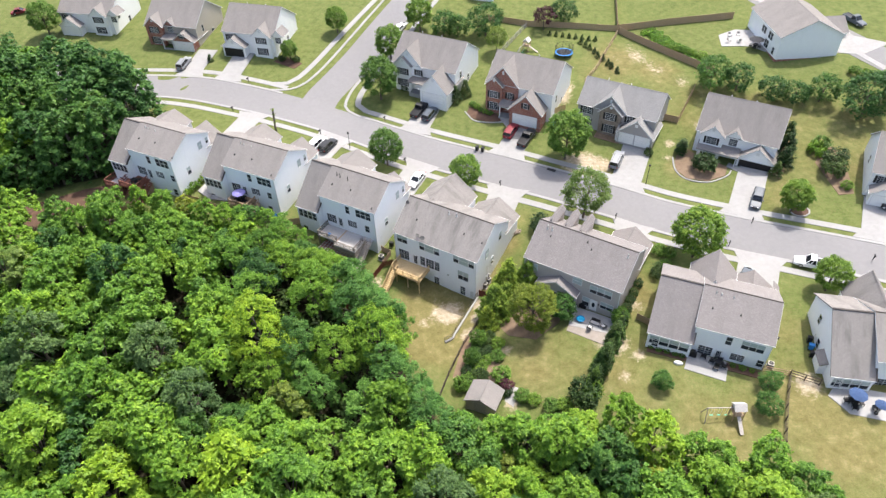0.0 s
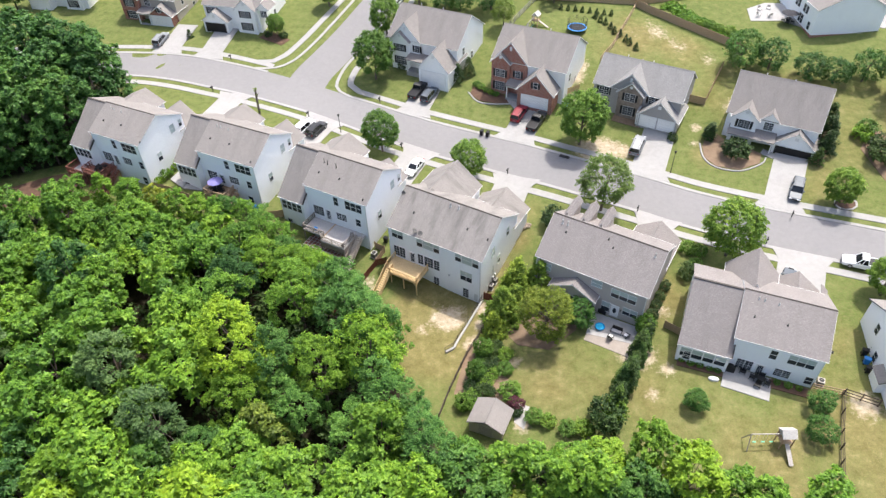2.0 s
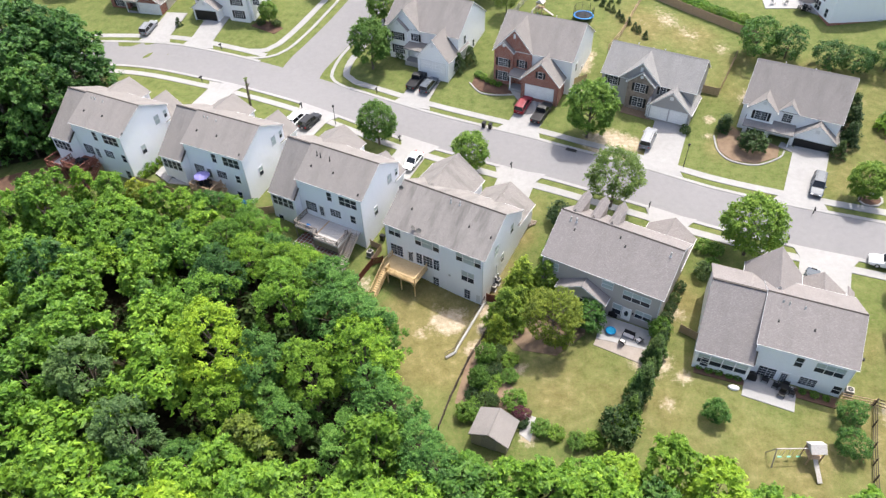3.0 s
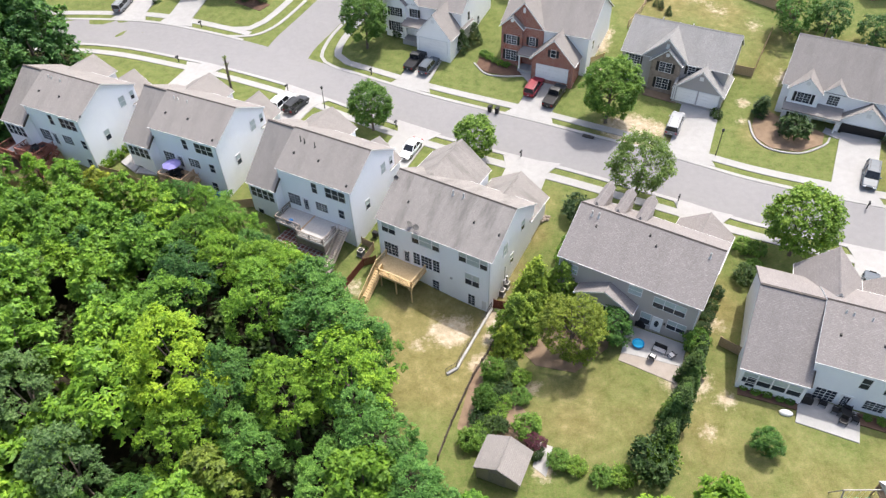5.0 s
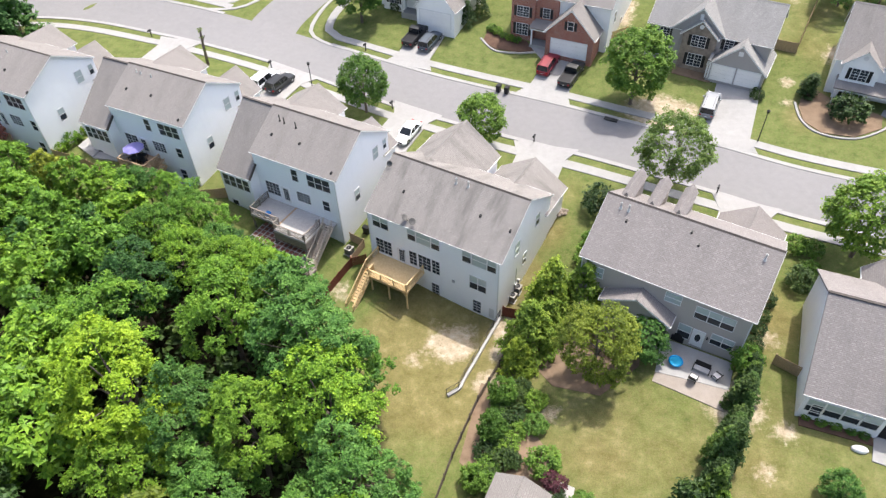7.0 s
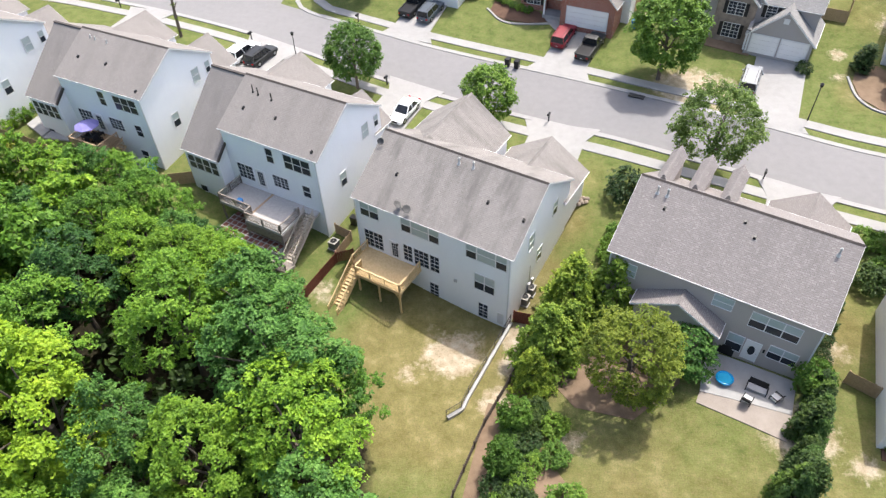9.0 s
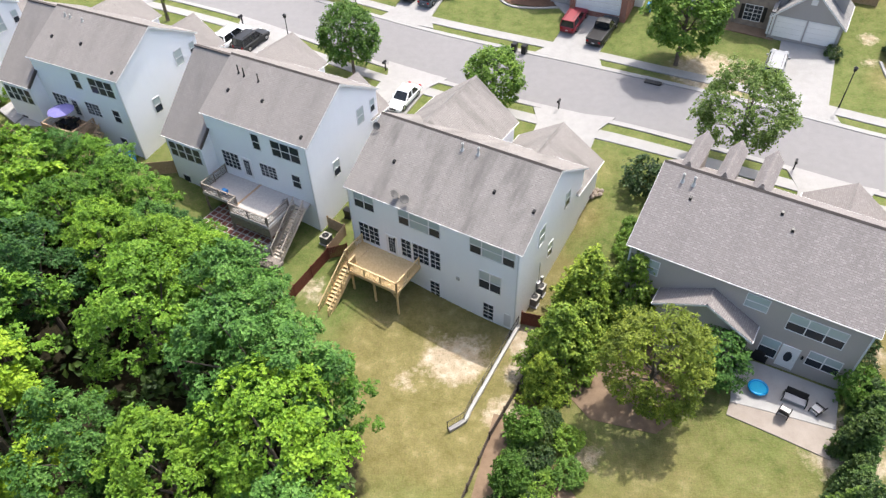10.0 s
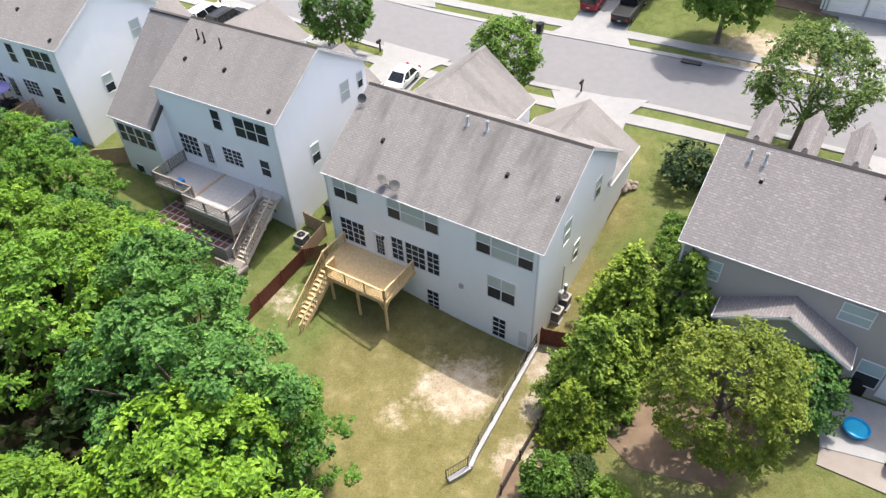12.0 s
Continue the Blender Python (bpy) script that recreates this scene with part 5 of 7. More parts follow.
    while len(cs) < 620:
        x, y = (rng.uniform(-92, 46), rng.uniform(26, 97)) if len(cs) < 480 else (rng.uniform(-110, -60), rng.uniform(90, 140))
        poly = WOOD if len(cs) < 480 else DEEP_WOOD
        if inside(x, y, poly) and edge_gap(x, y, poly) > 0.8 and all(math.hypot(x - a, y - b) > 0.8 + g for a, b, g in HOLLOWS):
            cs.append((x, y, land(x, y) + rng.uniform(0.6, 4.2)))
            rs.append(rng.uniform(1.2, 2.4))
    brush = new("undergrowth", leaf_cloud("undergrowth", rng, cs, rs, 40000, 0.7, LEAF["ever"]))
    edge = along([(-66, 95), (-57, 96.4), (-48, 94.8), (-41, 92.6), (-34, 90.2), (-28, 86.8), (-24, 82.6), (-20.5, 79)], 0.9)
    cs = [(p.x + rng.uniform(-1.2, 1.2), p.y - rng.uniform(-0.6, 4.6), 0) for p in edge for _ in range(3)]
    cs = [(x, y, land(x, y) + rng.uniform(0.5, 2.0)) for x, y, _ in cs]
    thicket = new("thicket", leaf_cloud("thicket", rng, cs, [rng.uniform(0.9, 1.7) for _ in cs], 26000, 0.36, LEAF["oak"]))
    foot = along([(-61.5, 124), (-62.5, 112), (-66, 107.6), (-74, 105.6), (-84, 103.4), (-96, 101.6)], 0.8)
    cs = [(p.x - rng.uniform(-0.5, 3.5), p.y + rng.uniform(-0.4, 3.0), rng.uniform(0.6, 5.0)) for p in foot for _ in range(3)]
    skirt = new("thicket", leaf_cloud("thicket", rng, [(x, y, land(x, y) + z) for x, y, z in cs], [rng.uniform(0.9, 1.7) for _ in cs], 20000, 0.42, LEAF["deep"], slim=True))
    tagged(skirt, "dark green bushes at the foot of the tall trees", "thicket", kind="stuff")
    tagged(thicket, "mid-green brambles and bushes along the edge of the wood", "thicket", kind="stuff")
    tagged(brush, "dark green saplings and brush on the floor of the wood", "undergrowth", kind="stuff")


litter_and_shade()
woods()
rng_cover = np.random.default_rng(9)
low_cover = [(47.5 + 9.5 * k + rng_cover.uniform(-1.6, 1.6), 154.5 - 16 * k + rng_cover.uniform(-1.2, 1.2)) for k in np.linspace(0, 1, 90)]
tagged(new("ground_cover", leaf_cloud("ground_cover", rng_cover, [(x, y, land(x, y) + 0.15) for x, y in low_cover], [0.9] * 90, 9000, 0.34, LEAF["oak"], squash=0.6)), "bright green ground cover on a bank below a fence", "ground cover", kind="stuff")


def yard_trees():
    street = [tree_model(40 + i, 8.3, 3.4, "yard", "round-headed street tree on the verge", count=14500, size=0.26, lobes=90, base=0.13, clump=0.24, span=1.8, even=0.22) for i in range(2)]
    vase = tree_model(50, 9.2, 4.1, "soft", "vase-shaped street tree with bare limbs showing", count=18000, size=0.19, lobes=100, base=0.14, form="vase", clump=0.22, span=1.62, even=0.3)
    mag = [tree_model(60 + i, 7.8, 3.1, "glossy", "glossy green magnolia beside the fence", count=10500, size=0.26, lobes=46, base=0.04, form="cone", even=1.0) for i in range(2)]
    olive = tree_model(70, 10.2, 3.7, "olive", "olive and yellow-green garden tree over a mulched bed", count=18000, size=0.2, lobes=100, base=0.05, clump=0.22, span=1.8, even=0.7)
    crepe = tree_model(72, 5.4, 2.7, "deep", "small bushy garden tree by the patio", count=7000, size=0.24, lobes=44, base=0.04, span=1.8, even=0.7)
    big = [tree_model(80 + i, 10, 5.0, "deep", "large garden tree behind the houses", count=5600, size=0.44, lobes=60, base=0.03, span=1.85) for i in range(2)]
    for x, y, k, s in ((-15.8, 134.3, 0, 1.22), (-13.1, 111.6, 1, 0.98), (2.4, 104.5, 0, 0.92), (40.4, 83.2, 1, 1.2), (22.4, 111, 0, 1.28), (58.6, 74.0, 1, 0.78), (59.7, 92.2, 0, 0.82), (-14.2, 148.8, 1, 1.05), (-7.5, 160.6, 0, 1.0), (-28.3, 161.4, 1, 0.8), (-38.6, 150.4, 0, 0.6), (-104, 166.4, 1, 1.1)):
        plant(street[k], x, y, s, group="street trees")
    plant(vase, 23.6, 94.2, 1.12)
    plant(vase, 10.9, 148.6, 0.7, label="sparse pale garden tree beside a fence")
    for x, y, k, s in ((8.9, 78.9, 0, 1.0), (6.4, 74.6, 1, 0.92), (12.2, 78.6, 1, 0.95), (8.4, 76.2, 0, 0.72), (5.2, 72.6, 1, 0.6)):
        plant(mag[k], x, y, s, group="magnolias by the fence")
    plant(olive, 12.1, 70.6, 0.95)
    plant(crepe, 17.0, 72.6, 0.82)
    plant(crepe, 29.3, 57.8, 0.55, label="young lawn tree with thin trunk")
    for x, y, k, s in ((55.5, 129.7, 0, 0.74), (66.1, 124.3, 1, 0.55), (70.3, 122.4, 0, 0.5), (75.5, 122.3, 1, 0.62), (81.5, 116.5, 0, 0.95), (8.7, 156.6, 0, 0.8), (-1.6, 158.1, 1, 0.62), (1.9, 156.9, 0, 0.55), (28.2, 160.6, 1, 0.6), (60.5, 128.3, 1, 0.6), (90, 121, 1, 0.8), (44.1, 57.1, 0, 0.32), (42.6, 53.2, 1, 0.34)):
        plant(big[k], x, y, s, group="garden trees")
    plum = tree_model(90, 6, 3.0, "plum", "dark plum-red ornamental tree", count=3000, size=0.35, lobes=30, base=0.15)
    plant(plum, 22.8, 157.6, 0.9)
    plant(plum, 7.4, 59.9, 0.36, label="low dark red shrub beside the shed", tall=0.7)
    # clipped and wild shrubs
    cone = tree_model(30, 3.2, 1.25, "ever", "clipped conical evergreen shrub", "shrub", 1900, 0.22, 30, 0.03, "cone", False, even=0.3)
    ball = tree_model(31, 1.7, 1.25, "yard", "rounded green garden shrub", "shrub", 1500, 0.22, 26, 0.0, "round", False, 0.36, 1.9, 0.5)
    dark = tree_model(32, 1.7, 1.3, "ever", "dark rounded evergreen shrub", "shrub", 1500, 0.22, 26, 0.0, "round", False, 0.36, 1.9, 0.5)
    tall = tree_model(33, 5.6, 1.5, "ever", "tall evergreen in a screening row", "tree", 3600, 0.26, 26, 0.04, "column")
    lime = tree_model(34, 1.5, 1.2, "lime", "bright yellow-green garden shrub", "shrub", 1300, 0.24, 26, 0.0, "round", False, 0.36, 1.9, 0.5)
    screen = [tall, tree_model(35, 6.2, 1.6, "screen", "tall uneven evergreen in a screening row", "tree", 4200, 0.24, 34, 0.03, "cone", even=1.3)]
    for i in range(14):
        t = i / 13
        plant(screen[i % 2], 26.0 - 6.6 * t + RNG.uniform(-0.5, 0.5), 69.2 - 11.2 * t + RNG.uniform(-0.4, 0.4), RNG.uniform(0.6, 0.86), group="evergreen screen", tall=RNG.uniform(0.95, 1.4))
    drop(screen[1])
    for x, y, s in ((13.4, 86.4, 0.72), (12.9, 85.0, 0.7), (14.1, 87.8, 0.66)):
        plant(ball, x, y, s, label="bright green shrub along a house wall", group="wall shrubs")
    for x, y, s, tl in ((3.6, 68.9, 1.05, 1.7), (2.4, 65.1, 1.0, 1.8), (0.6, 60.5, 0.9, 1.4), (3.0, 67.0, 0.7, 1.2)):
        plant(ball, x, y, s, label="tall leafy green shrub inside the rail fence", tall=tl)
    plant(tall, 45.0, 110.5, 0.95, label="smooth dark egg-shaped evergreen in a mulched bed", tall=0.62)
    plant(dark, 18.2, 56.4, 1.7, label="dark rounded evergreen shrub at the end of the screen", tall=1.3)
    for x, y, s in ((60.2, 101.9, 1.0), (0.8, 131.9, 1.2), (3.1, 133.8, 1.15), (64.5, 109.8, 1.7), (63.5, 107, 1.6), (62.3, 104.2, 1.4), (-58.3, 151, 0.6)):
        plant(cone, x, y, s, group="conical evergreens")
    for x, y, s in ((5.3, 69.8, 0.7), (3.5, 62.3, 0.8), (27.1, 72.2, 0.68), (28.1, 74.0, 0.62), (29.0, 75.6, 0.6), (30.0, 77.4, 0.66), (15.5, 92.3, 1.5), (17.2, 85.5, 1.0), (16.4, 87.4, 1.0), (33.7, 79.4, 1.1), (48.2, 105.6, 1.7), (70.3, 101.4, 1.8), (71.5, 104, 1.6), (38.7, 110.8, 0.7), (54.8, 65.2, 0.9), (-40.5, 150, 0.7), (-37, 149.5, 0.7),
                    (-3.5, 135.5, 0.8), (-1, 133, 0.7), (-16.8, 79.5, 0.7), (-10.5, 137.3, 0.7), (7.4, 58.8, 0.6), (4.6, 66.8, 0.7)):
        plant(dark, x, y, s, group="evergreen shrubs")
    for x, y, s in ((6.6, 68.1, 0.85), (6.4, 65.6, 0.85), (6.7, 61.7, 1.15), (50.4, 145.6, 1.0), (52, 145, 0.9), (53.5, 144.2, 1.0), (55, 142.8, 0.9), (56.6, 141.2, 1.0), (58.2, 139.6, 0.9), (90, 128, 1.1), (88, 129.5, 1.0), (86, 131, 1.0), (9.6, 57.8, 0.9), (11.2, 57.0, 0.8), (13.5, 55.8, 0.9), (15.4, 55.6, 0.9), (35, 84.5, 0.95), (36.6, 83.8, 0.9), (35.4, 81.2, 0.8), (71, 97.1, 0.8), (5.5, 129.1, 0.6), (6.4, 128, 0.5), (7.3, 127.3, 0.5), (8.3, 126.7, 0.5), (4.6, 130, 0.6), (70.6, 108.5, 1.3)):
        plant(ball, x, y, s, group="garden shrubs")
    for x, y, s in ((25.6, 69.8, 1.1), (19.2, 57.0, 1.1)):
        plant(ball, x, y, s, label="bright leafy shrub at an end of the evergreen screen", tall=1.7)
    for x, y in ((29.4, 64.8), (30.4, 64.2), (31.5, 63.9), (32.6, 63.3), (33.5, 62.9), (40.4, 60.9), (41.6, 60.4), (42.8, 59.9)):
        plant(ball, x, y, RNG.uniform(0.3, 0.42), label="small green shrub in a mulched bed", group="bed shrubs")
    for i in range(26):
        t = i / 25
        plant((dark, ball)[i % 2], 4.4 - 2.2 * t + RNG.uniform(-1.4, 1.6), 69.6 - 9.0 * t + RNG.uniform(-0.4, 0.4), RNG.uniform(0.5, 0.8), group="low shrubs under the fence", label="low shrub in the undergrowth beside a fence")
    for x, y, s in ((-50.2, 103.4, 1.0), (-49.2, 106.0, 0.9), (-51.0, 101.9, 0.8), (69.5, 107.2, 1.3)):
        plant(lime, x, y, s, group="yellow-green shrubs")
    for i in range(9):
        plant(cone, 31.0 + i * 0.75 + RNG.uniform(-0.2, 0.2), 141.5 - i * 1.6 + RNG.uniform(-0.3, 0.3) + 9, 0.5, group="young evergreen row")
    for i in range(8):
        plant(cone, 24 + i * 1.5, 154.6 - i * 0.45, 0.42, group="young evergreen row")
    for m in (*street, vase, *mag, olive, crepe, *big, plum, cone, ball, dark, tall, lime):
        drop(m)


yard_trees()

# ---------------------------------------------------------------- decks
def railing(deck, a, b, h=0.95, mat=None, step=0.125):
    """Posts, rails and balusters from a to b (floor level)."""
    mat = mat or NEW_WOOD
    a, b = Vector(a), Vector(b)
    n = max(1, round((b - a).length / 1.9))
    for i in range(n + 1):
        p = a.lerp(b, i / n)
        part("rail_post", Shape().box(-0.05, 0.05, -0.05, 0.05, -0.15, h + 0.06), mat, deck, at=Matrix.Translation(p))
    up = Vector((0, 0, 1))
    part("top_rail", Shape().bar(a + up * h, b + up * h, 0.13, 0.04), mat, deck)
    part("bottom_rail", Shape().bar(a + up * 0.12, b + up * 0.12, 0.05, 0.08), mat, deck)
    sh = Shape()
    m = int((b - a).length / step)
    for i in range(1, m):
        p = a.lerp(b, i / m)
        sh.box(p.x - 0.018, p.x + 0.018, p.y - 0.018, p.y + 0.018, p.z + 0.1, p.z + h)
    tagged(part("baluster_infill", sh, mat, deck), kind="stuff")


def stairs(deck, x0, x1, y_top, z_top, y_low, z_low, mat, rail=True):
    """A straight flight running towards smaller y."""
    n = max(3, round((z_top - z_low) / 0.19))
    for i in range(n):
        t = (i + 0.5) / n
        y, z = y_top + (y_low - y_top) * t, z_top - (z_top - z_low) * (i + 1) / n
        part("tread", Shape().box(x0, x1, y - 0.15, y + 0.15, z - 0.04, z), mat, deck)
    for x in (x0 - 0.05, x1 + 0.01):
        part("stringer", Shape().bar((x + 0.02, y_top, z_top - 0.2), (x + 0.02, y_low, z_low - 0.05), 0.05, 0.28), mat, deck)
        if rail:
            part("handrail", Shape().bar((x + 0.02, y_top, z_top + 0.9), (x + 0.02, y_low, z_low + 0.95), 0.09, 0.05), mat, deck)
            sh = Shape()
            for i in range(1, n * 2):
                t = i / (n * 2)
                y, z = y_top + (y_low - y_top) * t, z_top + (z_low - z_top) * t
                sh.box(x + 0.004, x + 0.036, y - 0.018, y + 0.018, z - 0.1, z + 0.93)
            tagged(part("baluster_infill", sh, mat, deck), kind="stuff")
            for y, z in ((y_low, z_low), ((y_low + y_top) / 2, (z_low + z_top) / 2)):
                part("rail_post", Shape().box(x - 0.02, x + 0.07, y - 0.045, y + 0.045, z - 0.3, z + 1.02), mat, deck)


def platform(deck, x0, x1, y0, y1, z, mat, board=0.14, frame_mat=None):
    """Boards along x on joists and rim boards."""
    sh = Shape()
    y = y0
    while y < y1 - 0.02:
        sh.box(x0, x1, y + 0.004, min(y + board - 0.004, y1), z - 0.035, z)
        y += board
    tagged(part("decking", sh, mat, deck), kind="stuff")
    for r in ((x0, x1, y0 - 0.04, y0), (x0, x1, y1 - 0.04, y1), (x0 - 0.04, x0, y0, y1), (x1, x1 + 0.04, y0, y1)):
        part("rim_board", Shape().box(*r, z - 0.28, z - 0.036), frame_mat or mat, deck)


def pine_deck():
    d = thing("deck", "new pale pine deck with baluster rails and a stair", "deck", place(3.5, 78.7, 0, -30, 15.9))
    platform(d, 2.0, 6.9, -3.5, -0.02, 3.05, NEW_WOOD)
    platform(d, 0.95, 1.95, -2.5, -0.02, 3.05, NEW_WOOD)
    for x, y in ((2.15, -3.3), (6.7, -3.3), (4.4, -3.3), (1.0, -2.4)):
        z = -0.9
        part("post", Shape().box(x - 0.075, x + 0.075, y - 0.075, y + 0.075, z, 2.8), NEW_WOOD, d)
    part("brace", Shape().bar((6.7, -3.3, 1.9), (6.0, -3.3, 2.75), 0.09).bar((6.7, -3.3, 1.9), (6.7, -2.6, 2.75), 0.09), NEW_WOOD, d)
    railing(d, (2.02, -3.45, 3.05), (6.85, -3.45, 3.05))
    railing(d, (6.85, -3.45, 3.05), (6.85, -0.1, 3.05))
    railing(d, (2.02, -3.45, 3.05), (2.02, -2.5, 3.05))
    railing(d, (0.98, -2.5, 3.05), (0.98, -0.1, 3.05))
    stairs(d, 1.0, 1.95, -2.5, 3.05, -6.7, 0.15, NEW_WOOD)


def grey_deck():
    d = thing("deck", "weathered grey deck on posts above a red lower terrace", "deck", place(-13.6, 88.7, 2.2, -28, 17.6))
    platform(d, 7.2, 11.3, -3.4, -0.02, 2.95, DECK_GREY)
    platform(d, 11.34, 15.7, -4.4, -0.02, 2.95, DECK_GREY)
    part("divider", Shape().box(11.2, 11.42, -3.5, 0, 2.952, 2.985), BROWN_WOOD, d)
    for x in (7.3, 11.3, 15.6):
        for y in (-3.3 if x < 8 else -4.3, -1.4):
            part("post", Shape().box(x - 0.075, x + 0.075, y - 0.075, y + 0.075, -1.2, 2.7), DIM_WOOD, d)
    for a, b in (((7.23, -3.35), (11.3, -3.35)), ((7.23, -3.35), (7.23, -0.2)), ((11.36, -4.35), (15.65, -4.35)), ((11.36, -4.35), (11.36, -3.4)), ((15.65, -4.35), (15.65, -1.5))):
        railing(d, (*a, 2.95), (*b, 2.95), mat=DIM_WOOD)
    for box in ((11.36, 15.68, -4.47, -4.44, 1.75, 2.66), (15.74, 15.77, -4.4, -1.6, 1.75, 2.66)):
        part("skirt_board", Shape().box(*box), DIM_WOOD, d)
    part("cable_box", Shape().box(8.9, 9.4, -2.9, -2.4, 2.955, 3.3), PLASTIC_BLUE, d, "blue plastic box")
    part("planter", Shape().lathe([(0.16, 2.955), (0.22, 3.25), (0.2, 3.25), (0.15, 3.0)], 12, 14.9, -1.2), DECK_GREY, d, "pale plant pot")
    part("lantern", Shape().lathe([(0.16, 2.955), (0.16, 3.1), (0.06, 3.2)], 10, 15.2, -4.0), BLACK, d, "small black lantern")
    stairs(d, 15.9, 16.9, -0.9, 2.95, -4.9, 0.0, STAIR_WOOD)
    platform(d, 15.72, 16.95, -0.9, -0.02, 2.95, DECK_GREY)
    platform(d, 15.4, 17.1, -6.2, -4.95, 0.0, DIM_WOOD)
    railing(d, (15.45, -6.15, 0.0), (17.05, -6.15, 0.0), mat=DIM_WOOD)
    for x in (15.5, 17.0):
        part("post", Shape().box(x - 0.07, x + 0.07, -6.1, -5.96, -2.4, -0.05), DIM_WOOD, d)
    # lower terrace of red squares
    t = thing("terrace", "low timber terrace with red-brown square tiles under a deck", "terrace", place(-13.6, 88.7, 2.2, -28, 17.6))
    part("frame", Shape().box(7.6, 15.35, -5.1, -0.1, -0.8, 0.75), DECK_GREY, t)
    me = Shape().box(0, 0.46, 0, 0.46, 0.1, 0.14).mesh("tile", RUST_WOOD)
    for i in range(12):
        for j in range(5):
            part("tile", me, None, t, at=Matrix.Translation((7.75 + i * 0.63, -5.0 + j * 0.6, 0.65)))


def parasol_at(x, y, z, mat, label, r=1.5, h=2.4):
    p = thing("parasol", label, "parasol", pose(x, y, z))
    n = 8
    part("canopy", Shape().lathe([(r, h - 0.42), (r * 0.98, h - 0.38), (r * 0.5, h - 0.12), (0.05, h), (0.02, h + 0.1)], n), mat, p)
    part("pole", Shape().tube((0, 0, 0), (0, 0, h), 0.025), STEEL, p)
    part("base", Shape().lathe([(0.28, 0), (0.28, 0.06), (0.06, 0.1)], 14), BLACK, p)
    for i in range(n):
        a = i * math.tau / n
        part("rib", Shape().bar((0, 0, h - 0.03), (math.cos(a) * r * 0.97, math.sin(a) * r * 0.97, h - 0.42), 0.02), STEEL, p)


def dining_set(x, y, z, turn=0.0):
    t = thing("garden_table", "round dark metal garden table under a parasol", "table", pose(x, y, z, 0, 0, turn))
    part("tabletop", Shape().lathe([(0.01, 0.7), (0.55, 0.7), (0.55, 0.73), (0.01, 0.73)], 18), BLACK, t)
    for a in range(4):
        part("leg", Shape().bar((0.4 * math.cos(a * 1.57), 0.4 * math.sin(a * 1.57), 0), (0.25 * math.cos(a * 1.57), 0.25 * math.sin(a * 1.57), 0.7), 0.04), BLACK, t)
    for a in range(4):
        ang = turn + 45 + a * 90
        garden_chair(x + 0.95 * math.cos(radians(ang)), y + 0.95 * math.sin(radians(ang)), z, ang + 90, "dark metal garden chair at a round table", BLACK, BLACK)


def garden_chair(x, y, z, turn, label, cushion, frame_mat, w=0.62):
    c = thing("garden_chair" if w < 1 else "garden_sofa", label, "chair" if w < 1 else "sofa", pose(x, y, z, 0, 0, turn), group="garden seats")
    part("seat", Shape().box(-w / 2, w / 2, -0.3, 0.3, 0.32, 0.44), cushion, c)
    part("backrest", Shape().poly([(-w / 2, 0.26, 0.4), (w / 2, 0.26, 0.4), (w / 2, 0.4, 0.9), (-w / 2, 0.4, 0.9), (-w / 2, 0.34, 0.4), (w / 2, 0.34, 0.4), (w / 2, 0.48, 0.9), (-w / 2, 0.48, 0.9)],
                                  [(0, 1, 2, 3), (7, 6, 5, 4), (0, 4, 5, 1), (1, 5, 6, 2), (2, 6, 7, 3), (3, 7, 4, 0)]), frame_mat, c)
    for sx in (-1, 1):
        part("armrest", Shape().box(sx * (w / 2 + 0.03) - 0.04, sx * (w / 2 + 0.03) + 0.04, -0.3, 0.36, 0.56, 0.61), frame_mat, c)
        for sy in (-0.27, 0.3):
            part("leg", Shape().box(sx * (w / 2 + 0.03) - 0.03, sx * (w / 2 + 0.03) + 0.03, sy - 0.03, sy + 0.03, 0, 0.58), frame_mat, c)


pine_deck()
grey_deck()


def simple_deck(corner, deg, z, W, x0, x1, y0, zt, mat, label):
    d = thing("deck", label, "deck", place(corner[0], corner[1], z, deg, W))
    platform(d, x0, x1, y0, -0.02, zt, mat)
    for x in (x0 + 0.1, x1 - 0.1):
        part("post", Shape().box(x - 0.075, x + 0.075, y0 + 0.05, y0 + 0.2, -2.5, zt - 0.2), mat, d)
    railing(d, (x0 + 0.03, y0 + 0.05, zt), (x1 - 0.03, y0 + 0.05, zt), mat=mat)
    railing(d, (x0 + 0.03, y0 + 0.05, zt), (x0 + 0.03, -0.3, zt), mat=mat)
    railing(d, (x1 - 0.03, y0 + 0.05, zt), (x1 - 0.03, -0.3, zt), mat=mat)
    stairs(d, x1 + 0.1, x1 + 1.1, -0.6, zt, -4.2, zt - 2.5, mat)
    return d


H2 = place(-32.1, 96.9, 4.2, -25, 16.4)
H1 = place(-51.4, 100.8, 6.1, -25, 15.0)
simple_deck((-32.1, 96.9), -25, 4.2, 16.4, 7.0, 11.2, -3.0, 2.5, BROWN_WOOD, "brown timber deck with baluster rails and a parasol")
q = H2 @ Vector((8.8, -1.6, 2.5))
parasol_at(q.x, q.y, q.z, LAVENDER, "lavender canvas parasol over a deck table", 1.3)
dining_set(q.x, q.y, q.z, 20)
simple_deck((-51.4, 100.8), -25, 6.1, 15.0, 3.5, 7.6, -3.6, 2.3, RUST_WOOD, "dark red stained deck at the wood's edge")
low = simple_deck((-51.4, 100.8), -25, 6.1, 15.0, -0.4, 3.3, -3.8, 1.5, RUST_WOOD, "lower dark red deck with a pale rug")
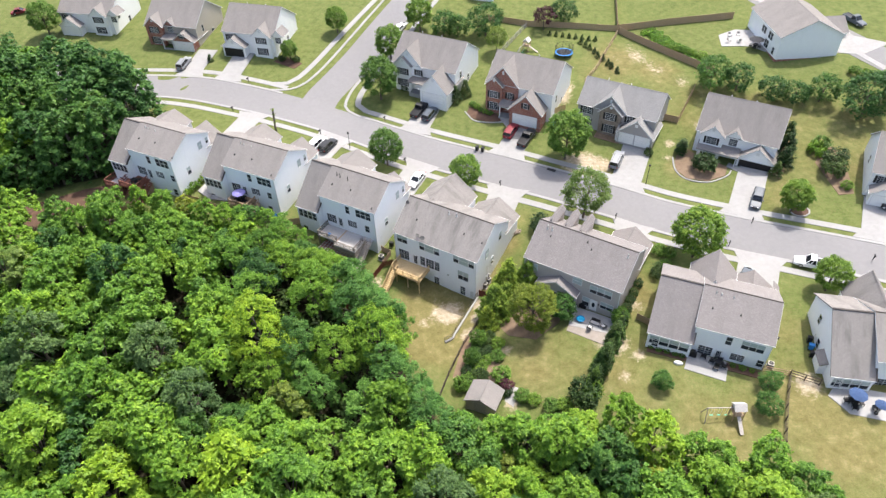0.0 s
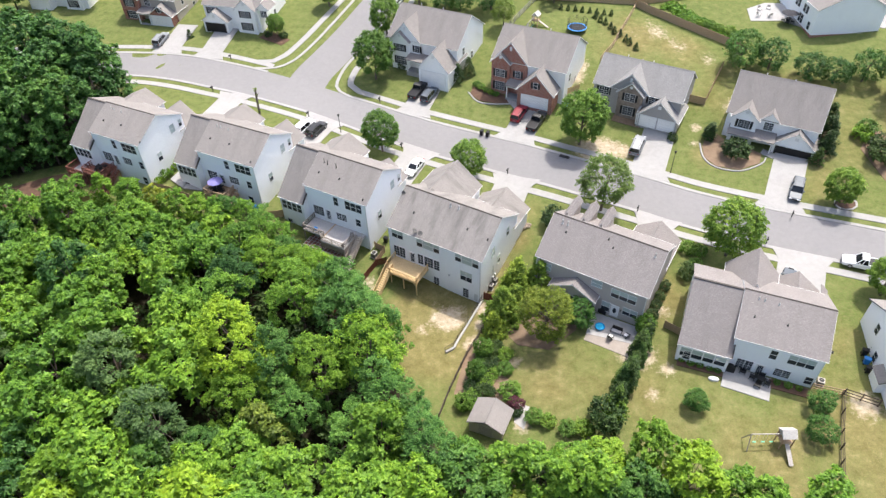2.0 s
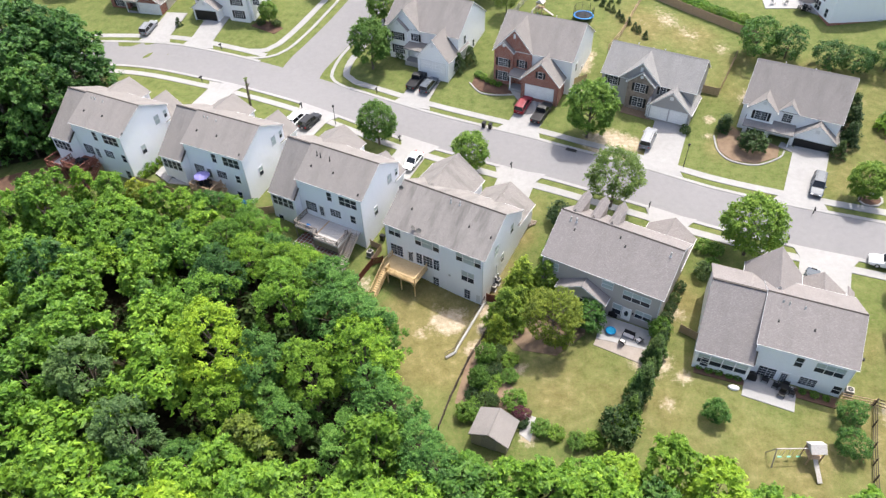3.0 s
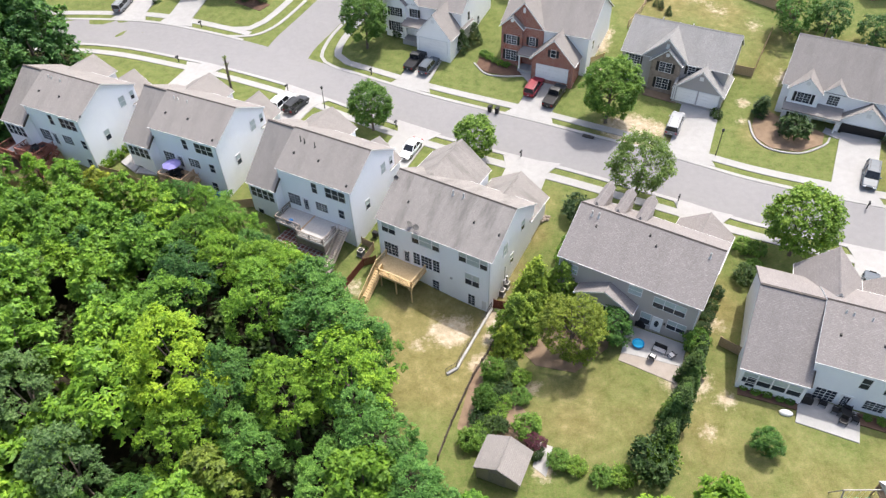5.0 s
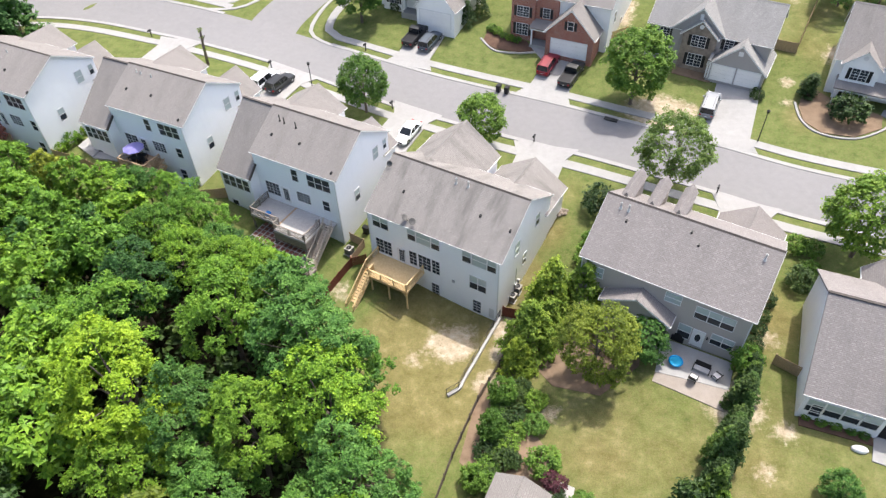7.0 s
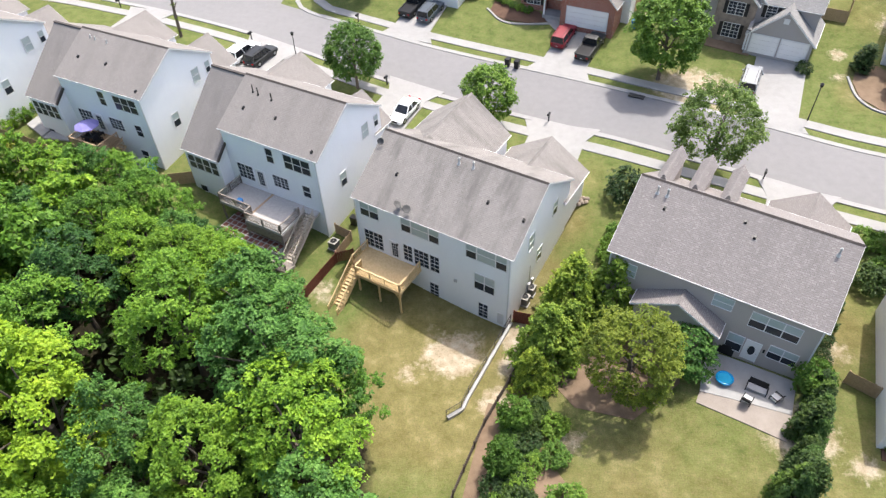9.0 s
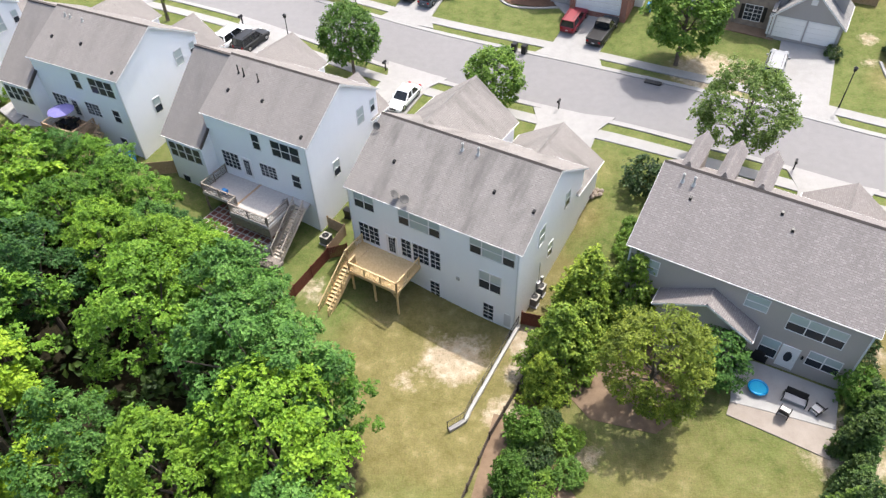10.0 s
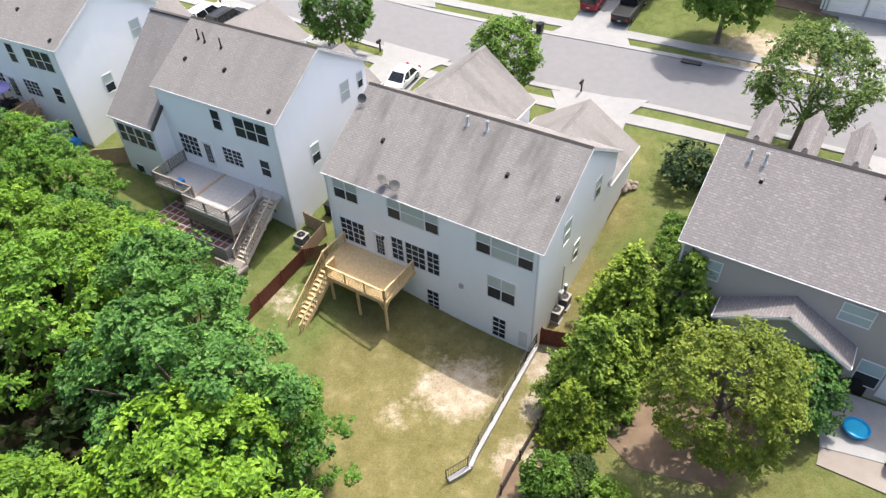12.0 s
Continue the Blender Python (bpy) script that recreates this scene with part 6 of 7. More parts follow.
part("rug", Shape().box(0.2, 2.6, -3.2, -1.2, 1.502, 1.53), DECK_GREY, low, "pale outdoor rug")
q = H1 @ Vector((6.0, -2.0, 2.3))
dining_set(q.x, q.y, q.z, 0)

# garden between the second and the last white house
pad("terrace", [(-46.4, 100.6), (-42.0, 100.2), (-42.3, 102.6), (-45.6, 103.0)], 0.25, PATIO, "pale concrete garden terrace", "terrace")
pad("terrace", [(-49.0, 102.6), (-46.5, 100.7), (-45.7, 103.1), (-47.6, 106)], 0.3, PATIO, "curved pale concrete path between the houses", "terrace")


# ---------------------------------------------------------------- fences
def board_fence(pts, h, mat, label, post=2.4, rails=True, solid=True):
    f = thing("fence", label, "fence", Matrix.Identity(4))
    for (x0, y0), (x1, y1) in zip(pts, pts[1:]):
        L = math.hypot(x1 - x0, y1 - y0)
        n = max(1, round(L / post))
        ang = math.atan2(y1 - y0, x1 - x0)
        for i in range(n):
            xa, ya, xb, yb = x0 + (x1 - x0) * i / n, y0 + (y1 - y0) * i / n, x0 + (x1 - x0) * (i + 1) / n, y0 + (y1 - y0) * (i + 1) / n
            za, zb = land(xa, ya), land(xb, yb)
            part("fence_post", Shape().box(-0.06, 0.06, -0.06, 0.06, -0.3, h + 0.08), mat, f, at=pose(xa, ya, za, 0, 0, math.degrees(ang)))
            sh = Shape()
            if solid:
                w, m = 0.14, int(L / n / 0.145)
                for k in range(m):
                    t = (k + 0.5) / m
                    x, y, z = xa + (xb - xa) * t, ya + (yb - ya) * t, za + (zb - za) * t
                    dx, dy = math.cos(ang) * w / 2, math.sin(ang) * w / 2
                    nx, ny = -math.sin(ang) * 0.012, math.cos(ang) * 0.012
                    top = z + h - 0.02 * ((k * 7) % 3)
                    p = [(x - dx - nx, y - dy - ny), (x + dx - nx, y + dy - ny), (x + dx + nx, y + dy + ny), (x - dx + nx, y - dy + ny)]
                    sh.poly([(*q, z - 0.05) for q in p] + [(*q, top) for q in p], [(0, 3, 2, 1), (4, 5, 6, 7), (0, 1, 5, 4), (1, 2, 6, 5), (2, 3, 7, 6), (3, 0, 4, 7)])
                tagged(part("fence_panel", sh, mat, f), kind="stuff")
            else:
                for k in range(3):
                    z = 0.25 + (h - 0.35) * k / 2
                    part("rail", Shape().bar((xa, ya, za + z), (xb, yb, zb + z), 0.05, 0.13), mat, f)
    x, y = pts[-1]
    part("fence_post", Shape().box(-0.06, 0.06, -0.06, 0.06, -0.3, h + 0.08), mat, f, at=pose(x, y, land(x, y)))
    return f


DARK_RAIL = grained("dark_brown_rails", (0.04, 0.03, 0.024), (0.08, 0.06, 0.045))
board_fence([(-18.2, 76.5), (-16.1, 79.7), (-12.6, 85.6), (-11.0, 86.2)], 1.3, RED_WOOD, "red-brown stained board fence between two gardens")
board_fence([(-12.6, 85.8), (-11.4, 88.2), (-13.0, 89.0)], 1.3, BROWN_WOOD, "weathered brown board fence beside the white house")
board_fence([(4.1, 79.4), (6.4, 78.5)], 1.5, RED_WOOD, "short red-brown board fence with gate")
board_fence([(6.4, 78.5), (4.6, 75.0), (1.2, 68.8), (-1.2, 63.0), (-2.6, 59.0)], 1.0, DARK_RAIL, "dark brown rail fence along the garden edge", solid=False)
board_fence([(43.2, 48.0), (45.4, 53.6), (47.8, 58.9), (51.2, 57.1)], 1.4, DARK_RAIL, "dark brown rail fence round a back garden", solid=False)
board_fence([(28.4, 70.4), (30.4, 68.7)], 1.4, BROWN_WOOD, "short brown board fence beside the patio house")
board_fence([(-31.4, 94.7), (-28.0, 95.3), (-27.0, 97.6)], 1.5, BROWN_WOOD, "weathered brown board fence by the waste bins")
board_fence([(44.3, 60.0), (47.6, 58.9)], 1.2, BROWN_WOOD, "short brown rail fence beside the white house", solid=False)
board_fence([(40.6, 156), (42.8, 171), (44, 186)], 1.7, BROWN_WOOD, "brown board fence along a far garden")
board_fence([(40.6, 156), (52.8, 157.3), (68.5, 157.7)], 1.7, BROWN_WOOD, "brown board fence across the far gardens")
board_fence([(40.6, 155), (47.6, 146.3), (54.4, 138.4), (58, 134)], 1.7, BROWN_WOOD, "brown board fence below the far lawn")
board_fence([(40.5, 154.9), (32.7, 138.7), (29.5, 134)], 1.3, BROWN_WOOD, "brown rail fence dividing the far gardens", solid=False)
board_fence([(19.4, 160.1), (12.4, 148.7), (9.5, 143)], 1.3, OLD_WOOD, "pale rail fence dividing the far gardens", solid=False)
board_fence([(9.0, 164), (19.3, 159.5), (40.6, 156)], 1.5, BROWN_WOOD, "brown board fence at the back of the gardens")
board_fence([(52.2, 129.6), (46.4, 119.4), (43.2, 121.0)], 1.5, BROWN_WOOD, "brown board fence between two houses")
board_fence([(21.0, 124.6), (24.2, 125.8)], 1.6, NEW_WOOD, "short golden timber gate fence beside the brick house")
board_fence([(-66.5, 97.0), (-61.5, 98.4), (-57.5, 103.2)], 1.6, BROWN_WOOD, "brown board fence at the wood's edge")
board_fence([(-51.0, 100.4), (-47.9, 99.5), (-44.5, 98.0)], 1.5, BROWN_WOOD, "brown board fence below the terrace")


PALE_WALL = worn("pale_cast_concrete", (0.37, 0.36, 0.345), 0.85, amount=0.25)


def white_wall():
    """Low pale retaining edge with a black metal rail beside the middle garden."""
    w = thing("garden_wall", "low pale concrete edging wall with a black metal railing", "wall", Matrix.Identity(4))
    pts = along([(3.9, 79.2), (2.4, 76.4), (0.9, 73.4), (-0.2, 71.2), (-0.5, 70.4), (-1.7, 69.6)], 0.7)
    for a, b in zip(pts, pts[1:]):
        za, zb = land(a.x, a.y), land(b.x, b.y)
        part("wall_block", Shape().bar((a.x, a.y, za + 0.1), (b.x, b.y, zb + 0.1), 0.32, 0.42), PALE_WALL, w)
    for a, b in zip(pts[::2], pts[2::2] + [pts[-1]]):
        za, zb = land(a.x, a.y) + 0.3, land(b.x, b.y) + 0.3
        part("rail_post", Shape().box(-0.03, 0.03, -0.03, 0.03, 0, 0.95), BLACK, w, at=pose(a.x - 0.1, a.y, za))
        if (b - a).length > 0.05:
            part("rail", Shape().bar((a.x - 0.1, a.y, za + 0.9), (b.x - 0.1, b.y, zb + 0.9), 0.035), BLACK, w)
            part("rail", Shape().bar((a.x - 0.1, a.y, za + 0.15), (b.x - 0.1, b.y, zb + 0.15), 0.03), BLACK, w)
            sh = Shape()
            for i in range(1, 9):
                p = a.lerp(b, i / 9)
                sh.box(p.x - 0.11, p.x - 0.09, p.y - 0.01, p.y + 0.01, za + (zb - za) * i / 9 + 0.1, za + (zb - za) * i / 9 + 0.9)
            tagged(part("baluster_infill", sh, BLACK, w), kind="stuff")


white_wall()

# ---------------------------------------------------------------- paved garden patches and beds
pad("patio", [(17.88, 70.34), (23.82, 67.78), (25.0, 70.5), (19.2, 74.1)], 0.1, PATIO, "pale concrete patio behind the grey house", "patio")
pad("paving", [(17.87, 70.32), (17.41, 69.4), (22.77, 65.72), (23.8, 67.76)], 0.08, paved("pink_pavers", (0.245, 0.21, 0.18), (0.325, 0.285, 0.25), patch=0.5), "pinkish stone paving beside the patio", "paving")
pad("patio", [(33.3, 60.7), (38.6, 58.3), (39.6, 60.6), (34.4, 63.0)], 0.1, CONCRETE, "bright concrete patio slab on the lawn", "patio")
pad("patio", [(34.4, 63.0), (39.6, 60.6), (40.0, 61.6), (34.9, 63.9)], 0.06, PATIO, "shaded concrete patio by the white house", "patio")
pad("patio", [(51.8, 55.4), (53.6, 52.4), (58.5, 50.8), (60.5, 55.0), (53.5, 57.2)], 0.08, PATIO, "concrete patio with blue parasols", "patio")
pad("flower_bed", [(29.0, 65.2), (34.2, 63.1), (34.0, 62.0), (28.6, 64.1)], 0.09, MULCH, "dark mulched bed under the windows", "flower bed")
pad("flower_bed", [(39.7, 61.6), (44.0, 59.9), (43.6, 58.6), (39.3, 60.3)], 0.09, MULCH, "dark mulched bed beside the patio", "flower bed")
pad("flower_bed", [(44.6, 110.8), (43.4, 108.4), (43.2, 105.8), (44.6, 103.4), (48.0, 102.1), (51.6, 103.2), (52.6, 105.4), (50.6, 107.4), (48.2, 108.8), (46.6, 111.4)], 0.1, PINE_STRAW, "curved mulched bed with pale edging in front of a house", "flower bed")
pad("flower_bed", [(61.3 + 1.5 * math.cos(i * 0.524), 92.2 + 1.3 * math.sin(i * 0.524)) for i in range(12)], 0.12, MULCH, "round mulched bed round a young tree", "flower bed")
pad("flower_bed", [(3.2, 127.6), (5.0, 125.4), (8.0, 124.4), (10.6, 124.2), (9.8, 126.6), (6.0, 128.6), (4.0, 129.8)], 0.1, MULCH, "mulched bed with clipped shrubs by the brick house", "flower bed")
pad("flower_bed", [(29.0, 117.0), (33.6, 114.4), (34.4, 116.2), (30.0, 118.9)], 0.1, PINE_STRAW, "rust-coloured mulch bed before the taupe house", "flower bed")
pad("flower_bed", [(7.0, 79.8), (13.8, 80.2), (17.6, 75.0), (16.6, 71.2), (12.6, 68.4), (8.4, 70.0), (6.0, 74.0)], 0.04, PINE_STRAW, "shaded brown mulch under garden trees", "flower bed")
pad("flower_bed", [(1.6, 71.0), (3.4, 70.2), (7.4, 63.0), (7.2, 59.4), (2.6, 59.4), (-0.6, 62.6)], 0.04, PINE_STRAW, "brown mulch strip under fence shrubs", "flower bed")
pad("flower_bed", [(68.4, 104.5), (72.4, 109.8), (74.0, 106), (71.8, 95.4), (69.2, 95.4)], 0.08, PINE_STRAW, "mulched shrub border beside a drive", "flower bed")
pad("flower_bed", [(58.4, 103.2), (61.0, 100.8), (66.4, 110.4), (64.6, 112.4)], 0.08, PINE_STRAW, "narrow mulched border beside a house", "flower bed")
pad("flower_bed", [(-42.6, 149.6), (-37.2, 146.6), (-35.6, 148.6), (-40.6, 152)], 0.08, MULCH, "mulched bed before the corner house", "flower bed")
pad("path", [(-92, 97), (-84, 94.6), (-74, 94.6), (-67, 98.4), (-62.4, 103.6), (-65, 106.4), (-72, 105.0), (-80, 102.0), (-92, 100.6)], 0.05, MULCH, "bare brown earth at the edge of the wood", "earth")
pad("path", [(10.4, 124.9), (12.2, 121.0), (13.2, 121.4), (11.6, 125.4)], 0.12, CONCRETE, "short concrete path to a front door", "path")
pad("path", [(7.0, 57.6), (8.2, 56.4), (9.2, 59.6), (7.8, 60.4)], 0.05, PATIO, "pale gravel patch beside the shed", "path")
pad("path", [(52.4, 105.6), (54.0, 104.0), (54.8, 104.9), (53.2, 106.6)], 0.12, CONCRETE, "short concrete path to a front door", "path")
for bed, lab in (([(43.2, 109.4), (43.0, 105.8), (44.4, 103.2), (48.0, 101.8), (51.8, 103.0), (53.0, 104.4)], "pale edging stones round a curved bed"), ([(2.9, 128.2), (4.8, 125.1), (7.9, 124.1), (10.9, 123.9)], "pale edging stones of a front bed")):
    ribbon("edging", bed, -0.13, 0.13, 0.16, CONCRETE, lab, "edging", step=0.6)
ribbon("edging", [(61.3 + 1.6 * math.cos(i * 0.6283), 92.2 + 1.4 * math.sin(i * 0.6283)) for i in range(11)], -0.14, 0.14, 0.2, CONCRETE, "ring of pale edging stones round a tree", "edging", step=0.5)


# ---------------------------------------------------------------- sheds, units, bins
def shed():
    s = thing("shed", "small grey garden shed with weathered shingle roof", "shed", pose(4.0, 57.6, 0.1, 0, 0, -24) @ Matrix.Scale(1.15, 4))
    wing(s, -1.9, 1.9, -1.5, 1.5, -0.5, 2.0, 2.95, "y", SIDING["tan"], ROOF["warm"], over=0.25, rake=0.2, gutters=False, trim=OLD_WOOD)
    part("door", Shape().box(-0.8, 0.8, -1.54, -1.5, 0.1, 1.9), OLD_WOOD, s)


def ac_unit(x, y, turn=0):
    a = thing("air_conditioner", "pale metal air conditioner unit on a concrete pad", "air conditioner", pose(x, y, land(x, y), 0, 0, turn), group="air conditioners")
    part("pad", Shape().box(-0.5, 0.5, -0.5, 0.5, -0.2, 0.08), CONCRETE, a)
    part("body", Shape().box(-0.4, 0.4, -0.4, 0.4, 0.08, 0.85), worn("unit_enamel", (0.12, 0.12, 0.12), 0.5), a)
    part("lid", Shape().box(-0.42, 0.42, -0.42, 0.42, 0.85, 0.9), UNIT_TOP, a)
    part("fan_guard", Shape().lathe([(0.32, 0.905), (0.32, 0.93), (0.24, 0.93), (0.24, 0.92), (0.16, 0.92), (0.16, 0.935), (0.06, 0.94)], 18), BLACK, a)


def wheelie_bin(x, y, turn, mat, label, z=None):
    b = thing("waste_bin", label, "bin", pose(x, y, land(x, y) if z is None else z, 0, 0, turn), group="waste bins")
    part("body", Shape().poly([(-0.24, -0.28, 0.05), (0.24, -0.28, 0.05), (0.24, 0.25, 0.05), (-0.24, 0.25, 0.05), (-0.3, -0.36, 1.0), (0.3, -0.36, 1.0), (0.3, 0.34, 1.0), (-0.3, 0.34, 1.0)],
                              [(0, 3, 2, 1), (4, 5, 6, 7), (0, 1, 5, 4), (1, 2, 6, 5), (2, 3, 7, 6), (3, 0, 4, 7)]), mat, b)
    part("lid", Shape().extrude([(-0.32, 1.0), (0.32, 1.0), (0.28, 1.09), (-0.28, 1.09)], -0.4, 0.38), mat, b)
    for x1 in (-0.27, 0.27):
        part("wheel", Shape().tube((x1 - 0.03, 0.28, 0.1), (x1 + 0.03, 0.28, 0.1), 0.1, n=12), RUBBER, b)


shed()
ac_unit(5.2, 81.3, -30)
ac_unit(5.8, 82.3, -30)
ac_unit(-13.0, 87.3, -28)
ac_unit(45.6, 60.6, -22)
for x, y in ((52.6, 64.6), (52.0, 62.0)):
    wheelie_bin(x, y, 70, BLACK, "dark plastic wheeled bin beside a white house")
wheelie_bin(52.3, 63.3, 70, PLASTIC_BLUE, "blue plastic wheeled bin beside a white house")
wheelie_bin(-33.3, 96.45, 65, PLASTIC_BLUE, "bright blue plastic wheeled bin behind a house")
wheelie_bin(-34.6, 97.05, 65, worn("bin_grey", (0.38, 0.39, 0.44)), "grey plastic wheeled bin behind a house")
wheelie_bin(-35.6, 97.5, 65, worn("bin_slate", (0.3, 0.31, 0.38)), "grey plastic wheeled bin behind a house")
wheelie_bin(5.1, 115.6, -26, BLACK, "black plastic wheeled bin at the kerb")
wheelie_bin(6.2, 115.1, -26, BLACK, "black plastic wheeled bin at the kerb")
wheelie_bin(21.3, 121.6, -26, PLASTIC_BLUE, "blue plastic wheeled bin beside the brick house")
wheelie_bin(-11.3, 90.2, 60, BLACK, "black plastic wheeled bin between two houses")


# ---------------------------------------------------------------- patios and play
def paddling_pool(x, y, z):
    p = thing("paddling_pool", "round blue plastic paddling pool full of water", "pool", pose(x, y, z))
    part("rim", Shape().lathe([(0.5, 0.0), (0.62, 0.02), (0.68, 0.12), (0.68, 0.22), (0.63, 0.27), (0.57, 0.25), (0.54, 0.17), (0.52, 0.05)], 28), POOL_BLUE, p, smooth=True)
    part("water", Shape().lathe([(0.0, 0.16), (0.56, 0.16)], 28), WATER, p)


PZ = land(20.5, 71) + 0.1
paddling_pool(19.85, 71.1, PZ + 0.01)
garden_chair(20.92, 69.07, PZ, 140, "dark wicker garden chair with white cushion on the patio", WHITE_CLOTH, BLACK)
garden_chair(23.05, 69.2, PZ, 215, "dark wicker garden chair with white cushion on the patio", WHITE_CLOTH, BLACK)
garden_chair(21.9, 70.0, PZ, -31, "grey two-seat garden sofa on the patio", worn("sofa_grey", (0.38, 0.38, 0.39)), BLACK, 1.4)
garden_chair(19.2, 73.6, PZ, 60, "dark garden chair with pale cushion by the wall", WHITE_CLOTH, BLACK)


def grill(x, y, z, turn):
    g = thing("barbecue", "black covered gas barbecue on wheels", "barbecue", pose(x, y, z, 0, 0, turn))
    part("cabinet", Shape().box(-0.6, 0.6, -0.28, 0.28, 0.1, 0.85), BLACK, g)
    part("hood", Shape().extrude([(-0.4, 0.85), (0.4, 0.85), (0.36, 1.08), (0.2, 1.2), (-0.2, 1.2), (-0.36, 1.08)], -0.28, 0.28), BLACK, g)
    for sx in (-0.5, 0.5):
        part("wheel", Shape().tube((sx - 0.03, 0.2, 0.08), (sx + 0.03, 0.2, 0.08), 0.08), RUBBER, g)


grill(20.6, 73.7, PZ, -31)
Q6 = land(37, 61.6) + 0.1
grill(35.0, 62.9, Q6, -22)
dining_set(38.3, 61.2, Q6, 10)
garden_chair(36.6, 62.6, Q6, 150, "dark metal garden chair by the wall", BLACK, BLACK)
Q7 = land(56, 54.5) + 0.1
parasol_at(54.5, 53.9, Q7, BLUE_CLOTH, "blue canvas parasol over a garden table", 1.25)
parasol_at(56.8, 52.2, Q7, BLUE_CLOTH, "pale blue canvas parasol on the patio", 0.9)
dining_set(54.5, 53.9, Q7, 30)
fire = thing("fire_pit", "round dark metal fire pit on the patio", "fire pit", pose(57.0, 52.8, land(57, 52.8) + 0.08))
part("bowl", Shape().lathe([(0.2, 0.1), (0.5, 0.3), (0.55, 0.45), (0.5, 0.42), (0.2, 0.2)], 16), BLACK, fire)
kay = thing("storage_cover", "pale grey covered storage bundle on the lawn", "storage", pose(32.7, 61.7, land(32.7, 61.7), 0, 0, -15))
part("cover", Shape().lathe([(0.55, 0.0), (0.6, 0.2), (0.5, 0.42), (0.25, 0.52), (0.02, 0.54)], 14), WHITE_CLOTH, kay, at=Matrix.Diagonal((1.15, 0.6, 0.8, 1)), smooth=True)


def playset(x, y, turn):
    p = thing("swing_set", "timber climbing frame with white canopy, slide and swings", "playset", pose(x, y, land(x, y), 0, 0, turn))
    for sx in (-0.65, 0.65):
        for sy in (-0.65, 0.65):
            part("post", Shape().box(sx - 0.06, sx + 0.06, sy - 0.06, sy + 0.06, -0.2, 2.4), BROWN_WOOD, p)
    part("floor", Shape().box(-0.7, 0.7, -0.7, 0.7, 1.1, 1.18), BROWN_WOOD, p)
    part("canopy", Shape().poly([(-0.85, -0.8, 2.3), (0.85, -0.8, 2.3), (0.85, 0.8, 2.3), (-0.85, 0.8, 2.3), (-0.85, 0, 3.0), (0.85, 0, 3.0)], [(0, 1, 5, 4), (2, 3, 4, 5), (1, 2, 5), (3, 0, 4)]), DECK_GREY, p)
    for k in range(3):
        part("side_panel", Shape().box(-0.7 + k * 0.02, 0.7, 0.62 - k * 0.002, 0.66, 1.2 + k * 0.22, 1.38 + k * 0.22), BROWN_WOOD, p)
    part("slide", Shape().poly([(-0.25, -0.7, 1.15), (0.25, -0.7, 1.15), (0.25, -2.9, 0.12), (-0.25, -2.9, 0.12), (-0.25, -0.7, 1.08), (0.25, -0.7, 1.08), (0.25, -2.9, 0.05), (-0.25, -2.9, 0.05)], [(3, 2, 1, 0), (4, 5, 6, 7), (0, 1, 5, 4), (2, 3, 7, 6), (1, 2, 6, 5), (3, 0, 4, 7)]), OLD_WOOD, p)
    part("swing_beam", Shape().bar((-0.7, 0, 2.2), (-4.2, 0, 2.2), 0.1), OLD_WOOD, p)
    for sy in (-0.9, 0.9):
        part("strut", Shape().bar((-4.2, 0, 2.2), (-4.4, sy, -0.1), 0.09), OLD_WOOD, p)
    for sx in (-1.4, -2.4, -3.4):
        sw = part("swing", Shape().box(sx - 0.22, sx + 0.22, -0.09, 0.09, 0.5, 0.54), gloss("swing_green", (0.03, 0.3, 0.16), 0.4), p)
        for d in (-0.2, 0.2):
            part("chain", Shape().tube((sx + d, 0, 0.54), (sx + d, 0, 2.2), 0.012, n=5), STEEL, sw)


playset(38.2, 52.6, 0)


def trampoline(x, y):
    t = thing("trampoline", "round trampoline with dark safety net on the lawn", "trampoline", pose(x, y, land(x, y)))
    part("mat", Shape().lathe([(0.0, 0.8), (1.75, 0.8), (1.75, 0.78), (0.0, 0.78)], 24), BLACK, t)
    part("pad_ring", Shape().lathe([(1.7, 0.78), (1.72, 0.84), (2.05, 0.84), (2.07, 0.78)], 24), PLASTIC_BLUE, t)
    for i in range(8):
        a = i * math.tau / 8
        c, s = math.cos(a), math.sin(a)
        part("pole", Shape().tube((2.05 * c, 2.05 * s, 0), (2.05 * c, 2.05 * s, 2.6), 0.035), BLACK, t)
    net = Shape()
    for i in range(48):
        a = i * math.tau / 48
        net.tube((2.0 * math.cos(a), 2.0 * math.sin(a), 0.85), (2.0 * math.cos(a), 2.0 * math.sin(a), 2.5), 0.012, n=4)
    for z in (1.2, 1.6, 2.0, 2.5):
        net.lathe([(2.0, z), (2.0, z + 0.03)], 24)
    tagged(part("net", net, BLACK, t), kind="stuff")


trampoline(26.2, 145.2)
playset(17.9, 148.6, 60)

# ---------------------------------------------------------------- street furniture
def street_lamp(x, y, h):
    s = thing("street_lamp", "slim black street lamp beside the footpath", "street lamp", pose(x, y, land(x, y)), group="street lamps")
    part("pole", Shape().tube((0, 0, -0.2), (0, 0, 0.5), 0.09, 0.075).tube((0, 0, 0.5), (0, 0, h - 0.5), 0.065, 0.045), BLACK, s)
    part("lantern", Shape().lathe([(0.07, h - 0.5), (0.16, h - 0.42), (0.2, h - 0.12)], 10), CAR_GLASS, s)
    part("cap", Shape().lathe([(0.24, h - 0.12), (0.14, h - 0.02), (0.02, h + 0.06)], 10), BLACK, s)


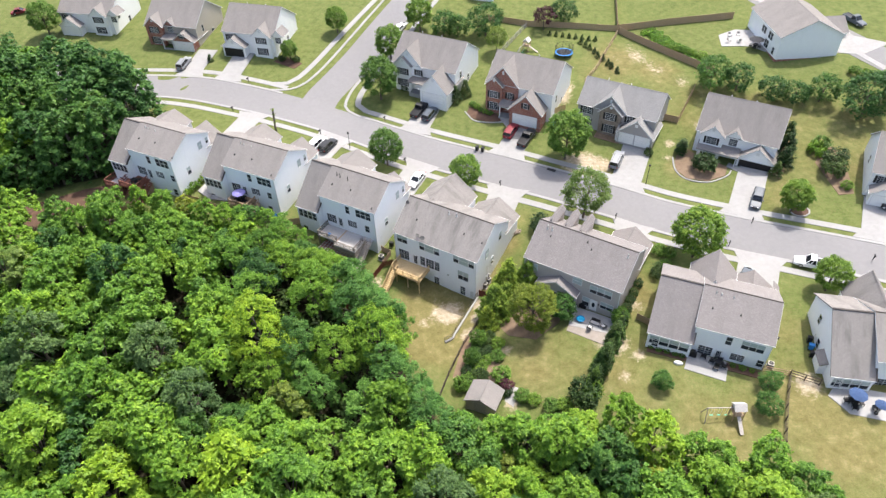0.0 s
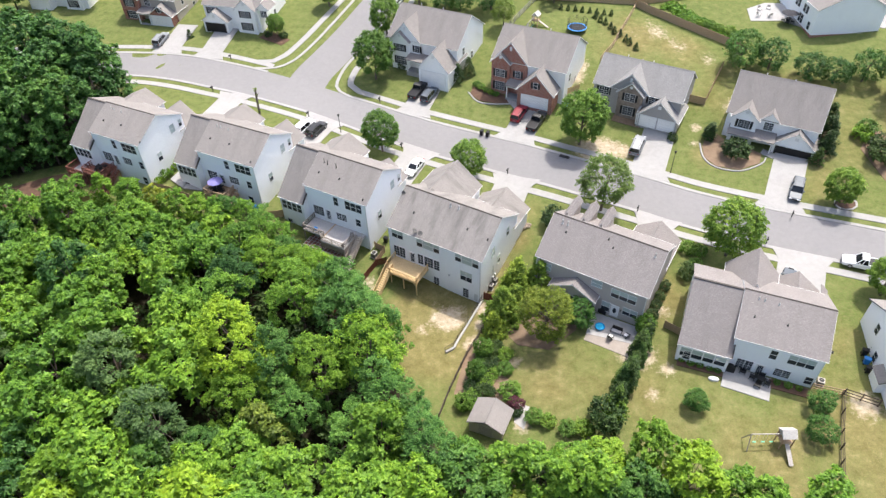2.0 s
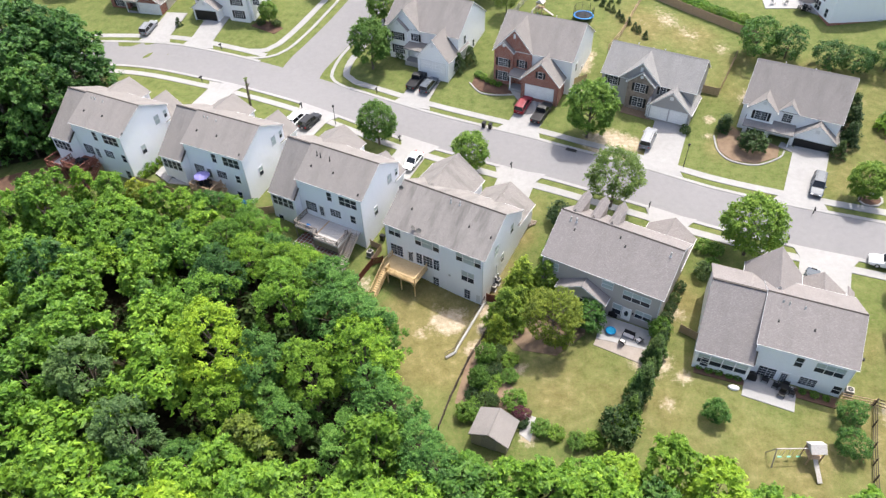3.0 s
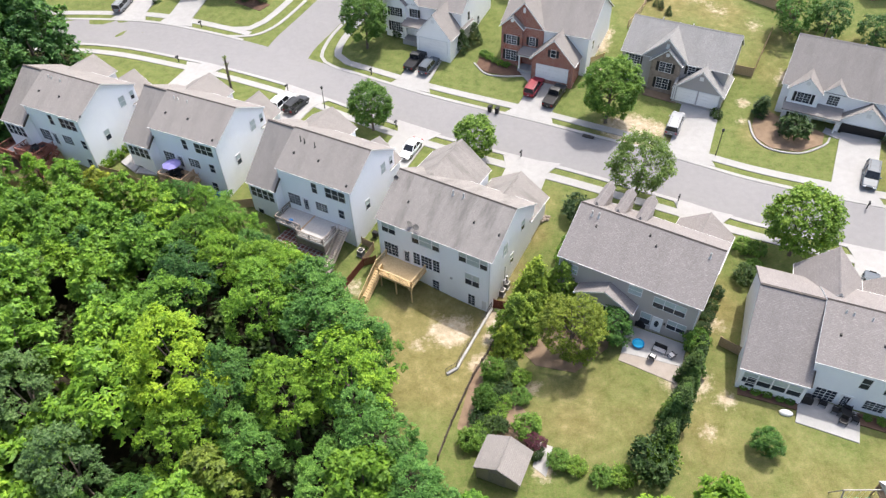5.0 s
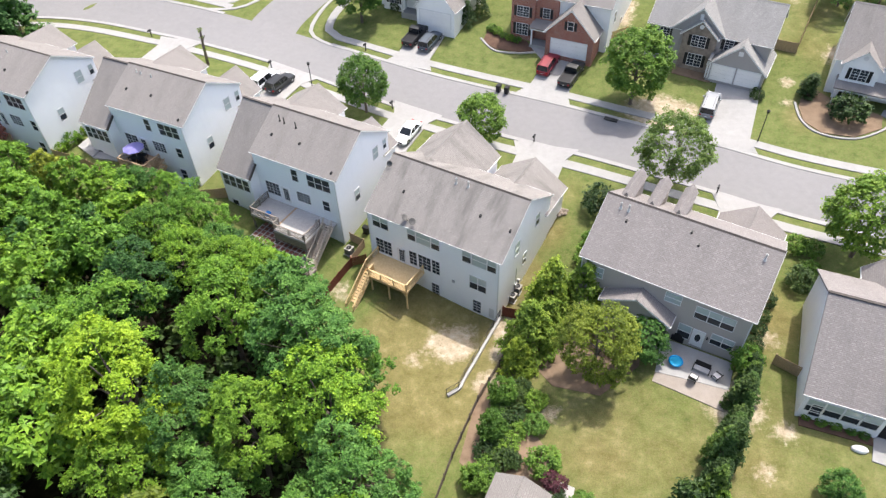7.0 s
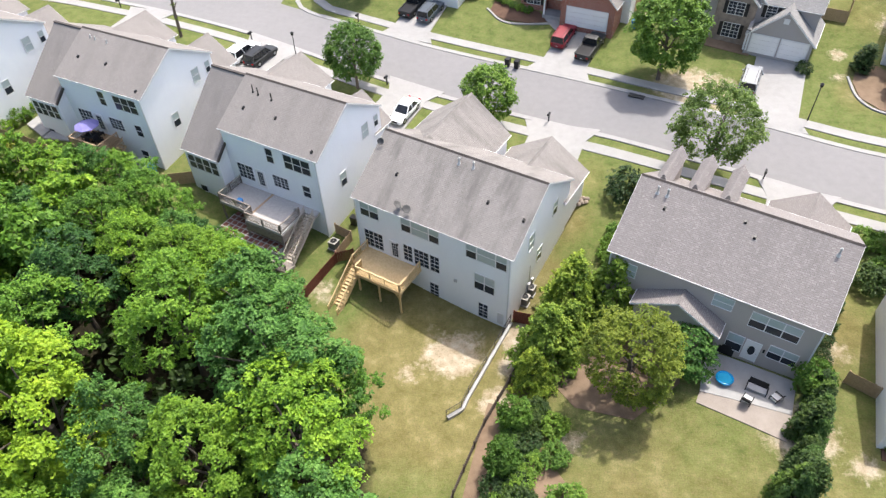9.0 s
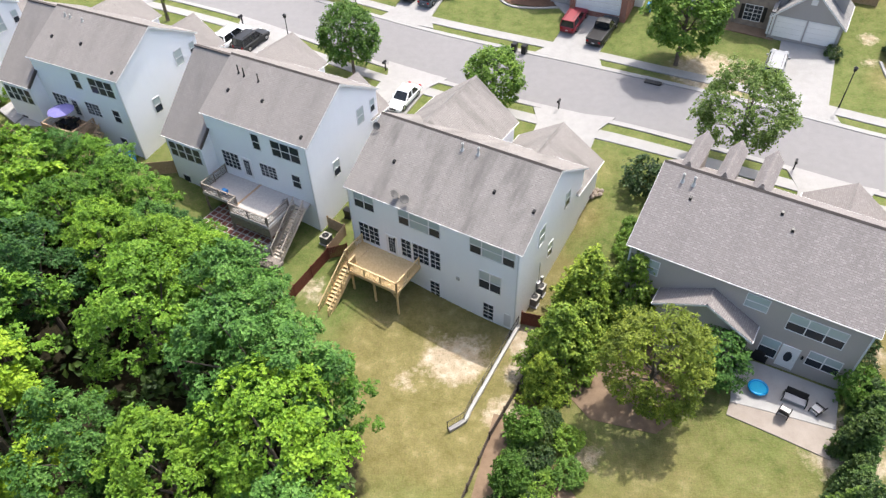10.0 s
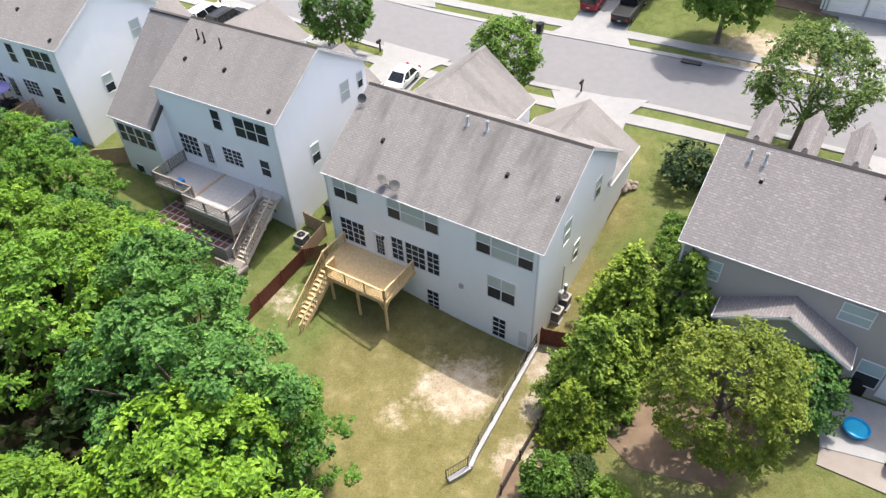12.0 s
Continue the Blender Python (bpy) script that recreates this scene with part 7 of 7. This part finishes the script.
def mailbox(x, y, turn):
    m = thing("mailbox", "black mailbox on a post at the kerb", "mailbox", pose(x, y, land(x, y), 0, 0, turn), group="mailboxes")
    part("post", Shape().box(-0.06, 0.06, -0.06, 0.06, -0.2, 1.15), BLACK, m)
    part("arm", Shape().bar((0, 0.3, 1.0), (0, -0.4, 1.0), 0.08), BLACK, m)
    part("box", Shape().extrude([(-0.12, 1.04), (0.12, 1.04), (0.12, 1.2), (0.08, 1.28), (-0.08, 1.28), (-0.12, 1.2)], -0.45, 0.12), BLACK, m)


street_lamp(36.7, 102.6, 4.6)
street_lamp(-21.2, 116.7, 4.0)
for x, y in ((9.2, 104.6), (-27.8, 121.2), (-48.6, 130.9), (-9.6, 112.4), (29.4, 93.6), (47.0, 85.2), (52.5, 90.4), (-47.2, 141.8), (-14.5, 126.4), (68.2, 79.6)):
    mailbox(x, y, -26)
snag = thing("dead_trunk", "tall bare trunk wrapped in climbing leaves", "tree trunk", pose(-37.4, 122.2, land(-37.4, 122.2)))
part("trunk", Shape().tube((0, 0, -0.3), (0.1, 0, 3.0), 0.24, 0.2).tube((0.1, 0, 3.0), (0.25, 0.05, 5.4), 0.2, 0.14).tube((0.15, 0, 3.6), (0.7, 0.1, 4.6), 0.09, 0.05), BARK, snag)
part("climber", leaf_cloud("climber", np.random.default_rng(3), [(0, 0, 0.8), (0.1, 0, 2.4), (0.15, 0, 4.2), (0.2, 0, 5.3)], [0.35, 0.3, 0.32, 0.4], 420, 0.16, LEAF["olive"]), None, snag)
inlet = thing("storm_drain", "dark storm drain inlet in the kerb", "drain", pose(19.4, 107.8, land(19.4, 107.8) + 0.1, 0, 0, -28))
part("grate", Shape().box(-0.9, 0.9, -0.35, 0.35, 0, 0.06), BLACK, inlet)
part("lid", Shape().box(-1.0, 1.0, 0.36, 0.9, 0, 0.09), CONCRETE, inlet)
rocks = thing("rock_pile", "small pile of reddish rocks by the house corner", "rocks", pose(11.4, 92.3, land(11.4, 92.3)))
for i in range(9):
    a = i * 2.4
    part("rock", Shape().lathe([(0.02, 0), (0.24, 0.06), (0.28, 0.18), (0.14, 0.32), (0.02, 0.34)], 7), STONE, rocks, at=pose(0.16 * i ** 0.5 * 1.6 * math.cos(a), 0.16 * i ** 0.5 * 1.6 * math.sin(a), 0.0, 10, 5, i * 40))


# ---------------------------------------------------------------- vehicles
PAINT = {k: gloss(k + "_car_paint", c, 0.5, 0.0, 0.0) for k, c in {"red": (0.2, 0.008, 0.02), "black": (0.012, 0.013, 0.016), "white": (0.75, 0.76, 0.77), "silver": (0.22, 0.23, 0.245), "slate": (0.06, 0.075, 0.095), "maroon": (0.16, 0.01, 0.02)}.items()}
LAMP_RED = gloss("tail_lamp_red", (0.35, 0.01, 0.01), 0.2)
LAMP_CLEAR = gloss("head_lamp_clear", (0.6, 0.62, 0.64), 0.1)


def loft(sections):
    """Rings of points (x across, z) at places along y, skinned and capped."""
    sh, n = Shape(), len(sections[0][1])
    for y, ring in sections:
        sh.v += [(x, y, z) for x, z in ring]
    for k in range(len(sections) - 1):
        for i in range(n):
            j = (i + 1) % n
            sh.f.append((k * n + i, k * n + j, (k + 1) * n + j, (k + 1) * n + i))
    sh.f += [tuple(range(n - 1, -1, -1)), tuple(range((len(sections) - 1) * n, len(sections) * n))]
    return sh


def body_ring(w, z0, z1, r=0.12):
    return [(-w + 0.06, z0), (w - 0.06, z0), (w, z0 + r), (w, z1 - r), (w - r, z1), (-w + r, z1), (-w, z1 - r), (-w, z0 + r)]


def car(x, y, heading, paint, kind, label, category="car", z=None):
    """The front looks along heading (degrees from +x)."""
    L, W, H = {"suv": (4.8, 1.9, 1.72), "sedan": (4.7, 1.82, 1.45), "pickup": (5.7, 2.0, 1.85), "van": (5.1, 1.98, 1.78)}[kind]
    d = Vector((math.cos(radians(heading)), math.sin(radians(heading))))
    za, zb = (land(x + d.x * s * L * 0.32, y + d.y * s * L * 0.32) for s in (-1, 1))
    tilt = math.degrees(math.atan2(zb - za, L * 0.64))
    base = (za + zb) / 2 + 0.13 if z is None else z
    c = thing("pickup_truck" if kind == "pickup" else "car", label, category, pose(x, y, base, tilt, 0, heading - 90))
    h, w = L / 2, W / 2
    belt = H * 0.56
    hood = belt - 0.04
    body = loft([(-h, body_ring(w * 0.86, 0.42, belt - 0.12)), (-h + 0.18, body_ring(w * 0.97, 0.3, belt - 0.02)), (-h * 0.5, body_ring(w, 0.24, belt)), (h * 0.35, body_ring(w, 0.24, belt)), (h * 0.62, body_ring(w * 0.99, 0.26, hood - 0.03)), (h - 0.22, body_ring(w * 0.95, 0.3, hood - 0.14)), (h, body_ring(w * 0.82, 0.36, hood - 0.26))])
    part("body", body, PAINT[paint], c, smooth=False)
    back, front = {"suv": (-h + 0.12, h * 0.42), "sedan": (-h * 0.72, h * 0.4), "pickup": (-h * 0.14, h * 0.42), "van": (-h + 0.1, h * 0.5)}[kind]
    slope_b, slope_f = {"suv": (0.22, 0.75), "sedan": (0.62, 0.85), "pickup": (0.12, 0.7), "van": (0.15, 0.8)}[kind]
    b, t = belt - 0.03, H
    wt = w * 0.78
    glass = Shape().poly([(-w * 0.93, back, b), (w * 0.93, back, b), (w * 0.93, front, b), (-w * 0.93, front, b), (-wt, back + slope_b, t - 0.05), (wt, back + slope_b, t - 0.05), (wt, front - slope_f, t - 0.05), (-wt, front - slope_f, t - 0.05)],
                         [(0, 1, 5, 4), (1, 2, 6, 5), (2, 3, 7, 6), (3, 0, 4, 7), (4, 5, 6, 7)])
    part("glasshouse", glass, CAR_GLASS, c)
    y0, y1 = back + slope_b, front - slope_f
    part("roof", loft([(y0 - 0.06, [(-wt - 0.02, t - 0.09), (wt + 0.02, t - 0.09), (wt, t - 0.03), (wt * 0.8, t - 0.01), (-wt * 0.8, t - 0.01), (-wt, t - 0.03)]), ((y0 + y1) / 2, [(-wt - 0.02, t - 0.07), (wt + 0.02, t - 0.07), (wt, t), (wt * 0.8, t + 0.02), (-wt * 0.8, t + 0.02), (-wt, t)]),
                       (y1 + 0.06, [(-wt - 0.02, t - 0.09), (wt + 0.02, t - 0.09), (wt, t - 0.03), (wt * 0.8, t - 0.01), (-wt * 0.8, t - 0.01), (-wt, t - 0.03)])]), PAINT[paint], c)
    for sx in (-1, 1):
        for ya, yb, k in ((back, back + slope_b, 0), (front, front - slope_f, 0), ((back + front) / 2, (y0 + y1) / 2, 1)):
            part("pillar", Shape().bar((sx * w * 0.93, ya, b), (sx * wt, yb, t - 0.05), 0.09), PAINT[paint], c)
        part("mirror", Shape().box(sx * w - 0.02 if sx > 0 else -w - 0.2, w + 0.2 if sx > 0 else -w + 0.02, front - 0.55, front - 0.4, belt, belt + 0.16), PAINT[paint], c)
        part("headlight", Shape().box(sx * w * 0.62 - 0.2, sx * w * 0.62 + 0.2, h - 0.1, h + 0.012, 0.6, 0.74), LAMP_CLEAR, c)
        part("tail_light", Shape().box(sx * w * 0.72 - 0.13, sx * w * 0.72 + 0.13, -h - 0.012, -h + 0.1, 0.66, 0.86), LAMP_RED, c)
        for wy in (-h * 0.6, h * 0.62):
            wh = part("wheel", Shape().lathe([(0.2, -0.11), (0.33, -0.11), (0.35, -0.06), (0.35, 0.06), (0.33, 0.11), (0.2, 0.11)], 18), RUBBER, c, at=pose(sx * (w - 0.1), wy, 0.35, 0, 90, 0))
            part("rim", Shape().lathe([(0.01, 0.07 * sx), (0.1, 0.1 * sx), (0.21, 0.1 * sx)], 14), STEEL, wh)
    part("bumper", Shape().box(-w * 0.86, w * 0.86, -h - 0.05, -h + 0.06, 0.36, 0.52), BLACK if kind == "pickup" else PAINT[paint], c)
    part("grille", Shape().box(-w * 0.45, w * 0.45, h - 0.06, h + 0.014, 0.44, 0.68), BLACK, c)
    part("number_plate", Shape().box(-0.16, 0.16, -h - 0.062, -h - 0.05, 0.55, 0.64), TRIM, c)
    if kind == "pickup":
        part("bed", Shape().box(-w * 0.82, w * 0.82, -h + 0.12, back - 0.08, belt - 0.03, belt + 0.015), BLACK, c)
        for sx in (-1, 1):
            part("bed_side", Shape().box(sx * w * 0.9 - 0.06, sx * w * 0.9 + 0.06, -h + 0.06, back, belt - 0.02, belt + 0.1), PAINT[paint], c)
        part("tailgate", Shape().box(-w * 0.84, w * 0.84, -h + 0.02, -h + 0.1, 0.55, belt + 0.1), PAINT[paint], c)
    if kind in ("suv", "van"):
        for sx in (-0.55, 0.55):
            part("roof_rail", Shape().bar((sx, y0 + 0.2, t + 0.05), (sx, y1 - 0.2, t + 0.05), 0.04), BLACK, c)
    return c


car(12.4, 120.3, 62, "red", "suv", "red people carrier parked on a brick house's drive")
car(15.4, 117.7, 60, "black", "pickup", "black pickup with open bed parked on a drive", "pickup")
car(-7.0, 129.2, 63, "black", "pickup", "black covered pickup parked on a drive", "pickup")
car(-4.7, 127.4, 62, "slate", "suv", "dark boxy four-by-four parked on a drive")
car(32.3, 109.2, 64, "silver", "van", "silver van with dark rear parked on a drive", "van")
car(54.9, 95.6, -117, "slate", "suv", "dark grey estate car parked on a drive")
car(58.5, 79.2, 156, "white", "pickup", "white pickup parked along the kerb", "pickup")
car(-27.9, 117.4, 62, "white", "suv", "white car parked on a drive behind roofs")
car(-25.6, 116.7, 62, "black", "suv", "black four-by-four parked on a drive")
car(-7.1, 106.7, -118, "white", "sedan", "white saloon car parked on a drive")
car(-64.6, 150.4, 76, "silver", "suv", "silver car parked on a drive")
car(-12.6, 161.6, 65, "white", "sedan", "white car parked along the side street")
car(94.2, 151.3, -66, "slate", "pickup", "dark blue pickup parked on the far street", "pickup")
car(-117.4, 179.2, 20, "maroon", "sedan", "dark red car parked by a far house")
car(47.2, 77.2, 60, "slate", "sedan", "dark saloon car parked on a drive behind the roof")
car(76.0, 92.4, -115, "black", "sedan", "black car parked on a drive")


# far patio beside the gable-ended house
pad("patio", [(62.5, 145.6), (68.6, 144.6), (71.4, 141.5), (71.4, 151.5), (67.4, 152.4), (63.2, 150.6)], 0.12, PATIO, "pale far patio crowded with furniture", "patio")
pad("path", [(85.0, 139.5), (90.6, 137.8), (98.2, 141.5), (92.0, 145.6), (90.6, 150.4), (87.0, 148)], 0.1, CONCRETE, "pale concrete drive beside the far street", "drive")
QF = land(67, 147) + 0.13
parasol_at(69.2, 143.6, QF, worn("charcoal_canvas", (0.04, 0.04, 0.045), 0.9), "charcoal canvas parasol on the far patio", 1.7)
dining_set(69.2, 143.6, QF, 15)
for x, y, a in ((64.4, 147.0, 100), (65.4, 149.6, 10), (67.4, 149.8, -20), (66.6, 146.6, 190)):
    garden_chair(x, y, QF, a, "pale cushioned garden chair on the far patio", WHITE_CLOTH, OLD_WOOD)
